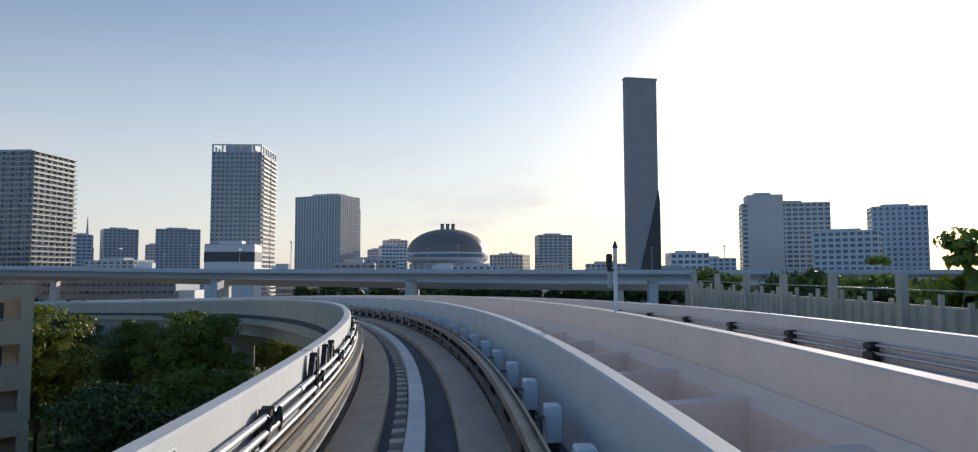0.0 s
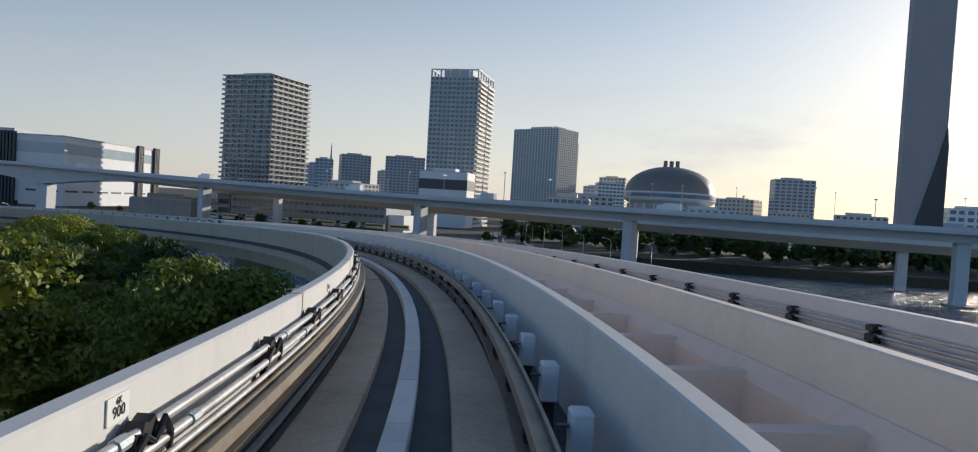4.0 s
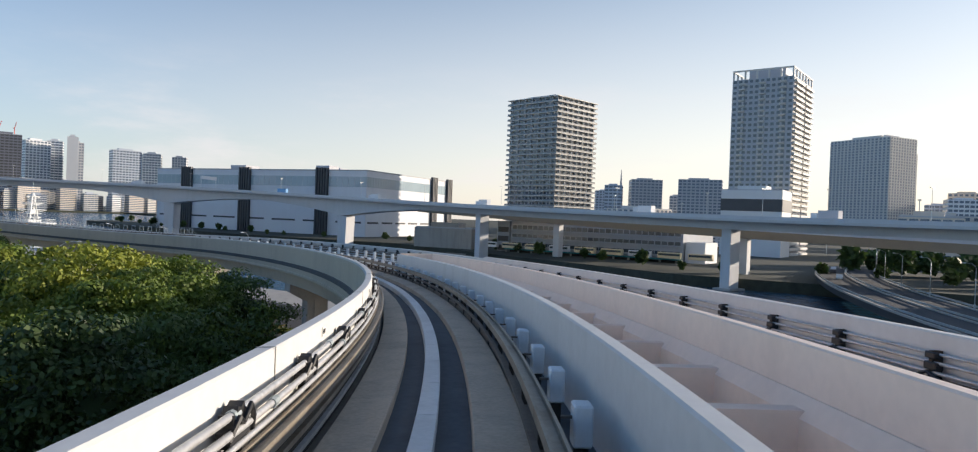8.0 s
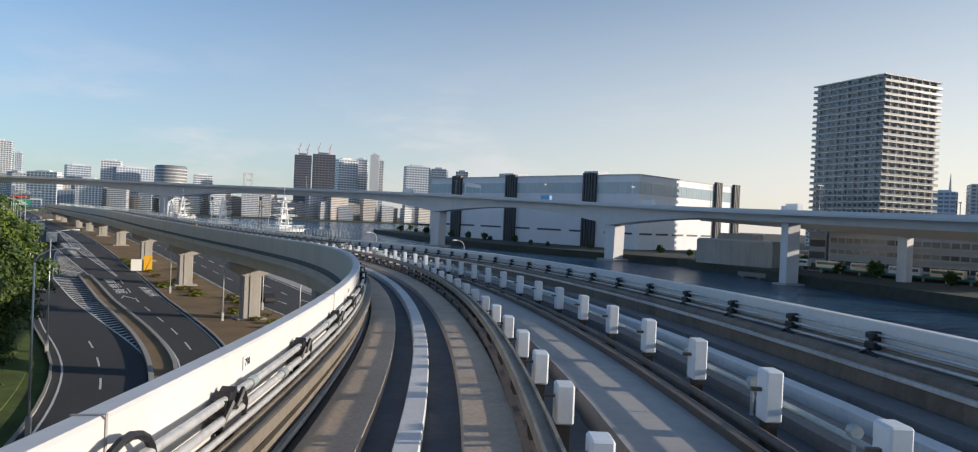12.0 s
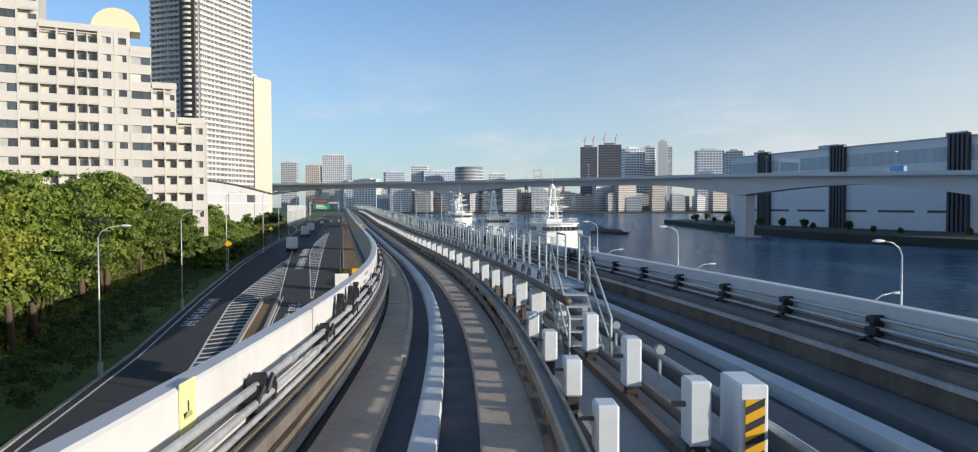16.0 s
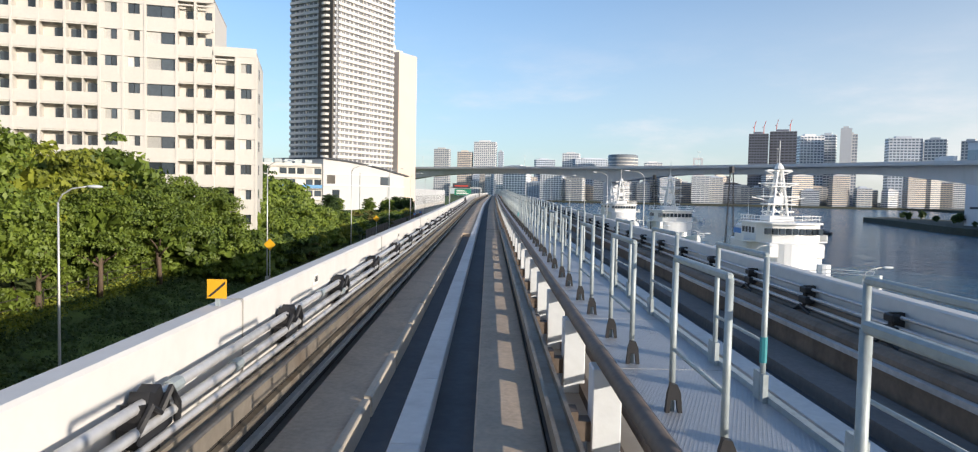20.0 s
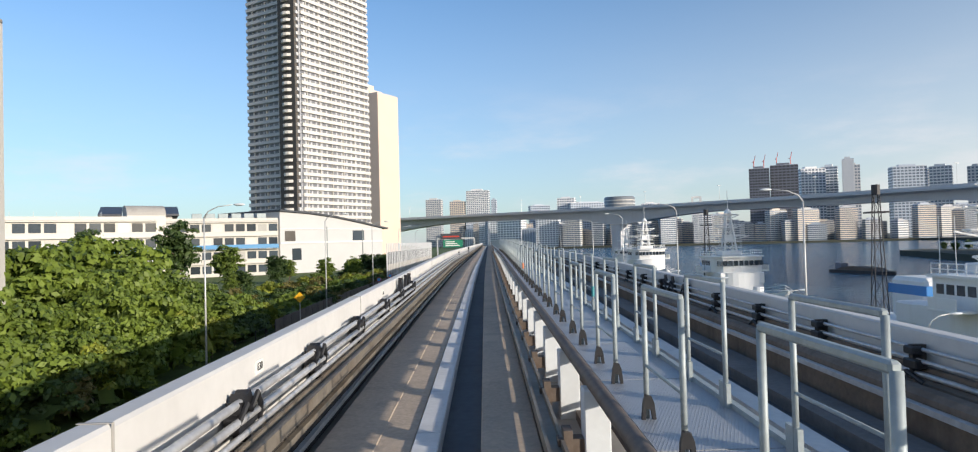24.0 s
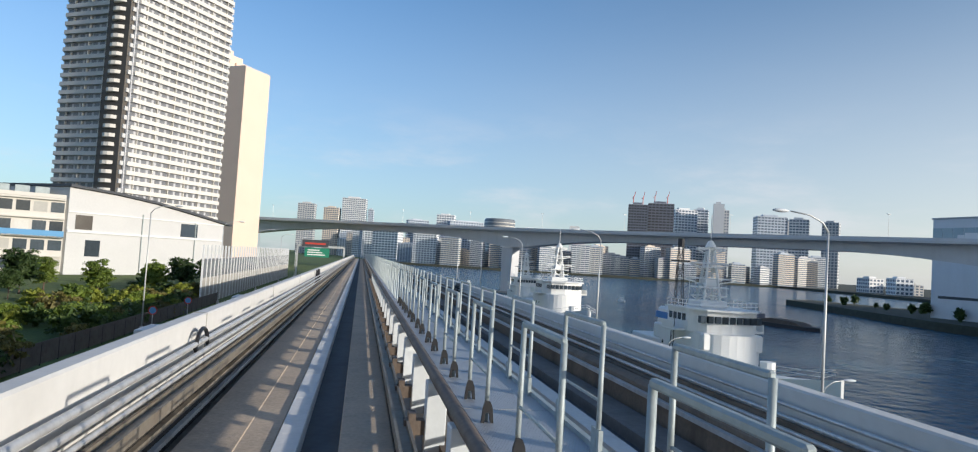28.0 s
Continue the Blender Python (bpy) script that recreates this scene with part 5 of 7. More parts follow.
st2 = thing("stair_tower", stand(-412, -8, 45, 0), "white stair tower with a rounded top", "building")
part("wall", box(-5, 5, -5, 5, 0, 19), HOUSE, st2)
part("top", slab_side([(5 * math.cos(a), 19 + 3 * math.sin(a)) for a in np.linspace(0, math.pi, 11)], -5, 5), CONC, st2)
part("louvre", box(-2.5, 2.5, -5.15, -5, 6, 13), SHADE, st2)
hp = thing("school_hall", stand(-455, -40, 35, 0), "white school hall with a low dark hipped roof", "building")
part("wall", box(-18, 18, -10, 10, 0, 21), HOUSE, hp)
part("roof", slab_side([(-20, 20.6), (20, 20.6), (20, 21.2), (4, 24.5), (-20, 22)], -12, 12), DARKM, hp)
for k in range(9):
    part("slat", box(-16 + 1.6 * k, -15.2 + 1.6 * k, -10.4, -10, 14, 20), DARKM, hp)

m, gw = facing((-449.4, 15.5), (-494.6, 36.3))
gy = thing("sports_hall", m, "white sports hall with a sloping curved dark roof edge", "building")
prof = [(-gw / 2, 0), (-gw / 2, 21.0), (-gw / 4, 20.4), (0, 19.2), (gw / 4, 17.4), (gw / 2, 15.4), (gw / 2, 0)]
part("wall", slab_side(prof, 0, 30), TOWERM, gy)
part("roof", slab_side([(-gw / 2 - 0.5, 21.1), (-gw / 4, 20.5), (0, 19.3), (gw / 4, 17.5), (gw / 2 + 2.5, 15.1), (gw / 2 + 2.5, 15.7), (gw / 4, 18.1), (0, 19.9), (-gw / 4, 21.1), (-gw / 2 - 0.5, 21.7)], -1.0, 31), DARKM, gy)
part("ledge", box(-gw / 2, gw / 2, -0.35, 0, 10.2, 10.7), WHITE, gy)
part("ledge", box(-gw / 2, gw / 2, -0.25, 0, 15.0, 15.3), WHITE, gy)
part("window", box(-gw / 2 + 2, -gw / 2 + 6.5, -0.08, 0, 11, 14.5), SHADE, gy)
part("window", box(gw / 2 - 16, gw / 2 - 10, -0.08, 0, 10.9, 14.6), GLASS, gy)
part("window", box(-gw / 2 + 5, -gw / 2 + 9, -0.08, 0, 4.5, 8.5), GLASS, gy)
part("drain_pipe", tube([(-4, -0.2, 0), (-4, -0.2, 16)], 0.15, None, 6), GALV, gy)
part("drain_pipe", tube([(14, -0.2, 0), (14, -0.2, 15)], 0.15, None, 6), GALV, gy)

# tiled house close to the bend
m, nw = facing((-54.6, 27.6), (-31.1, 46.6))
nb = thing("tiled_house", Matrix.Translation((0, 0, 0.6)) @ m, "beige tiled apartment house with deep recessed balconies", "building")
TILE = surface("beige_tile", (0.50, 0.40, 0.29), 0.6, vary=0.12, scale=4, bump=0.4, stain=0.15, stain_color=(0.3, 0.25, 0.2))
part("wall", box(-nw / 2, nw / 2, 1.8, 14, -5.2, 12.0), TILE, nb)
for f in range(-1, 4):
    z = 3.0 * f
    part("balcony_front", box(-nw / 2, nw / 2, 0, 0.25, z, z + 1.15), TILE, nb)
    part("balcony_floor", box(-nw / 2, nw / 2, 0.25, 1.8, z, z + 0.2), CONC, nb)
    part("lintel", box(-nw / 2, nw / 2, 0, 0.25, z + 2.6, z + 3.0), TILE, nb)
    for k in range(7):
        x = nw / 2 - 0.35 - k * 4.2
        part("pier", box(x - 0.35, x + 0.35, 0.0, 1.8, z + 1.15, z + 2.6), TILE, nb)
        part("window", box(x - 3.4, x - 1.2, 1.72, 1.8, z + 0.3, z + 2.3), GLASS, nb)
    part("rail", tube([(-nw / 2, 0.1, z + 1.25), (nw / 2, 0.1, z + 1.25)], 0.04, None, 6), GALV, nb)
part("parapet", box(-nw / 2, nw / 2, 0, 0.3, 12.0, 12.5), TILE, nb)

# ---- far skyline: place, width, height, turn ----
FAR = [
    (-838, 1352, 40, 83, 32), (-666, 1222, 45, 86, 29), (-583, 1264, 66, 89, 25), (-237, 1370, 35, 63, 9), (-178, 1177, 42, 63, 8),
    (-669, 1114, 29, 80, 31), (-668, 1343, 27, 73, 26), (-188, 1286, 46, 77, 8), (19, 1100, 54, 45, -1), (208, 772, 41, 38, -15),
    (357, 716, 59, 58, -26), (445, 782, 54, 89, -30),
]
FAR2 = [
    (-1708, 537, 47, 140, 76), (-1718, 576, 29, 144, 74), (-1659, 696, 58, 133, 70), (-1640, 746, 36, 130, 68), (-1618, 798, 30, 126, 66),
    (-1960, 38, 42, 114, -268), (-1962, 93, 107, 100, -269), (-1958, 240, 42, 94, 86), (-1807, 810, 45, 138, 68),
]
FAR3 = [
    (-2279, -374, 47, 142, -257), (-2294, -305, 43, 135, -258), (-2306, -244, 67, 166, -260), (-2313, -197, 16, 138, -261), (-2130, -45, 54, 106, -265), (-2038, 60, 68, 104, -269),
]
rng = random.Random(4)
mats = (FARWALL, FARGREY, TOWERM, WHITE, BEIGE, FARWALL)
for cx, cy, w, h, yaw in FAR + FAR2 + FAR3:
    mat = mats[rng.randrange(6)]
    nm = {FARWALL: "pale", FARGREY: "grey", TOWERM: "mid-grey", WHITE: "white", BEIGE: "beige"}[mat]
    block("distant_tower", cx, cy, w, w * rng.uniform(0.5, 0.8), yaw + rng.uniform(-18, 18), h, max(6, int(h / 5.5)), mat, nm + " distant tower block with window rows", max(4, int(w / 6)), max(3, int(w / 9)), rng.uniform(0.5, 0.85))
block("distant_tower", 79, 997, 48, 30, 8, 70, 16, TOWERM, "stepped grey distant tower with window rows", 7, 5, 0.7)
block("distant_tower", 340, 833, 97, 30, -12, 98, 18, TOWERW, "wide pale tower block against the light", 14, 5, 0.75)
block("distant_tower", 318, 838, 40, 32, -12, 108, 18, TOWERW, "tall pale stair block of a wide tower", 0, 0)
block("distant_tower", -1643, 586, 20, 30, 73, 150, 20, WHITE, "slim white distant tower with a blank face", 0, 0)
block("distant_tower", -1660, 600, 24, 30, 73, 140, 24, TOWERG, "grey distant tower with window rows", 5, 5, 0.7)
block("distant_tower", -624, 1141, 51, 36, 38, 90, 18, TOWERG, "dark grey distant tower with window rows", 8, 6, 0.7)
block("distant_tower", -544, 1181, 69, 36, 22, 92, 18, TOWERG, "broad dark grey distant tower", 10, 6, 0.7)
gt = thing("round_tower", stand(-1861, 164, 0), "round glassy distant tower", "building")
part("wall", lathe([(35, 0), (35, 104), (33, 107), (0.2, 107)], 32), GLASSG, gt, "", True)
for k in range(14):
    part("floor_band", lathe([(35.1, 7.5 * k), (35.6, 7.5 * k), (35.6, 7.5 * k + 1.8), (35.1, 7.5 * k + 1.8)], 32), TOWERW, gt)
# towers still being built, with cranes
for cx, cy, w, h in ((-1554, 406, 34, 131), (-1584, 456, 47, 138)):
    t = block("unfinished_tower", cx, cy, w, w * 0.7, 78, h, 26, TOWERD, "dark unfinished tower wrapped in netting with cranes on top", 7, 5, 0.8, glass=DARKM, band=TOWERD, band_out=0.4, band_h=0.18)
    for x in (-w * 0.25, w * 0.25):
        part("crane_mast", tube([(x, 0, h), (x, 0, h + 16)], 0.7, None, 4), RED, t)
        part("crane_jib", tube([(x, 0, h + 13), (x + 3, 2, h + 25)], 0.6, None, 4), RED, t)
        part("crane_counterweight", box(x - 3, x - 1, -1, 1, h + 12, h + 14), TOWERG, t)
# mid-rise slabs along the far bank
rng = random.Random(11)
for k in range(34):
    y = 50 + k * 21 + rng.uniform(-4, 4)
    h = rng.uniform(26, 56)
    block("bank_flats", -1500 - rng.uniform(0, 70), y, rng.uniform(18, 40), 16, 90 + rng.uniform(-22, 22), h, max(8, int(h / 3.4)), (TOWERM, FARGREY, BEIGE, TOWERG)[k % 4], "white and grey riverside flats with stacked balconies", rng.choice((4, 6, 9)), 2, 0.86, band=(WHITE, TOWERW, BEIGE)[k % 3], band_out=1.0, band_h=0.4, tall=0.5)
for k in range(15):
    x = -1560 - 55 * k
    block("bank_flats", x, 10 - 22 * k + rng.uniform(-30, 30), rng.uniform(30, 60), 20, 80 + rng.uniform(-20, 20), rng.uniform(30, 80), 14, (FARWALL, FARGREY, FARWALL, BEIGE)[k % 4], "far riverside office and flats with window rows", 8, 4, 0.65)
rng = random.Random(21)
for k in range(16):
    x = -620 + 62 * k + rng.uniform(-20, 20)
    block("town_block", x, 640 + rng.uniform(0, 220) + abs(k - 6) * 8, rng.uniform(30, 60), rng.uniform(20, 40), rng.uniform(-20, 20), rng.uniform(14, 34), 7, (TOWERW, TOWERG, WHITE, BEIGE)[k % 4], "low town block with rows of windows", 8, 5, 0.6)
for k in range(8):
    block("harbour_shed", -1330 + 40 * k + rng.uniform(-8, 8), 700 + rng.uniform(0, 60), rng.uniform(26, 44), 24, rng.uniform(-15, 15), rng.uniform(12, 24), 4, (WHITE, TOWERW, FARWALL)[k % 3], "low white harbour shed on the far bank", 6, 4, 0.6)
# tall white bridge tower on the skyline and a needle tower
bt = thing("bridge_tower", stand(-1900, 340, 85), "distant white portal tower of a suspension bridge", "bridge tower")
for x in (-9, 9):
    part("leg", box(x - 2.4, x + 2.4, -3, 3, 0, 104), WHITE, bt)
for z in (62, 84, 100):
    part("cross_beam", box(-6.6, 6.6, -2.5, 2.5, z, z + 4.5), WHITE, bt)
sp = thing("broadcast_tower", stand(-950, 1600, 0), "thin distant broadcast tower", "tower")
part("mast", tube([(0, 0, 0), (0, 0, 90), (0, 0, 150)], 8, None, 8, 0.6), TOWERG, sp)
for k in range(14):
    x, y = -420 + k * 48, 600 + (k * 37) % 90
    t = thing("light_mast", stand(x, y, 0), "thin distant light mast", "mast", "distant light masts")
    part("pole", tube([(0, 0, 0), (0, 0, 34 + (k * 7) % 12)], 0.35, None, 5), LAMPG, t)
    part("head", box(-1.2, 1.2, -0.4, 0.4, 33.5 + (k * 7) % 12, 34.5 + (k * 7) % 12), LAMPG, t)
# ---- the motorway viaduct across the canal ----


def smooth_line(pts, per=10):
    out = []
    n = len(pts)
    for i in range(n - 1):
        p = [Vector(pts[max(0, min(n - 1, j))]) for j in (i - 1, i, i + 1, i + 2)]
        for k in range(per):
            t = k / per
            out.append(0.5 * (2 * p[1] + (p[2] - p[0]) * t + (2 * p[0] - 5 * p[1] + 4 * p[2] - p[3]) * t * t + (3 * p[1] - p[0] - 3 * p[2] + p[3]) * t ** 3))
    out.append(Vector(pts[-1]))
    return out


def line_sweep(line, section, bm=None):
    """section(i) gives (side, up) pairs at the line's i-th point."""
    bm = bm or bmesh.new()
    rows = []
    for i, p in enumerate(line):
        d = line[min(i + 1, len(line) - 1)] - line[max(i - 1, 0)]
        r = Vector((d.y, -d.x, 0)).normalized()
        rows.append([bm.verts.new(p + r * a + Vector((0, 0, z))) for a, z in section(i)])
    k = len(rows[0])
    for p, q in zip(rows, rows[1:]):
        for j in range(k):
            bm.faces.new((p[j], q[j], q[(j + 1) % k], p[(j + 1) % k]))
    bm.faces.new(rows[0])
    bm.faces.new(rows[-1][::-1])
    bmesh.ops.recalc_face_normals(bm, faces=bm.faces)
    return bm


# straighten the kink at its near end into one steady curve
VIA = [(560, 250, 14.0), (330, 262, 14.2), (190, 268, 14.4), (90, 268, 14.6), (20, 272, 14.9), (-35, 281, 15.3), (-121, 300, 15.8), (-243, 318, 18.0), (-361, 331, 21.3), (-474, 281, 24.8), (-580, 212, 26.6), (-655, 140, 27.6), (-705, 60, 28.2), (-740, -30, 28.2), (-775, -150, 28.0), (-800, -300, 28.0)]
line = smooth_line(VIA, 10)
PIERS = ((-660, 136), (-474, 281), (-361, 331), (-243, 318), (-121, 300), (-35, 281), (60, 269), (190, 268), (-742, -36))


def depth_at(p):
    d = min((p.x - x) ** 2 + (p.y - y) ** 2 for x, y in PIERS) ** 0.5
    grow = 1.0 if p.x < -300 else 0.0
    return (3.4 if p.x < -300 else 2.6) + grow * 6.0 * max(0.0, 1 - d / 72.0) ** 1.8


vd = thing("motorway_viaduct", None, "pale grey motorway viaduct on tall piers over the canal", "viaduct", "", "structure")
part("girder", line_sweep(line, lambda i: [(-4.4, -1.6 - depth_at(line[i])), (4.4, -1.6 - depth_at(line[i])), (5.2, -1.6), (-5.2, -1.6)]), GIRDER, vd)
part("deck", line_sweep(line, lambda i: [(-9.0, -1.6), (9.0, -1.6), (9.2, -1.1), (-9.2, -1.1)]), GIRDER, vd)
for a in (-9.2, 8.9):
    part("parapet", line_sweep(line, lambda i: [(a, -1.3), (a + 0.3, -1.3), (a + 0.3, 0.0), (a, 0.0)]), GIRDER, vd)
    part("fascia", line_sweep(line, lambda i: [(a - 0.06 if a < 0 else a + 0.3, -1.75), (a if a < 0 else a + 0.36, -1.75), (a if a < 0 else a + 0.36, -1.0), (a - 0.06 if a < 0 else a + 0.3, -1.0)]), TOWERM, vd)
for i, (x, y) in enumerate(PIERS):
    near = min(line, key=lambda p: (p.x - x) ** 2 + (p.y - y) ** 2)
    j = line.index(near)
    d = line[min(j + 1, len(line) - 1)] - line[j - 1]
    top = near.z - 1.6 - depth_at(near)
    m = Matrix.Translation((near.x, near.y, SEA - 1)) @ Matrix.Rotation(math.atan2(d.y, d.x), 4, "Z")
    p = thing("viaduct_pier", m, "pale concrete pier of the motorway viaduct", "pier", "viaduct piers")
    hh = top - SEA + 1
    if x < -300:
        part("shaft", slab_side([(-3.0, 0), (3.0, 0), (3.6, hh), (-3.6, hh)], -3.4, 3.4), GIRDER, p)
        part("footing", box(-6, 6, -6, 6, 0, 2.0, None, 0.2), CONC, p)
    else:
        part("shaft", box(-1.7, 1.7, -2.6, 2.6, 0, hh + 0.05, None, 0.12), GIRDER, p)
        part("footing", box(-3.2, 3.2, -4.2, 4.2, 0, 1.6, None, 0.2), CONC, p)
# lower ramp behind it
ramp = smooth_line([(-330, 362, 18.4), (-240, 345, 15.6), (-150, 330, 13.2), (-60, 322, 11.4), (30, 312, 10.2), (130, 305, 9.6), (260, 300, 9.4)], 8)
RAMPM = surface("ramp_beige", (0.48, 0.42, 0.34), 0.7, vary=0.06, scale=0.3, stain=0.15, stain_color=(0.3, 0.26, 0.2), streak=1)
rp = thing("motorway_ramp", None, "beige motorway ramp curving below the viaduct", "ramp", "", "structure")
part("girder", line_sweep(ramp, lambda i: [(-3.2, -4.2), (3.2, -4.2), (5.2, -1.4), (-5.2, -1.4)]), RAMPM, rp)
part("parapet", line_sweep(ramp, lambda i: [(-5.4, -1.4), (5.4, -1.4), (5.4, 0.0), (5.1, 0.0), (5.1, -1.0), (-5.1, -1.0), (-5.1, 0.0), (-5.4, 0.0)]), GIRDER, rp)
for i in (10, 18, 26, 34, 42):
    q = ramp[i]
    part("pier", box(q.x - 1.6, q.x + 1.6, q.y - 1.6, q.y + 1.6, SEA, q.z - 4.1), GIRDER, rp)
# trucks and lamps on the viaduct
def truck(m, label, cab, load, group="trucks on the viaduct", L=8.0):
    t = thing("truck", m, label, "truck", group)
    part("cargo_box", box(-1.2, 1.2, -L / 2, L / 2 - 2.2, 0.9, 3.4, None, 0.05), load, t)
    part("cab", box(-1.15, 1.15, L / 2 - 2.1, L / 2, 0.5, 2.7, None, 0.12), cab, t)
    part("windscreen", box(-1.0, 1.0, L / 2 - 0.06, L / 2 + 0.02, 1.6, 2.4), GLASS, t)
    for y in (-L / 2 + 1.2, L / 2 - 1.2):
        for x in (-1.0, 1.0):
            part("wheel", tube([(x - 0.14, y, 0.5), (x + 0.14, y, 0.5)], 0.5, None, 12), BLACK, t)
    return t


for i, c in ((78, WHITE), (84, BLUE), (92, WHITE), (63, WHITE), (57, TOWERG), (70, WHITE), (48, WHITE)):
    q = line[i]
    d = line[i + 1] - line[i]
    truck(Matrix.Translation((q.x, q.y, q.z - 1.1)) @ Matrix.Rotation(math.atan2(d.y, d.x) - math.pi / 2, 4, "Z"), "box truck driving on the viaduct", WHITE, c)
for i in range(24, len(line) - 6, 5):
    q = line[i]
    d = line[i + 1] - line[i]
    t = thing("viaduct_lamp", Matrix.Translation((q.x, q.y, q.z - 1.1)) @ Matrix.Rotation(math.atan2(d.y, d.x), 4, "Z"), "grey lamp post on the viaduct", "lamp", "viaduct lamps")
    part("pole", tube([(0, 0, 0), (0, 0, 9.5)], 0.09, None, 6, 0.06), LAMPG, t)
    part("lamp_head", box(-0.2, 0.2, -1.2, 1.2, 9.4, 9.6), LAMPG, t)
# gantry on the viaduct
q = line[88]
gn = thing("sign_gantry", Matrix.Translation((q.x, q.y, q.z - 1.1)) @ Matrix.Rotation(0.6, 4, "Z"), "white sign gantry over the viaduct", "gantry")
for y in (-8.6, 8.6):
    part("post", tube([(0, y, 0), (0, y, 7)], 0.3, None, 6), WHITE, gn)
part("beam", box(-0.6, 0.6, -8.6, 8.6, 6.2, 8.2), WHITE, gn)
# ---- roads ----
def strip_road(name, s0, s1, u0, u1, z, mat, label, step=4, cat="road"):
    return structure(name, sweep(s0, s1, rect(u0, u1, -0.3, 0.0), step, None, None, True, ROAD + z), mat, label, cat)


def along(pairs):
    """A sideways position that changes with distance."""
    ss, uu = zip(*pairs)
    return lambda s: float(np.interp(s, ss, uu))


def band_road(name, s0, s1, left, right, z0, z1, mat, label, step=4, cat="marking", parent=None):
    """A strip between two lines of changing position."""
    bm = bmesh.new()
    n = max(1, round((s1 - s0) / step))
    rows = []
    for i in range(n + 1):
        s = s0 + (s1 - s0) * i / n
        row = []
        for u, z in ((left(s), z0), (right(s), z0), (right(s), z1), (left(s), z1)):
            p = at(s, u)
            p.z = lie(s) + z
            row.append(bm.verts.new(p))
        rows.append(row)
    for p, q in zip(rows, rows[1:]):
        for j in range(4):
            bm.faces.new((p[j], q[j], q[(j + 1) % 4], p[(j + 1) % 4]))
    bm.faces.new(rows[0])
    bm.faces.new(rows[-1][::-1])
    bmesh.ops.recalc_face_normals(bm, faces=bm.faces)
    if parent is not None:
        return part(name, bm, mat, parent)
    return structure(name, bm, mat, label, cat)


RIGHT = along(((160, -9.4), (200, -8.4), (232, -6.9), (266, -5.5), (300, -4.5), (340, -4.3)))
INNER_L = along(((160, -14.6), (222, -12.2), (300, -12.5), (364, -14.9)))
ISLAND = along(((160, -13.0), (219, -13.8), (244, -15.8), (276, -17.5), (297, -18.3), (338, -15.4), (347, -14.3), (366, -14.9)))
EDGE = along(((160, -19.4), (222, -21.0), (246, -22.3), (300, -22.4), (340, -22.0), (400, -19.6)))
off = lambda f, d: (lambda s: f(s) + d)
band_road("road", 150, 900, off(EDGE, -0.7), off(RIGHT, 0.5), -0.3, 0.02, ASPHALT, "dark asphalt road below the guideway", 4, "road")
strip_road("road_quay", 60, 900, 5.6, 19.0, 0.02, ASPHALT, "dark asphalt road along the quay")
band_road("median", 150, 900, off(RIGHT, 0.5), lambda s: 5.6, -0.3, 0.12, SOIL, "dry brown median strip under the guideway", 4, "median")
strip_road("quay_apron", 130, 900, 19.0, 30.0, 0.03, CONC, "pale concrete quay apron", cat="quay")
band_road("line_edge", 152, 900, off(EDGE, -0.08), off(EDGE, 0.08), -0.1, 0.032, PAINT, "white painted edge line on the road")
band_road("line_inner", 152, 900, off(RIGHT, -0.08), off(RIGHT, 0.08), -0.1, 0.032, PAINT, "white painted edge line on the road")
band_road("line_island", 216, 366, off(ISLAND, -0.1), off(ISLAND, 0.1), -0.1, 0.034, PAINT, "white line round the hatched island")
band_road("line_ramp", 300, 366, off(INNER_L, -0.08), off(INNER_L, 0.08), -0.1, 0.034, PAINT, "white line beside the lane")
band_road("line_lane_edge", 170, 300, off(INNER_L, 0.42), off(INNER_L, 0.56), -0.1, 0.034, PAINT, "white edge line beside the kerb")
for u in (6.2, 18.4):
    strip_road("line_quay", 100, 900, u - 0.08, u + 0.08, 0.032, PAINT, "white painted edge line on the quay road", 6, "marking")
dash = thing("lane_dashes", None, "white dashed lane lines on the road", "marking", "", "structure")
LANE = along(((160, -11.6), (226, -10.0), (264, -9.3), (298, -8.2)))
DASHL = along(((150, -16.0), (222, -18.2), (250, -19.0)))
for line_u, k0, k1 in ((LANE, 158, 296), (DASHL, 152, 236), (lambda s: 10.4, 150, 420), (lambda s: 14.4, 150, 420), (lambda s: -11.6, 440, 640)):
    s = k0
    while s < k1:
        band_road("dash", s, s + 4.5, off(line_u, -0.08), off(line_u, 0.08), -0.1, 0.034, PAINT, "", 2.3, "", dash)
        s += 10.0
# hatched island, with chevron bars, and the wedge where the lanes part
hatch = thing("hatched_island", None, "white hatched island painted on the road", "marking", "", "structure")
KERB = along(((216, -13.9), (298, -14.3), (303, -12.8), (364, -14.9)))
s = 224.0
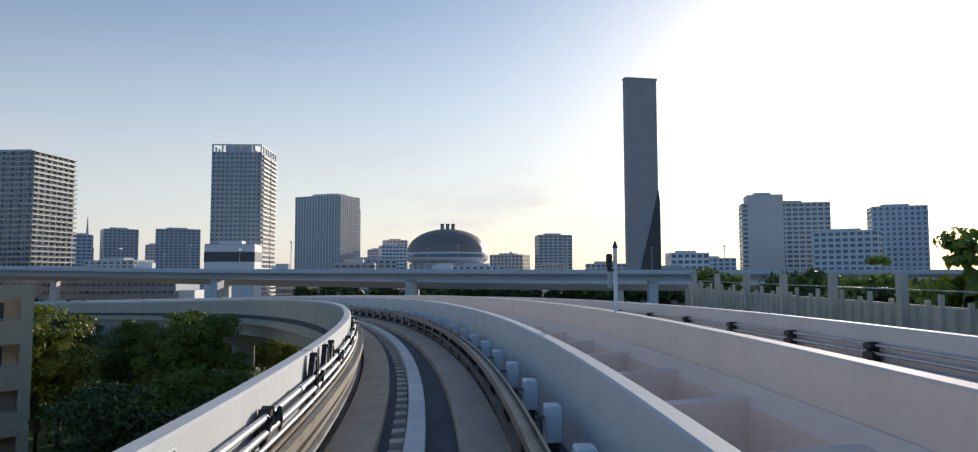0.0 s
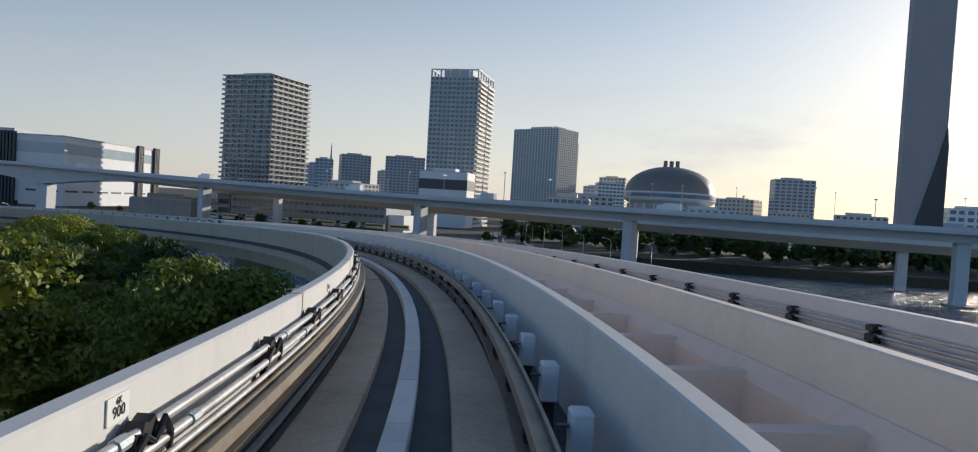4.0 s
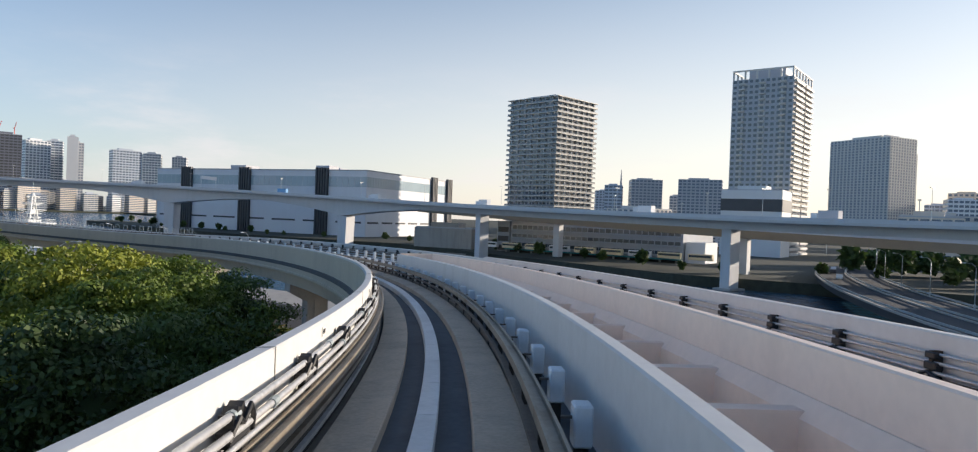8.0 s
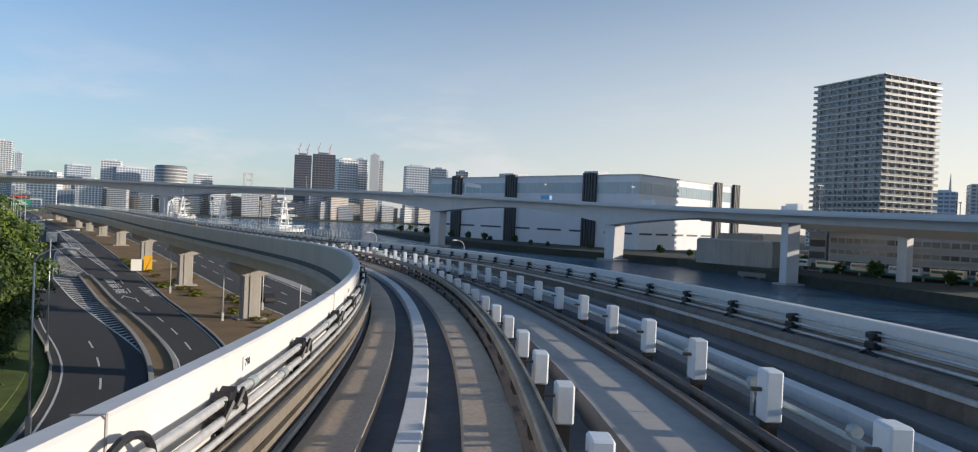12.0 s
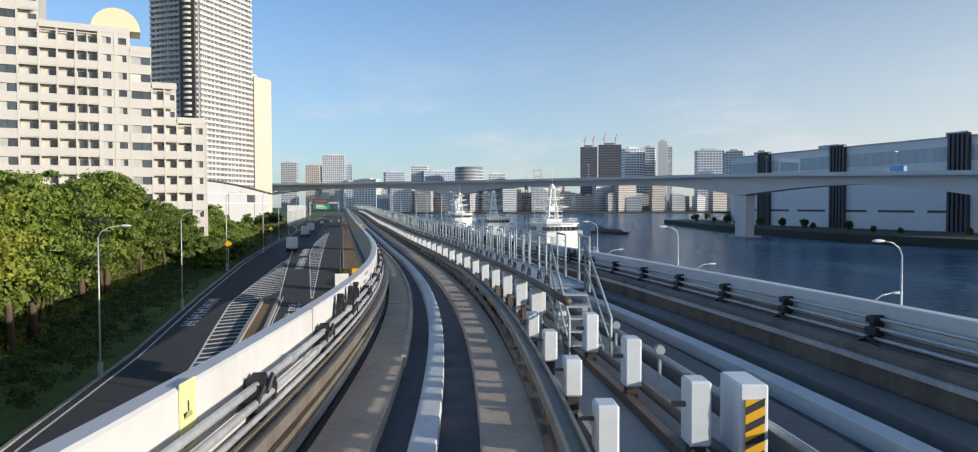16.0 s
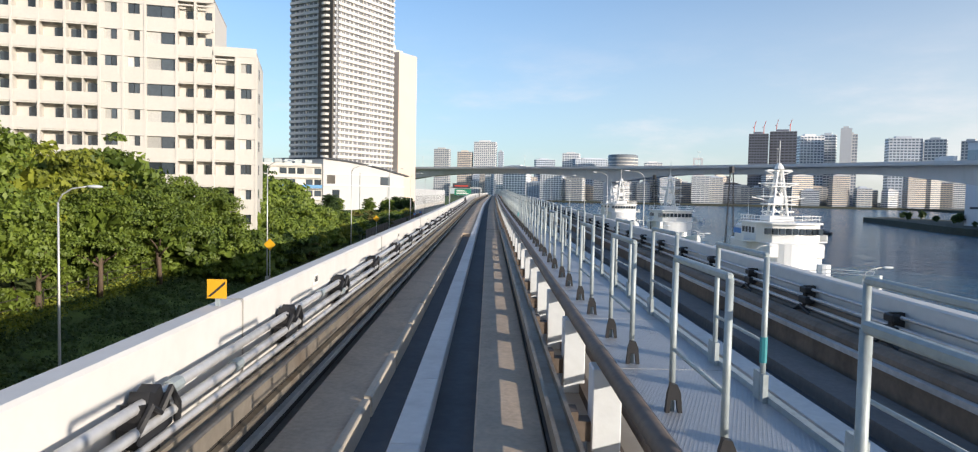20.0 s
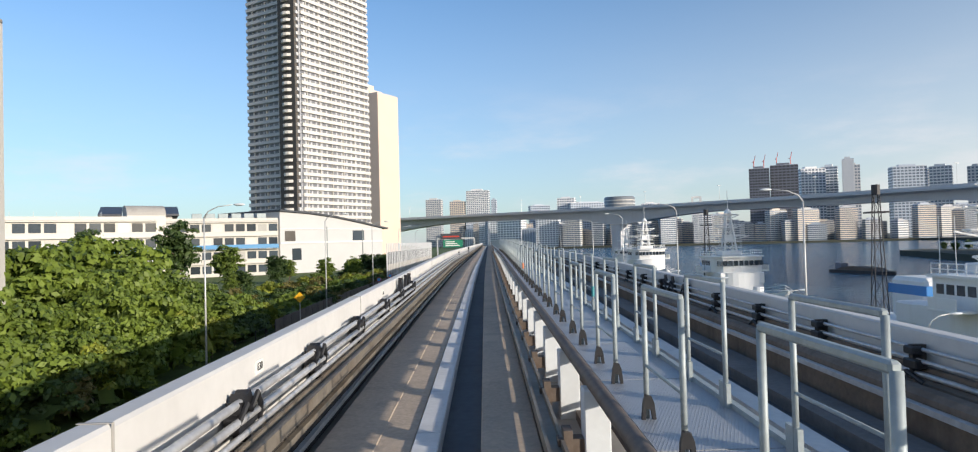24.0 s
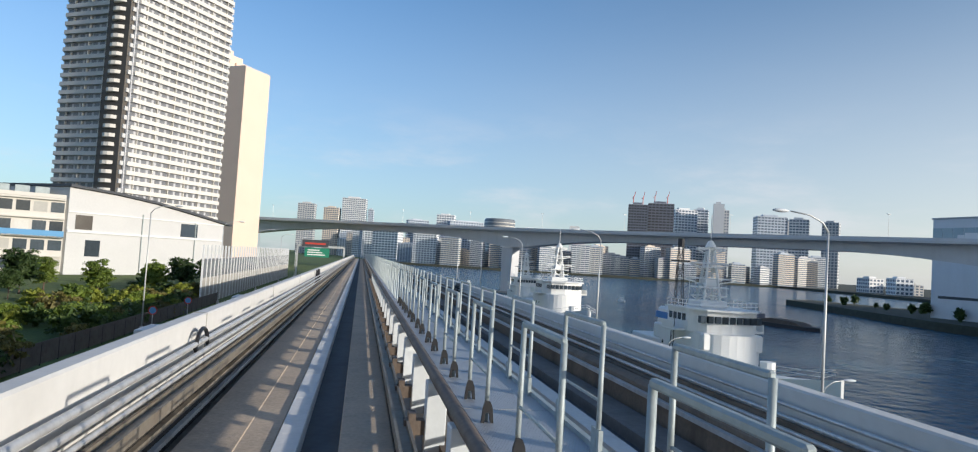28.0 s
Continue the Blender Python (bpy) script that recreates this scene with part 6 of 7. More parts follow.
while s < 362:
    lean = 1.2 if s < 296 else 2.2
    a, b = ISLAND(s), KERB(s)
    if b - a > 0.3:
        bm = bmesh.new()
        pts = [at(s, a), at(s + 0.55, a), at(s + 0.55 + lean, b), at(s + lean, b)]
        lo = [bm.verts.new((p.x, p.y, lie(s) - 0.1)) for p in pts]
        hi = [bm.verts.new((p.x, p.y, lie(s + (0.3 if i < 2 else lean)) + 0.035)) for i, p in enumerate(pts)]
        for i in range(4):
            bm.faces.new((lo[i], lo[(i + 1) % 4], hi[(i + 1) % 4], hi[i]))
        bm.faces.new(hi)
        bmesh.ops.recalc_face_normals(bm, faces=bm.faces)
        part("bar", bm, PAINT, hatch)
    s += 1.9
wedge_l, wedge_r = along(((298, -8.3), (356, -10.8), (380, -10.6), (444, -8.9))), along(((298, -8.1), (364, -8.2), (444, -8.4)))
hatch2 = thing("hatched_wedge", None, "white hatched wedge painted on the road", "marking", "", "structure")
for k in range(52):
    s = 303 + 2.6 * k
    band_road("bar", s, s + 0.6, wedge_l, wedge_r, -0.1, 0.034, PAINT, "", 0.6, "", hatch2)
band_road("line_wedge", 298, 444, off(wedge_l, -0.08), off(wedge_l, 0.08), -0.1, 0.037, PAINT, "white line along the wedge")
band_road("line_wedge", 298, 444, off(wedge_r, -0.08), off(wedge_r, 0.08), -0.1, 0.037, PAINT, "white line along the wedge")


def road_word(body, s, u, wide, tall, label):
    """Characters painted on the lane, read by a driver coming along the track's way."""
    t = thing("road_lettering", None, label, "marking", "", "structure")
    for i, ch in enumerate(reversed(body)):
        cu = bpy.data.curves.new("text", "FONT")
        cu.body, cu.size, cu.align_x, cu.align_y, cu.extrude = ch, 1.0, "CENTER", "CENTER", 0.01
        tmp = bpy.data.objects.new("text", cu)
        me = bpy.data.meshes.new_from_object(tmp)
        bpy.data.objects.remove(tmp)
        me.materials.clear()
        me.materials.append(PAINT)
        ss = s + i * tall * 1.14
        shared("character", me, t, ground_spot(ss, u, 0.04) @ Matrix.Rotation(math.atan((lie(ss + 2) - lie(ss - 2)) / 4), 4, "X") @ Matrix.Diagonal((wide, tall, 1, 1)))


road_word("首都高へ", 273.0, -10.1, 1.9, 5.4, "worn white lettering painted on the lane")
for bs, bu, n in ((283, -20.8, 5), (274, -6.1, 3), (330, -11.6, 5), (352, -11.9, 4)):
    t = thing("road_lettering", None, "worn white lettering painted on the road", "marking", "", "structure")
    for i in range(n):
        for a, b, c, d in ((0, 0.35, -0.75, 0.75), (1.1, 1.4, -0.6, 0.6), (2.1, 2.5, -0.75, 0.75), (0.2, 2.3, -0.12, 0.12)):
            s = bs + 3.6 * i
            band_road("stroke", s + a, s + b, lambda q: bu + c, lambda q: bu + d, -0.1, 0.036 + 0.002 * (a == 0.2), PAINT, "", 2.0, "", t)
# raised kerbs round the strip between the lanes, and along the verges
band_road("kerb_island", 160, 298, off(INNER_L, -0.1), off(INNER_L, 0.28), -0.2, 0.35, CONC, "low concrete kerb beside the lane", 4, "kerb")
band_road("kerb_island", 200, 298, lambda s: -14.5, lambda s: -14.1, -0.2, 0.45, CONC, "low concrete kerb beside the hatched island", 4, "kerb")
band_road("strip_between", 204, 297, lambda s: -14.1, lambda s: INNER_L(s) - 0.1, -0.2, 0.16, SOIL, "dark soil strip between two kerbs", 4, "verge")
band_road("kerb", 152, 900, off(RIGHT, 0.4), off(RIGHT, 0.62), -0.2, 0.17, CONC, "pale concrete kerb", 6, "kerb")
band_road("kerb", 152, 900, off(EDGE, -0.92), off(EDGE, -0.7), -0.2, 0.17, CONC, "pale concrete kerb", 6, "kerb")
strip_road("kerb", 100, 900, 5.45, 5.65, 0.16, CONC, "pale concrete kerb", 6, "kerb")

# ---- piers of the guideway ----
def guideway_pier(s):
    """A T-shaped pier, two-stepped, from the ground to the girders."""
    t = thing("guideway_pier", ground_spot(s, 0.7), "concrete pier with a flared cap under the guideway", "pier", "guideway piers")
    h = float(np.interp(s, GRID, _r)) - 5.32 - lie(s)
    part("shaft", box(-1.15, 1.15, -0.9, 0.9, -0.3, h - 1.2, None, 0.12), CONC, t)
    part("rib", box(-0.35, 0.35, -1.02, -0.9, 0, h - 1.3), CONC, t)
    part("cap", slab_side([(-1.15, h - 1.9), (1.15, h - 1.9), (4.6, h - 0.9), (4.6, h - 0.02), (-3.0, h - 0.02), (-3.0, h - 0.9)], -1.0, 1.0), CONC, t)
    part("footing", box(-1.9, 1.9, -1.6, 1.6, -0.4, 0.25, None, 0.05), CONC, t)
    for x in (-1.6, 0.4, 2.4, 4.2):
        part("bearing", box(x - 0.3, x + 0.3, -0.3, 0.3, h - 0.02, h + 0.04), GLOOM, t)


for k in range(-6, 10):
    guideway_pier(247.0 + 38.0 * k)


# ---- street lamps ----
def street_lamp(m, h, arm, label, group):
    t = thing("street_lamp", m, label, "street lamp", group)
    part("pole", tube([(0, 0, 0), (0, 0, h * 0.5), (0, 0, h - 0.9)], 0.085, None, 8, 0.055), LAMPG, t, "", True)
    part("arm", tube([(0, 0, h - 0.9), (arm * 0.12, 0, h - 0.45), (arm * 0.4, 0, h - 0.12), (arm * 0.8, 0, h)], 0.05, None, 6, 0.035), LAMPG, t, "", True)
    bm = bmesh.new()
    bmesh.ops.create_uvsphere(bm, u_segments=10, v_segments=6, radius=1.0)
    for v in bm.verts:
        v.co = (v.co.x * 0.45 + arm, v.co.y * 0.17, v.co.z * 0.1 + h)
    part("lamp_head", bm, BOXW, t, "", True)
    part("base_box", box(-0.16, 0.16, -0.16, 0.16, 0, 1.2, None, 0.03), LAMPG, t)
    return t


for s, u, h in ((199.0, -20.6, 11.6), (231.0, -22.4, 11.8), (262.4, -23.2, 12.0), (293.3, -23.4, 11.9)):
    street_lamp(ground_spot(s, u), h, 2.0, "short grey street lamp with a curved arm beside the road", "short street lamps")
street_lamp(ground_spot(329.6, -23.6), 13.6, 2.6, "tall grey street lamp with a curved arm beside the road", "tall street lamps")
for s in (359.1, 397, 433, 470, 508, 548, 590):
    street_lamp(ground_spot(s, -20.6), 13.2, 2.6, "tall grey street lamp with a curved arm beside the road", "tall street lamps")
for s in (357, 390, 423, 456, 489, 522):
    street_lamp(ground_spot(s, 22.4) @ Matrix.Rotation(math.pi, 4, "Z"), 13.2, 2.6, "tall grey street lamp with a curved arm on the quay road", "tall street lamps on the quay")
for s, u in ((238.5, 28.3), (266, 28.3), (288, 28.3)):
    street_lamp(ground_spot(s, u), 7.2 - lie(s), -1.6, "grey street lamp standing on the quay", "lamps on the quay edge")
for k in range(9):
    street_lamp(ground_spot(241.5 + 22.5 * k, 29.0), 3.6 - lie(241.5 + 22.5 * k), 1.9, "short street lamp with a curved arm on the quay", "short lamps on the quay")
for s, u in ((212, 3.6), (236.7, 3.8), (254, 4.6), (246, -3.0), (276, -3.4)):
    street_lamp(ground_spot(s, u), 8.2, 1.8, "street lamp on the median below the guideway", "median lamps")

# small board on top of the side wall
t = thing("wall_board", spot(262.6, -2.8, -1.3), "small orange square board with a dark slash on the wall", "board")
part("stand", box(-0.02, 0.02, -0.02, 0.02, 0, 0.12), GALV, t)
part("board", box(-0.1, 0.1, -0.03, -0.015, 0.08, 0.28), YELLOW, t)
part("slash", slab_side([(-0.09, 0.1), (-0.06, 0.1), (0.09, 0.23), (0.09, 0.26)], -0.036, -0.031), INK, t)
# road signs
for s, u, z, mat, nm in ((329.6, -23.3, 4.6, YELLOW, "yellow diamond warning sign beside the road"), (389.3, -21.9, 3.4, YELLOW, "yellow diamond warning sign on a lamp post"), (303, -2.2, 3.3, YELLOW, "tall yellow board below the guideway")):
    t = thing("road_sign", ground_spot(s, u), nm, "road sign")
    hgt = z
    part("pole", tube([(0, 0, 0), (0, 0, hgt)], 0.05, None, 6), LAMPG, t)
    if "diamond" in nm:
        part("board", box(-0.45, 0.45, -0.04, 0.0, -0.45, 0.45), mat, t).matrix_basis = Matrix.Translation((0, -0.06, hgt)) @ Matrix.Rotation(math.pi / 4, 4, "Y")
    else:
        part("board", box(-0.75, 0.75, -0.1, -0.05, 0.3, hgt), mat, t)
        part("slash", slab_side([(-0.5, 0.5), (-0.36, 0.5), (0.5, hgt - 0.5), (0.5, hgt - 0.36)], -0.115, -0.105), INK, t)
        part("side_board", box(-3.0, -1.1, -0.1, -0.05, 0.4, 2.6), PLATE, t)
for s in (432, 446):
    t = thing("no_parking_sign", ground_spot(s, -19.4), "round blue and red no parking sign", "road sign")
    part("pole", tube([(0, 0, 0), (0, 0, 3.2)], 0.04, None, 6), LAMPG, t)
    part("disc", tube([(0, -0.08, 2.9), (0, -0.05, 2.9)], 0.42, None, 20), RED, t)
    part("face", tube([(0, -0.1, 2.9), (0, -0.082, 2.9)], 0.32, None, 20), BLUE, t)

# sign gantry over the road
g = thing("road_gantry", ground_spot(612, -14), "grey gantry with a green direction sign and a dark message board", "gantry")
for x in (-8, 8):
    part("post", box(x - 0.3, x + 0.3, -0.3, 0.3, 0, 11), LAMPG, g)
part("beam", box(-8, 8, -0.3, 0.3, 10.4, 11.2), LAMPG, g)
part("message_board", box(-6.5, 2.5, -0.6, -0.3, 10.6, 13.0), DARKM, g, "dark message board")
part("glow_bar", box(-5.5, 1.5, -0.65, -0.6, 11.4, 12.0), RED, g)
part("green_sign", box(-5.5, 3.0, -0.6, -0.3, 7.0, 10.2), GREEN, g, "green direction sign")
for k in range(3):
    part("bar", box(-4.5, 1.6 - k, -0.64, -0.6, 7.6 + 0.8 * k, 8.0 + 0.8 * k), PLATE, g)

# noise barrier with white posts
nb_ = thing("noise_barrier", None, "grey noise barrier with tall white posts along the road", "barrier", "", "structure")
for k in range(44):
    s = 474 + 3.0 * k
    q = ground_spot(s, -24.0)
    ob = part("post", box(-0.13, 0.13, -0.13, 0.13, 0, 9.4), WHITE, nb_)
    ob.matrix_basis = q
    if k < 43:
        ob = part("panel", box(-0.05, 0.05, 0.15, 2.85, 0, 4.2), CONC, nb_)
        ob.matrix_basis = q
        ob = part("clear_panel", box(-0.03, 0.03, 0.15, 2.85, 4.2, 7.2), GLASSG, nb_)
        ob.matrix_basis = q
# mesh fence
fence_post = mesh_of(box(-0.035, 0.035, -0.035, 0.035, 0, 1.5), "post", GLOOM)
fence_rail = mesh_of(box(-0.02, 0.02, 0.04, 3.06, 1.3, 1.36, box(-0.02, 0.02, 0.04, 3.06, 0.6, 0.65)), "rail", GLOOM)
fence_panel = mesh_of(box(-0.02, 0.02, 0.05, 3.05, 0.1, 1.75), "panel", RUST)
fn = thing("boundary_fence", None, "brown boundary fence along the verge", "fence", "", "structure")
for k in range(92):
    s = 196 + 3.1 * k
    q = ground_spot(s, float(np.interp(s, (345, 375), (-35.4, -22.6))), float(np.interp(s, (330, 372), (1.5, 0.0))))
    shared("post", fence_post, fn, q)
    if s < 380:
        shared("rail", fence_rail, fn, q)
    else:
        shared("panel", fence_panel, fn, q)
# parked vans whose roofs show over the wall
for s in (362, 417, 456):
    t = thing("parked_truck", ground_spot(s, -14.8), "small white box truck parked on the road", "truck", "parked trucks")
    part("cargo_box", box(-1.1, 1.1, -2.6, 1.6, 0.8, 3.1, None, 0.05), WHITE, t)
    part("cab", box(-1.0, 1.0, 1.7, 3.2, 0.4, 2.2, None, 0.15), BLUE if s % 2 else WHITE, t)
    part("windscreen", box(-0.85, 0.85, 3.19, 3.23, 1.3, 2.0), GLASS, t)
    for y in (-1.6, 2.3):
        for x in (-0.95, 0.95):
            part("wheel", tube([(x - 0.12, y, 0.4), (x + 0.12, y, 0.4)], 0.4, None, 12), BLACK, t)
def car(m, mat, label):
    t = thing("car", m, label, "car", "cars on the road")
    part("body", slab_side([(-0.1, 0.3), (4.2, 0.3), (4.3, 0.75), (3.4, 0.9), (2.8, 1.45), (1.0, 1.5), (0.2, 0.95), (-0.1, 0.85)], -0.85, 0.85), mat, t).matrix_basis = Matrix(((0, 1, 0, 0), (1, 0, 0, 0), (0, 0, 1, 0), (0, 0, 0, 1)))
    part("window", slab_side([(0.55, 0.98), (3.2, 0.98), (2.75, 1.38), (1.05, 1.42)], -0.86, 0.86), GLASS, t).matrix_basis = Matrix(((0, 1, 0, 0), (1, 0, 0, 0), (0, 0, 1, 0), (0, 0, 0, 1)))
    for y in (0.8, 3.4):
        for x in (-0.75, 0.75):
            part("wheel", tube([(x - 0.1, y, 0.32), (x + 0.1, y, 0.32)], 0.32, None, 12), BLACK, t)
    return t


car(ground_spot(262, 8.4), INK, "black car driving below the guideway")
car(ground_spot(236, 16.5), WHITE, "white car driving on the quay road")
car(ground_spot(560, -14.0), WHITE, "white car far along the road")
car(ground_spot(585, -10.0), TOWERG, "grey car far along the road")

# ---- right of the bend: louvred concrete wall, signal, road bridge ----
# paler than the bare concrete: glare of the low sun is in the colour
LOUV = surface("louvred_concrete", (0.56, 0.51, 0.44), 0.85, vary=0.14, stain=0.35, stain_color=(0.28, 0.25, 0.21), streak=1, scale=0.5)
lp, lq = (32, 118), (34, 8)
m, lw = facing(lp, lq)
lv = thing("louvred_wall", m, "tall concrete wall with upright fins and louvres", "wall", "", "structure")
part("wall", box(-lw / 2, lw / 2, 0, 0.6, -5, 11.0), LOUV, lv)
part("band", box(-lw / 2, lw / 2, -0.25, 0.0, 8.2, 11.2), LOUV, lv)
for k in range(int(lw / 1.6)):
    x = -lw / 2 + 1.6 * k
    tall = k % 7 == 3
    part("fin", box(x, x + (0.7 if tall else 0.24), -0.9 if tall else -0.6, -0.25, -4, 13.6 if tall else 11.1 + 0.5 * (k % 3)), LOUV, lv)
    if k % 4 == 1:
        for j in range(9):
            shared("louvre", mesh_of(box(x + 0.3, x + 1.5, -0.2, -0.02, 3.6 + 0.5 * j, 3.75 + 0.5 * j), "louvre", SHADE), lv)
part("fence_rail", box(-lw / 2, lw / 2, 0.2, 0.26, 12.3, 12.4), GALV, lv)
sg = thing("signal_post", spot(17.8, 4.4, -1.29), "pale signal post with a dark signal head", "signal")
part("pole", tube([(0, 0, -0.02), (0, 0, 1.68)], 0.055, None, 10), BOXW, sg)
part("finial", tube([(0, 0, 1.66), (0, 0, 1.85)], 0.08, None, 10, 0.01), INK, sg)
part("signal_head", box(-0.24, -0.1, -0.1, 0.06, 1.12, 1.5, None, 0.03), INK, sg)
part("lens", tube([(-0.17, -0.11, 1.4), (-0.17, -0.125, 1.4)], 0.045, None, 12), GLOOM, sg)
part("bracket", box(-0.22, 0.06, -0.03, 0.03, 1.04, 1.12), INK, sg)
part("junction_box", box(-0.2, -0.12, -0.05, 0.05, 0.62, 1.0), GALV, sg)
# a road bridge over the canal
rb = smooth_line([(-112, 400, -2.4), (-98, 340, -2.0), (-80, 290, -2.0), (-58, 243, -2.0), (-38, 208, -2.0), (-12, 168, -1.6), (26, 122, -0.4)], 8)
rbt = thing("road_bridge", None, "low road bridge with steel guard rails over the canal", "bridge", "", "structure")
part("deck", line_sweep(rb, lambda i: [(-9, -1.6), (9, -1.6), (9, 0), (-9, 0)]), ASPHALT, rbt)
for a in (-9, 0, 9):
    part("guard_rail", line_sweep(rb, lambda i: [(a - 0.1, 0.55), (a + 0.1, 0.55), (a + 0.1, 0.9), (a - 0.1, 0.9)]), GALV, rbt)
    part("kerb", line_sweep(rb, lambda i: [(a - 0.3, -0.1), (a + 0.3, -0.1), (a + 0.3, 0.25), (a - 0.3, 0.25)]), CONC, rbt)
for i in range(0, len(rb), 2):
    for a in (-9, 9):
        d = rb[min(i + 1, len(rb) - 1)] - rb[max(0, i - 1)]
        r = Vector((d.y, -d.x, 0)).normalized()
        q = rb[i] + r * a
        part("post", tube([q + Vector((0, 0, 0)), q + Vector((0, 0, 0.9))], 0.07, None, 5), GALV, rbt)
for i in (3, 7, 11, 15, 19, 23, 27, 31, 35):
    q = rb[i]
    street_lamp(Matrix.Translation((q.x + (9.6 if i % 4 == 3 else -9.6), q.y, q.z)), 9.0, -2.0 if i % 4 == 3 else 2.0, "grey street lamp on the road bridge", "bridge lamps")
for i, c in ((6, WHITE), (9, INK), (13, WHITE)):
    q = rb[i]
    car(Matrix.Translation((q.x - 4, q.y, q.z)) @ Matrix.Rotation(0.3, 4, "Z"), c, "car driving over the road bridge")
# buses and vans on the market deck
for k in range(9):
    t = thing("parked_bus", stand(-262 + 13 * k, 344.5 + 1.83 * k, 98, -2.5), "cream coach parked on the market deck", "bus", "coaches on the deck")
    part("body", box(-1.2, 1.2, -5, 5, 0.5, 3.1, None, 0.15), CREAM if k % 3 else WHITE, t)
    part("window_band", box(-1.23, 1.23, -4.6, 4.6, 1.7, 2.6), GLASS, t)
# ---- ships and water things ----
def ship(m, length, label, blue=True):
    """A white patrol ship; the bow is towards +x, the water at z = 0."""
    t = thing("patrol_ship", m, label, "ship", "moored patrol ships")
    bm = bmesh.new()
    beam = 5.4
    rows = []
    for i in range(13):
        f = i / 12
        x = -length * 0.55 + length * f
        wide = beam * (1.0 if f < 0.6 else max(0.03, 1 - ((f - 0.6) / 0.4) ** 1.8))
        top = 3.6 + (0 if f < 0.55 else 3.0 * ((f - 0.55) / 0.45) ** 1.5)
        rows.append([bm.verts.new(p) for p in ((x, -wide * 0.82, -0.6), (x, -wide, top), (x, wide, top), (x, wide * 0.82, -0.6))])
    for p, q in zip(rows, rows[1:]):
        for j in range(4):
            bm.faces.new((p[j], q[j], q[(j + 1) % 4], p[(j + 1) % 4]))
    bm.faces.new(rows[0])
    bm.faces.new(rows[-1][::-1])
    bmesh.ops.recalc_face_normals(bm, faces=bm.faces)
    hull = part("hull", bm, SHIPW, t)
    if blue:
        part("stripe", slab_side([(length * 0.02, -0.3), (length * 0.12, -0.3), (length * 0.22, 3.9), (length * 0.13, 3.5)], -beam - 0.05, beam + 0.05), SHIPB, t, "blue slanted stripe")
    part("deckhouse", box(-length * 0.34, length * 0.06, -4.4, 4.4, 3.55, 6.4, None, 0.15), SHIPW, t)
    part("upper_house", box(-length * 0.2, length * 0.08, -4.2, 4.2, 6.4, 8.6, None, 0.2), SHIPW, t)
    round_front = [(-8, -4.6)] + [(2.2 + 4.6 * math.cos(a) * 0.75, 4.6 * math.sin(a)) for a in np.linspace(-math.pi / 2, math.pi / 2, 15)] + [(-8, 4.6)]
    part("bridge_front", prism(round_front, 3.6, 8.55), SHIPW, t)
    part("bridge_wing", box(-3.2, 0.6, -6.6, 6.6, 8.5, 8.75, None, 0.05), SHIPW, t)
    for y in (-6.55, 6.45):
        part("wing_screen", box(-3.2, 0.6, y, y + 0.1, 8.75, 9.75), SHIPW, t)
    wh = part("wheelhouse", prism([(-5, -4.9), (1.5, -4.9), (3.6, -3.2), (4.2, 0), (3.6, 3.2), (1.5, 4.9), (-5, 4.9)], 8.6, 11.4), SHIPW, t)
    for x, y in ((-7, -4.62), (-4.5, -4.62), (-2, -4.62)):
        part("porthole", tube([(x, y - 0.02, 6.2), (x, y + 0.1, 6.2)], 0.28, None, 10), GLASS, t)
    for z, r in ((13.2, 2.6), (15.6, 3.4), (17.7, 2.8)):
        part("mast_ring", tube([(-2.8 + 0.25 * r * math.cos(a), r * math.sin(a), z) for a in np.linspace(0, 2 * math.pi, 13)], 0.11, None, 5), SHIPW, t)
        for k in range(3):
            a = math.pi * (2 * k + 0.5) / 3
            part("mast_stay", tube([(-2.8, 0, z - 1.6), (-2.8 + 0.25 * r * math.cos(a), r * math.sin(a), z)], 0.06, None, 4), SHIPW, t)
    part("radome", tube([(-2.8, 0, 20.0), (-2.8, 0, 20.5), (-2.8, 0, 20.9)], 0.8, None, 10, 0.3), SHIPW, t)
    for k in range(9):
        a = -3.9 + 0.98 * k
        x = 3.3 + 0.62 * (1 - (a / 4.6) ** 2)
        part("window", box(x - 0.35, x + 0.45, a - 0.34, a + 0.34, 9.9, 10.8), GLASS, wh)
    for k in range(4):
        for y in (-4.95, 4.9):
            part("window", box(-4.4 + 1.4 * k, -3.4 + 1.4 * k, y, y + 0.06, 9.9, 10.8), GLASS, wh)
    part("visor", prism([(-5.3, -5.3), (1.7, -5.3), (4.1, -3.5), (4.8, 0), (4.1, 3.5), (1.7, 5.3), (-5.3, 5.3)], 11.4, 11.65), SHIPW, t)
    part("funnel", box(-length * 0.28, -length * 0.18, -1.8, 1.8, 6.4, 10.8, None, 0.4), SHIPW, t)
    part("funnel_band", box(-length * 0.285, -length * 0.175, -1.85, 1.85, 9.0, 10.0), SHIPB, t)
    # lattice mast with yards, radar bars and aerials
    for x, y in ((-4, -1.3), (-4, 1.3), (-1.6, -1.3), (-1.6, 1.3)):
        part("mast_leg", tube([(x, y, 11.6), (-2.8 + (x + 2.8) * 0.3, y * 0.3, 19.5)], 0.2, None, 6), SHIPW, t)
    for k in range(5):
        z = 12.6 + 1.5 * k
        h = 1.2 * (1 - k * 0.14)
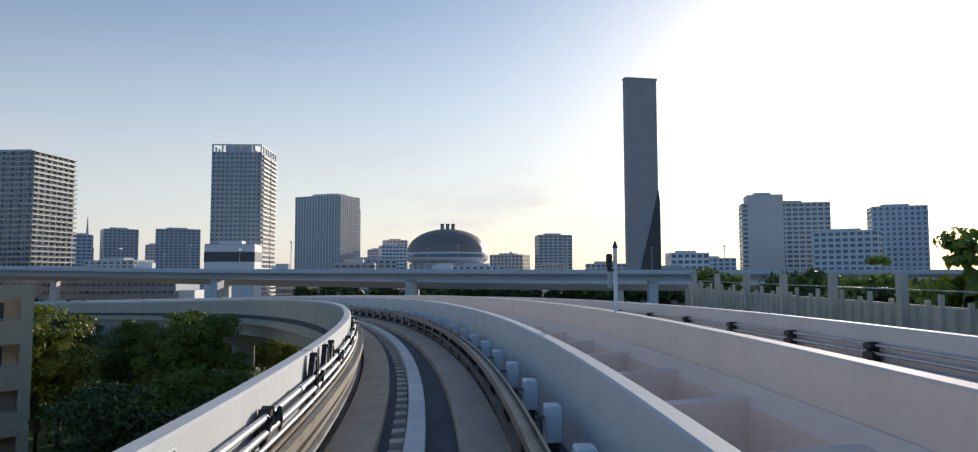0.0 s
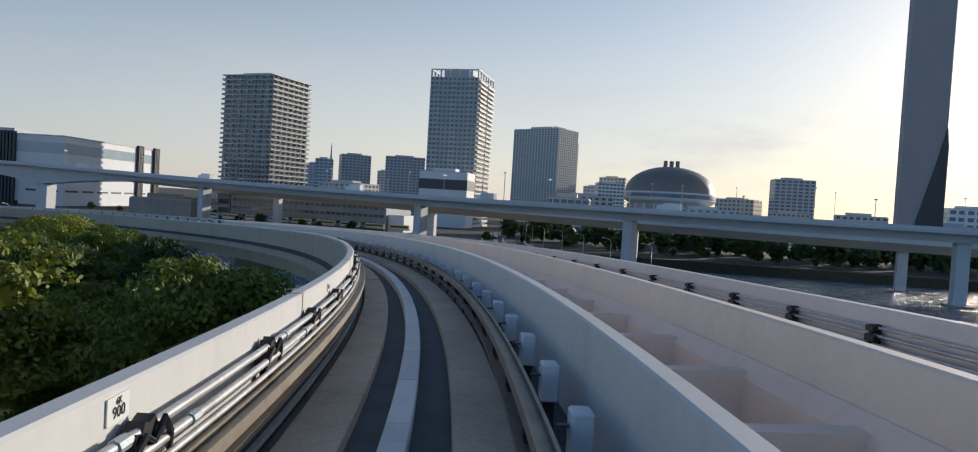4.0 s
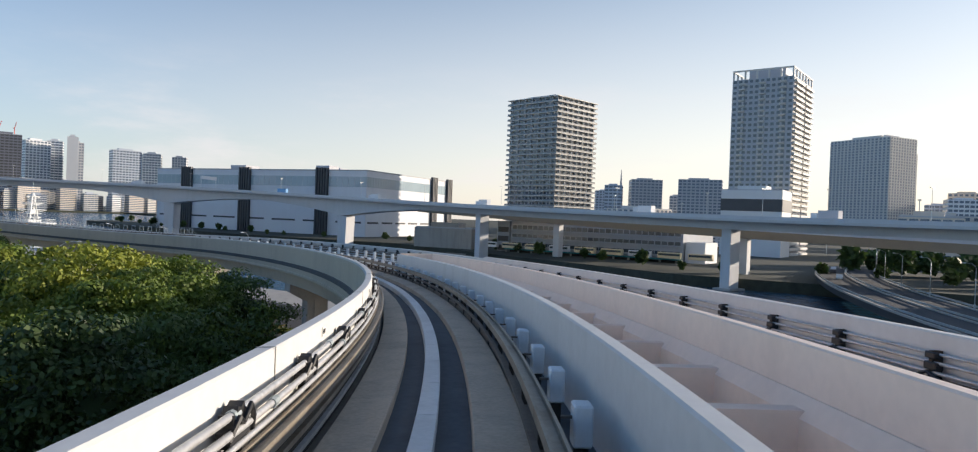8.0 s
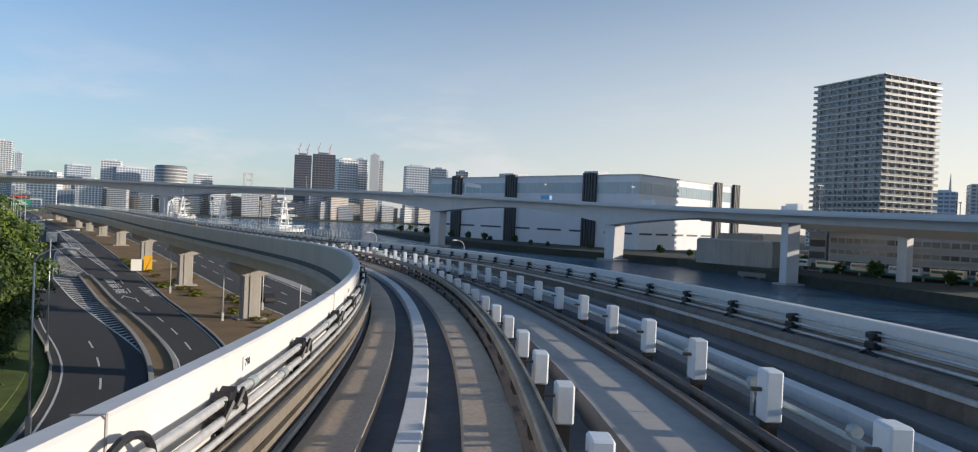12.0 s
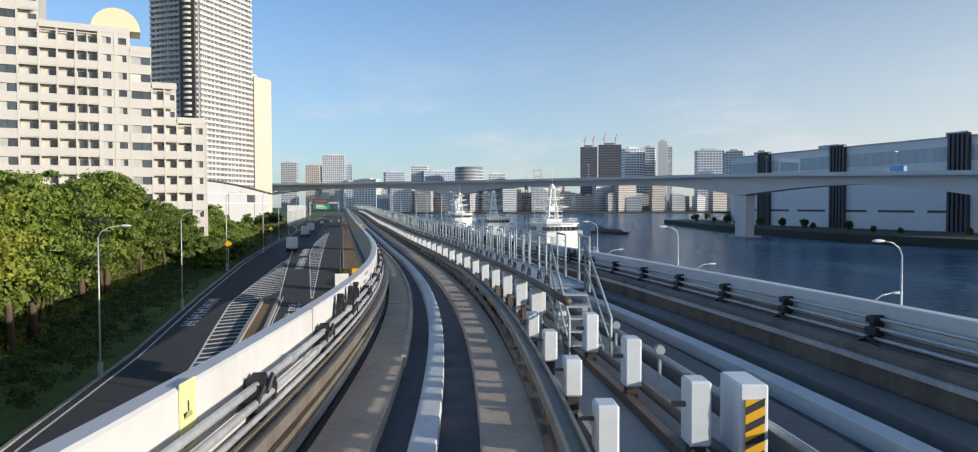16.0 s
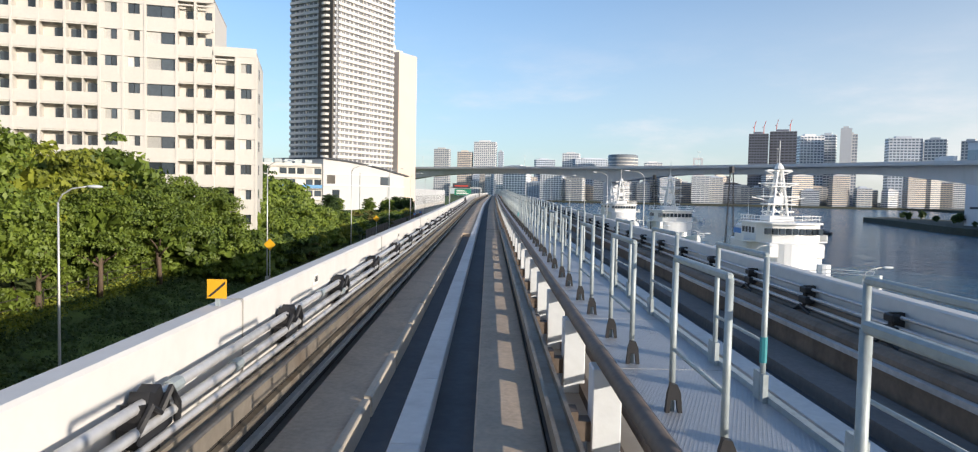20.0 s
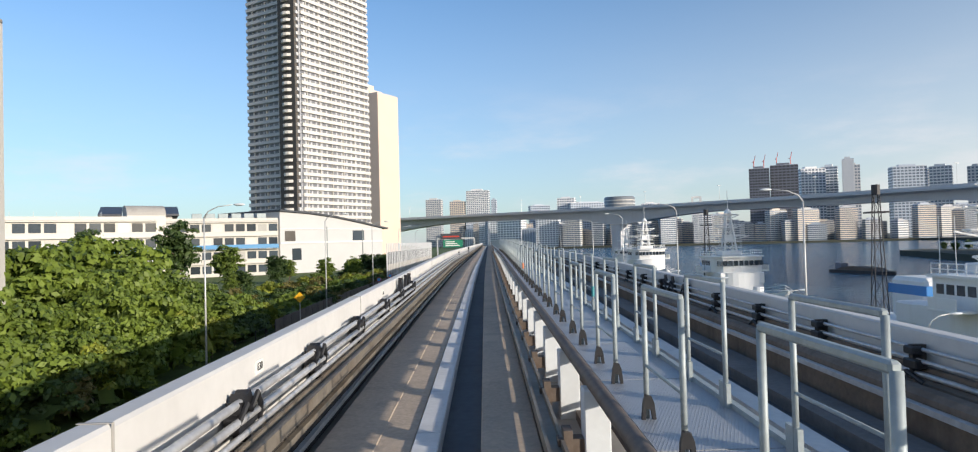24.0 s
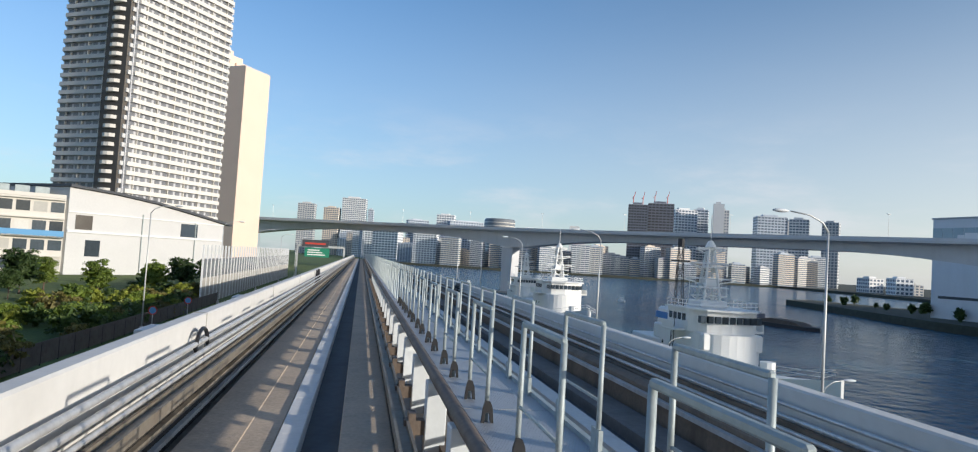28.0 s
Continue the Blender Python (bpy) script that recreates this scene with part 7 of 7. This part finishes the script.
        part("mast_brace", tube([(-4 + k * 0.2, -h, z), (-1.6 - k * 0.2, h, z + 1.2)], 0.11, None, 5), SHIPW, t)
        part("mast_brace", tube([(-4 + k * 0.2, h, z), (-1.6 - k * 0.2, -h, z + 1.2)], 0.11, None, 5), SHIPW, t)
    for z, h in ((14.6, 4.2), (16.8, 3.2), (18.8, 2.2)):
        part("yard", tube([(-2.8, -h, z + 0.9), (-2.8, 0, z), (-2.8, h, z + 0.9)], 0.1, None, 6), SHIPW, t)
    part("radar", box(-3.0, -2.6, -1.9, 1.9, 19.6, 19.9), SHIPW, t)
    part("platform", box(-4.4, -1.2, -2.2, 2.2, 14.3, 14.5), SHIPW, t)
    part("radar_house", box(-3.6, -2.0, -0.8, 0.8, 14.5, 15.7, None, 0.1), SHIPW, t)
    part("platform", box(-3.9, -1.7, -1.5, 1.5, 17.1, 17.3), SHIPW, t)
    part("mast_base", box(-5.0, -1.0, -2.0, 2.0, 11.6, 12.6, None, 0.15), SHIPW, t)
    part("aerial", tube([(-2.8, 0, 19.5), (-2.8, 0, 24.5)], 0.06, None, 5), SHIPW, t)
    for x, y in ((-6, 3.5), (-6, -3.5), (-9, 0)):
        part("aerial", tube([(x, y, 9), (x, y, 17)], 0.04, None, 5), SHIPW, t)
    # rails
    for z in (0.55, 1.05):
        part("deck_rail", tube([(length * 0.1, -beam * 0.95, 4.0 + z), (length * 0.3, -beam * 0.75, 5.0 + z), (length * 0.44, -0.4, 6.5 + z), (length * 0.3, beam * 0.75, 5.0 + z), (length * 0.1, beam * 0.95, 4.0 + z)], 0.04, None, 5), SHIPW, t)
        part("roof_rail", tube([(-5, -5, 11.6 + z), (1.6, -5, 11.6 + z), (4.3, 0, 11.6 + z), (1.6, 5, 11.6 + z), (-5, 5, 11.6 + z)], 0.05, None, 5), SHIPW, t)
    for k in range(9):
        a = -5 + 1.2 * k
        for y in (-5.0, 5.0):
            if a < 2:
                part("stanchion", tube([(a, y, 11.6), (a, y, 12.7)], 0.04, None, 5), SHIPW, t)
    part("deck_gun", tube([(length * 0.22, 0, 4.8), (length * 0.22, 0, 6.4)], 0.9, None, 10), SHIPW, t)
    part("life_raft", tube([(-9, 4.6, 7.2), (-7, 4.6, 7.2)], 0.5, None, 10), SHIPW, t)
    part("boat", tube([(-16, 5.2, 7.0), (-14, 5.2, 6.8), (-10, 5.2, 7.0)], 0.8, None, 8, 0.3), ORANGE, t)
    return t


def moored(x, y, turn=9.0):
    return Matrix.Translation((x, y, SEA)) @ Matrix.Rotation(radians(turn), 4, "Z")


ship(moored(-300, 159.5) @ Matrix.Scale(1.06, 4), 62, "large white patrol ship with a lattice mast, moored at the quay")
ship(moored(-381, 148.6, 8) @ Matrix.Scale(1.06, 4), 58, "white patrol ship with a blue stripe, moored behind another")
ship(moored(-467, 136.5, 9) @ Matrix.Scale(1.1, 4), 50, "smaller white patrol ship moored farther along")
ship(moored(-540, 133, 9), 40, "small white patrol boat moored far along the quay", False)

bg = thing("barge", Matrix.Translation((-528, 224, SEA)) @ Matrix.Rotation(radians(22), 4, "Z") @ Matrix.Diagonal((0.8, 0.9, 0.8, 1)), "dark cargo barge pushed over the water", "barge")
part("hull", prism([(-19, -4), (16, -4), (20, 0), (16, 4), (-19, 4)], -0.5, 1.6), INK, bg)
part("cargo", slab_side([(-15, 1.6), (13, 1.6), (9, 3.0), (-4, 3.6), (-12, 2.8)], -3, 3), RUST, bg)
part("cabin", box(-17, -13, -2, 2, 1.6, 4.8), TOWERD, bg)
part("mast", tube([(-15, 0, 4.8), (-15, 0, 8)], 0.08, None, 5), INK, bg)
for x, y in ((-640, 190), (-760, 110)):
    t = thing("small_boat", Matrix.Translation((x, y, SEA)), "small white motor boat on the canal", "boat")
    part("hull", prism([(-4, -1.3), (3, -1.3), (5, 0), (3, 1.3), (-4, 1.3)], -0.2, 1.0), SHIPW, t)
    part("cabin", box(-2, 1.5, -1, 1, 1.0, 2.4), SHIPW, t)


def lattice(x, y, label):
    t = thing("lattice_tower", Matrix.Translation((x, y, SEA)), label, "tower", "lattice towers")
    top, bot, h = 0.3, 0.95, 21.0
    for sx in (-1, 1):
        for sy in (-1, 1):
            part("leg", tube([(sx * bot, sy * bot, 0), (sx * top, sy * top, h)], 0.06, None, 5), INK, t)
    for k in range(9):
        a, b_ = k / 9, (k + 1) / 9
        wa, wb = bot + (top - bot) * a, bot + (top - bot) * b_
        for sx, sy, tx, ty in ((-1, -1, 1, -1), (1, -1, 1, 1), (1, 1, -1, 1), (-1, 1, -1, -1)):
            part("brace", tube([(sx * wa, sy * wa, h * a), (tx * wb, ty * wb, h * b_)], 0.035, None, 4), INK, t)
    part("lamp", tube([(0, 0, h), (0, 0, h + 1.2)], 0.5, None, 8), INK, t)
    part("platform", box(-1.1, 1.1, -1.1, 1.1, h - 2.2, h - 2.0), INK, t)
    return t


for s in (391, 456):
    p = at(s, 46.5)
    lattice(p.x, p.y, "black steel lattice beacon tower at the quay")
pt = thing("pontoon", Matrix.Translation((at(392, 47).x, at(392, 47).y, SEA)) @ Matrix.Rotation(radians(9), 4, "Z"), "white work pontoon with railings and a blue container", "pontoon")
part("hull", box(-14, 14, -4, 4, -0.5, 1.5), SHIPW, pt)
part("container", box(4, 10, -1.5, 1.5, 1.5, 4.2), SHIPB, pt)
part("crate", box(-8, -4, -1.5, 1.5, 1.5, 3.6), CREAM, pt)
for k in range(14):
    part("rail_post", tube([(-13 + 2 * k, -3.8, 1.5), (-13 + 2 * k, -3.8, 2.6)], 0.05, None, 5), WHITE, pt)
part("rail", tube([(-13, -3.8, 2.6), (13, -3.8, 2.6)], 0.05, None, 5), WHITE, pt)
# ---- trees ----
def crown_mesh(seed, rx, ry, rz, clumps, leaves, leaf, mat, name="crown"):
    """A crown of many leaf clumps with gaps between them."""
    r = np.random.RandomState(seed)
    pts = []
    # twigs and shaded leaves inside the crown
    m = clumps * 5
    pos = r.normal(size=(m, 3))
    pos *= (r.uniform(0.2, 0.66, (m, 1)) / np.linalg.norm(pos, axis=1)[:, None]) * np.array((rx, ry, rz))
    a, b = r.normal(size=(m, 3)) * leaf * 2.2, r.normal(size=(m, 3)) * leaf * 1.6
    pts.append(np.stack([pos - a, pos - b, pos + a, pos + b], 1).reshape(-1, 3))
    for _ in range(clumps):
        d = r.normal(size=3)
        d /= np.linalg.norm(d)
        d[2] = d[2] if d[2] > -0.75 else -d[2]
        c = d * np.array((rx, ry, rz)) * r.uniform(0.45, 0.92)
        cr = r.uniform(0.1, 0.25) * (rx + rz) / 2
        n = r.normal(size=(leaves, 3))
        n /= np.linalg.norm(n, axis=1)[:, None]
        n[:, 2] = np.where(n[:, 2] < -0.3, -n[:, 2], n[:, 2])
        pos = c + n * cr * r.uniform(0.5, 1.12, (leaves, 1)) * np.array((1.2, 1.2, 0.7))
        a = np.cross(n + r.normal(size=(leaves, 3)) * 0.55, r.normal(size=(leaves, 3)))
        a /= np.linalg.norm(a, axis=1)[:, None] + 1e-6
        b = np.cross(n + r.normal(size=(leaves, 3)) * 0.4, a)
        b /= np.linalg.norm(b, axis=1)[:, None] + 1e-6
        k = leaf * r.uniform(0.6, 1.3, (leaves, 1))
        pts.append(np.stack([pos - a * k, pos - b * k * 0.6, pos + a * k, pos + b * k * 0.6], 1).reshape(-1, 3))
    v = np.concatenate(pts)
    f = np.arange(len(v)).reshape(-1, 4)
    me = bpy.data.meshes.new(name)
    me.from_pydata(v.tolist(), [], f.tolist())
    me.materials.append(mat)
    return me


def trunk_mesh(seed, h, r0):
    r = random.Random(seed)
    bm = tube([(0, 0, -0.2), (r.uniform(-0.1, 0.1), r.uniform(-0.1, 0.1), h * 0.4), (r.uniform(-0.3, 0.3), r.uniform(-0.3, 0.3), h)], r0, None, 8, r0 * 0.35)
    for k in range(6):
        a = r.uniform(0, 6.28)
        z = h * r.uniform(0.4, 0.8)
        L = h * r.uniform(0.3, 0.5)
        tube([(0, 0, z), (math.cos(a) * L * 0.5, math.sin(a) * L * 0.5, z + L * 0.35), (math.cos(a) * L, math.sin(a) * L, z + L * 0.6)], r0 * 0.42, bm, 6, r0 * 0.1)
    return bm


KINDS = []
for i, (rx, rz, h, mat) in enumerate(((3.5, 3.3, 4.6, LEAF), (3.1, 3.6, 4.4, LEAF), (3.9, 3.3, 4.4, LEAFD), (2.7, 3.9, 4.4, LEAFD), (3.3, 3.1, 4.6, LEAFY))):
    KINDS.append((crown_mesh(50 + i, rx, rx * 0.95, rz, 92, 130, 0.112, mat), crown_mesh(60 + i, rx, rx * 0.95, rz, 60, 75, 0.175, mat), crown_mesh(80 + i, rx, rx * 0.95, rz, 96, 230, 0.078, mat), mesh_of(trunk_mesh(70 + i, h, 0.24), "trunk", BARK, True), h))
WORDS = ("broad light green tree with a lumpy crown", "round green tree with a dense crown", "dark green evergreen tree with a wide crown", "tall dark green tree", "yellowish green tree with sunlight in its leaf tone")


def tree(x, y, z, scale, kind, turn, back=False):
    near, plain, fine, trunk, h = KINDS[kind]
    crown = fine if back is None else plain if back else near
    t = thing("tree", Matrix.Translation((x, y, z)) @ Matrix.Rotation(turn, 4, "Z") @ Matrix.Scale(scale, 4), WORDS[kind], "tree", "trees beside the guideway")
    shared("trunk", trunk, t)
    shared("crown", crown, t, Matrix.Translation((0, 0, h)))
    return t


FAR_TREES = []


def far_tree(x, y, z, scale, kind, turn):
    FAR_TREES.append((x, y, z, scale))


rng = random.Random(8)
# the grove inside the bend
for s in range(2, 158, 9):
    for u in (-11, -20.5, -31, -42, -55):
        uu = u + rng.uniform(-2.2, 2.2)
        p = at(s + rng.uniform(-2.5, 2.5), uu)
        if (p.x + 44) ** 2 + (p.y - 42) ** 2 < 420:
            continue
        eye = float(np.interp(s, GRID, _r))
        h = min(12.4, eye - 1.2 + 0.012 * abs(uu)) * rng.choice((0.42, 0.6, 0.82, 0.96, 1.08))
        # darker crowns near the track stand for the guideway's shade
        kind = rng.choice((2, 0, 1, 1, 3)) if u > -15 else rng.choice((4, 1, 0, 4, 1, 4 if s < 90 else 0))
        if u > -15:
            h *= 0.78 if s < 70 else 0.92
        if rng.random() < 0.1 or (u > -15 and s < 36) or (u > -25 and s < 14):
            continue
        tree(p.x, p.y, -4.3, (h + 4.3) / 8.4, kind, rng.uniform(0, 6.28), None if u > -20 else u < -28)
# a thicker stand where the grove meets the road
for i in range(26):
    ss = 118 + 1.5 * i
    uu = -10.0 - rng.uniform(0, 15) - 0.28 * max(0, ss - 135)
    p = at(ss, uu)
    tree(p.x, p.y, -4.3, (float(np.interp(ss, GRID, _r)) + 1.6) * rng.uniform(0.72, 1.12) / 8.4, rng.choice((3, 2, 1, 2, 1)), rng.uniform(0, 6.28), None)
for ss, uu, kd, k in ((150.6, -10.8, 2, 0.98), (147.0, -9.6, 3, 0.78), (153.6, -14.2, 1, 1.02), (155.5, -18.6, 4, 1.06), (146.0, -19.0, 4, 1.12), (141.0, -14.0, 1, 1.0)):
    p = at(ss, uu)
    tree(p.x, p.y, -4.3, (float(np.interp(ss, GRID, _r)) + 3.2) * k / 8.4, kd, rng.uniform(0, 6.28), None)
for i in range(12):
    ss = 200 + 3.7 * i
    p = at(ss, -27.3 - rng.uniform(0, 1.6))
    tree(p.x, p.y, -4.3, (rng.uniform(8.2, 10.4) + 4.3) / 8.4, rng.choice((1, 2, 0, 2, 4)), rng.uniform(0, 6.28))
for i in range(16):
    ss = 156 + 2.9 * i
    p = at(ss, -26.5 - rng.uniform(0, 5))
    tree(p.x, p.y, -4.3, (float(np.interp(ss, GRID, _r)) + 4.3) * rng.uniform(0.72, 0.98) / 8.4, rng.choice((1, 2, 0, 4, 2)), rng.uniform(0, 6.28))
UNDER = []
# tall belt along the road
for s in range(172, 352, 6):
    for u in (-33.5, -40, -47):
        p = at(s + rng.uniform(-2, 2), u + rng.uniform(-1.8, 1.8))
        top = rng.uniform(11.2, 15.2)
        if s < 215:
            top *= 0.85
        if (s > 300 and u == -33.5) or s > 330:
            top *= 0.78
        z = lie(s) + 1.5
        tree(p.x, p.y, z, (top - z) / 8.4, rng.choice((0, 0, 1, 4, 1, 2)), rng.uniform(0, 6.28), u < -36)
# low undergrowth at the foot of the belt
for s in range(178, 345, 3):
    p = at(s + rng.uniform(-1, 1), -36.6 + rng.uniform(-1.5, 0.8))
    p.z = lie(s) + 1.5
    UNDER.append((p, rng.uniform(0.5, 1.3)))
# scrub on the bank between the road and the trees
scr = np.random.RandomState(31)
scrub = {0: [], 1: []}
for i in range(3000):
    s, u = scr.uniform(174, 350), -25.0 - 12.5 * scr.uniform(0, 1) ** 0.8
    if s < 214 and u > -28.5:
        continue
    p = at(s, u)
    c = np.array((p.x, p.y, lie(s) + float(np.interp(u, (-44, -36, -26, -23.6), (2.2, 1.5, 0.1, -0.02)))))
    k = scr.uniform(0.3, 0.75) * (1.25 if u < -31 else 1.0)
    n = scr.normal(size=(42, 3))
    n /= np.linalg.norm(n, axis=1)[:, None]
    n[:, 2] = np.abs(n[:, 2])
    pos = c + n * k * scr.uniform(0.5, 1.1, (42, 1)) * np.array((1.5, 1.5, 0.9))
    a = np.cross(n, scr.normal(size=(42, 3)))
    a *= scr.uniform(0.06, 0.15, (42, 1)) / (np.linalg.norm(a, axis=1)[:, None] + 1e-6)
    b = np.cross(n + scr.normal(size=(42, 3)) * 0.4, a) * 0.6
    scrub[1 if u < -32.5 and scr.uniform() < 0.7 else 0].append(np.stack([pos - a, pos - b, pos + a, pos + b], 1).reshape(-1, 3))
# shade low on the bank and sun above it, put into two leaf tones
for k, mat, words in ((0, LEAFD, "low scrub on the bank by the road, shade in its dark leaf tone"), (1, LEAFY, "grass and weeds in a sunlit leaf tone at the foot of the trees")):
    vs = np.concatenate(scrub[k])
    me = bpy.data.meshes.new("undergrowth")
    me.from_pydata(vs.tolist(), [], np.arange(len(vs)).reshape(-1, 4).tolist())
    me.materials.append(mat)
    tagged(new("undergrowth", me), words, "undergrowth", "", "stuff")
# single trees and bushes by the school
for s, u, h, kd in ((442, -47, 5.5, 2), (486, -34, 6.5, 1), (500, -33, 7.5, 2), (518, -32, 7.0, 2), (540, -34, 6.5, 1)):
    p = at(s, u)
    tree(p.x, p.y, 0.0, h / 8.4, kd, rng.uniform(0, 6.28), True)
bush_me = [crown_mesh(90 + i, 1.9, 1.8, 1.3, 26, 80, 0.11, m, "foliage") for i, m in enumerate((LEAF, LEAFD, LEAFY, LEAFB))]
vine_me = crown_mesh(97, 1.75, 1.7, 1.45, 40, 130, 0.085, LEAF, "foliage")
stem_me = mesh_of(tube([(0, 0, -0.2), (0.05, 0, 0.9)], 0.06, None, 5), "stem", BARK)
for i in range(120):
    s = 338 + i * 1.3 + rng.uniform(-1, 1)
    u = rng.choice((-24.6, -27, -30, -33.5, -37)) + rng.uniform(-1, 1)
    p = at(s, u)
    sc = rng.uniform(0.7, 1.5) * (1.3 if s < 400 else 1.1)
    t = thing("bush", Matrix.Translation((p.x, p.y, 0.0)) @ Matrix.Rotation(rng.uniform(0, 6.28), 4, "Z") @ Matrix.Scale(sc, 4), "dense rounded bush by the fence", "bush", "bushes by the fence")
    shared("foliage", bush_me[rng.choice((0, 1, 1, 2, 3, 3))], t, Matrix.Translation((0, 0, 1.0)))
    shared("stem", stem_me, t)
for p, sc in UNDER:
    t = thing("bush", Matrix.Translation((p.x, p.y, p.z)) @ Matrix.Rotation(rng.uniform(0, 6.28), 4, "Z") @ Matrix.Scale(sc, 4), "leafy green undergrowth bush below the trees", "bush", "undergrowth bushes")
    shared("foliage", bush_me[rng.choice((0, 0, 1))], t, Matrix.Translation((0, 0, 0.9)))
    shared("stem", stem_me, t)
# thicket of vine-covered bushes
for s in range(332, 388, 4):
    for u, k in ((-26.8, 2.5), (-32.0, 3.2), (-38.5, 4.2)):
        p = at(s + rng.uniform(-1.5, 1.5), u + rng.uniform(-1.0, 1.0))
        sc = k * rng.uniform(0.8, 1.12) * (0.8 if s > 378 else 1.0)
        t = thing("bush", Matrix.Translation((p.x, p.y, lie(s))) @ Matrix.Rotation(rng.uniform(0, 6.28), 4, "Z") @ Matrix.Scale(sc, 4), "tall bush overgrown with green vines", "bush", "overgrown bushes")
        shared("foliage", vine_me, t, Matrix.Translation((0, 0, 1.05)))
        shared("stem", stem_me, t)
# trees in front of the school
for s, u, h, kd in ((440, -76, 14.0, 3), (462, -68.7, 16.2, 3), (465.5, -59, 11.0, 1), (452, -84, 9.0, 2), (480, -52, 8.0, 2), (472, -38, 7.0, 1), (492, -36, 6.6, 0)):
    p = at(s, u)
    tree(p.x, p.y, 0.0, h / 8.4, kd, rng.uniform(0, 6.28), True)
for i in range(6):
    p = at(408 + 15.0 * i + rng.uniform(-2, 2), rng.uniform(-58, -46))
    tree(p.x, p.y, 0.0, rng.uniform(4.5, 6.5) / 8.4, rng.choice((1, 0, 1, 4, 2)), rng.uniform(0, 6.28))
# dark belt beyond the canal
for i in range(44):
    far_tree(-66 + 7.6 * i + rng.uniform(-4, 4), 352 + rng.uniform(-6, 22), -4.0, rng.uniform(8.5, 13) / 8.4, rng.choice((2, 3, 2)), rng.uniform(0, 6.28))
# weeds on the median
for i in range(46):
    p = at(170 + i * 3.4, rng.uniform(-3.6, 4.6))
    t = thing("shrub", Matrix.Translation((p.x, p.y, 0.1 + lie(170 + i * 3.4))) @ Matrix.Diagonal((rng.uniform(0.35, 0.7), rng.uniform(0.5, 1.1), rng.uniform(0.2, 0.4), 1)), "dry brown shrub on the median strip", "shrub", "median shrubs")
    shared("foliage", bush_me[3 if i % 3 else 2], t, Matrix.Translation((0, 0, 0.9)))
    shared("stem", stem_me, t)
# behind the louvred wall, on the far bank, along the road bridge
for x, y, z, h, kd in ((41, 133, 0, 17.5, 1), (44, 118, 2, 13, 2), (46, 106, 3, 13, 3), (42, 96, 3, 14, 2), (46, 86, 4, 14, 0), (44, 76, 4, 12, 2), (46, 66, 4, 17, 1), (50, 58, 4, 19, 3), (46, 48, 4, 18, 0), (44, 38, 5, 15, 2)):
    tree(x, y, -4.3, (h + z + 3.2) / 8.4, kd, rng.uniform(0, 6.28), True)
for i in range(44):
    x = -740 + i * 19.8 + rng.uniform(-5, 5)
    y = float(np.interp(x, (-740, -560, -440, -330, -240, -140, -60, 120), (335, 312, 318, 358, 336, 313, 330, 356))) + rng.uniform(0, 14)
    far_tree(x, y, -4.0, rng.uniform(3.5, 7.5) / 8.4, rng.choice((2, 3, 2, 1)), rng.uniform(0, 6.28))
for i in range(66):
    far_tree(-105 + i * 3.3 + rng.uniform(-4, 4), 372 + rng.uniform(0, 40), -4.0, rng.uniform(8, 13) / 8.4, rng.choice((2, 3, 1)), rng.uniform(0, 6.28))
for i in range(22):
    p = at(30 + i * 5.0, rng.uniform(11.5, 14.0))
    tree(p.x, p.y, -4.3, rng.uniform(8.3, 10.5) / 8.4, rng.choice((1, 2, 4)), rng.uniform(0, 6.28))

# the far trees across the canal as one belt
lite = [crown_mesh(210 + i, 3.5, 3.4, 3.7, 18, 80, 0.5, LEAFD, "crown") for i in range(3)]
lite_v = [np.array([v.co[:] for v in m.vertices]) for m in lite]
vs = []
for i, (x, y, z, sc) in enumerate(FAR_TREES):
    a = i * 2.4
    rot = np.array(((math.cos(a), -math.sin(a), 0), (math.sin(a), math.cos(a), 0), (0, 0, 1)))
    vs.append((lite_v[i % 3] @ rot.T + np.array((0, 0, 4.2))) * sc + np.array((x, y, z)))
for m in lite:
    bpy.data.meshes.remove(m)
vs = np.concatenate(vs)
me = bpy.data.meshes.new("tree_belt")
me.from_pydata(vs.tolist(), [], np.arange(len(vs)).reshape(-1, 4).tolist())
me.materials.append(LEAFD)
tagged(new("tree_belt", me), "dark green belt of trees across the canal", "trees", "", "stuff")
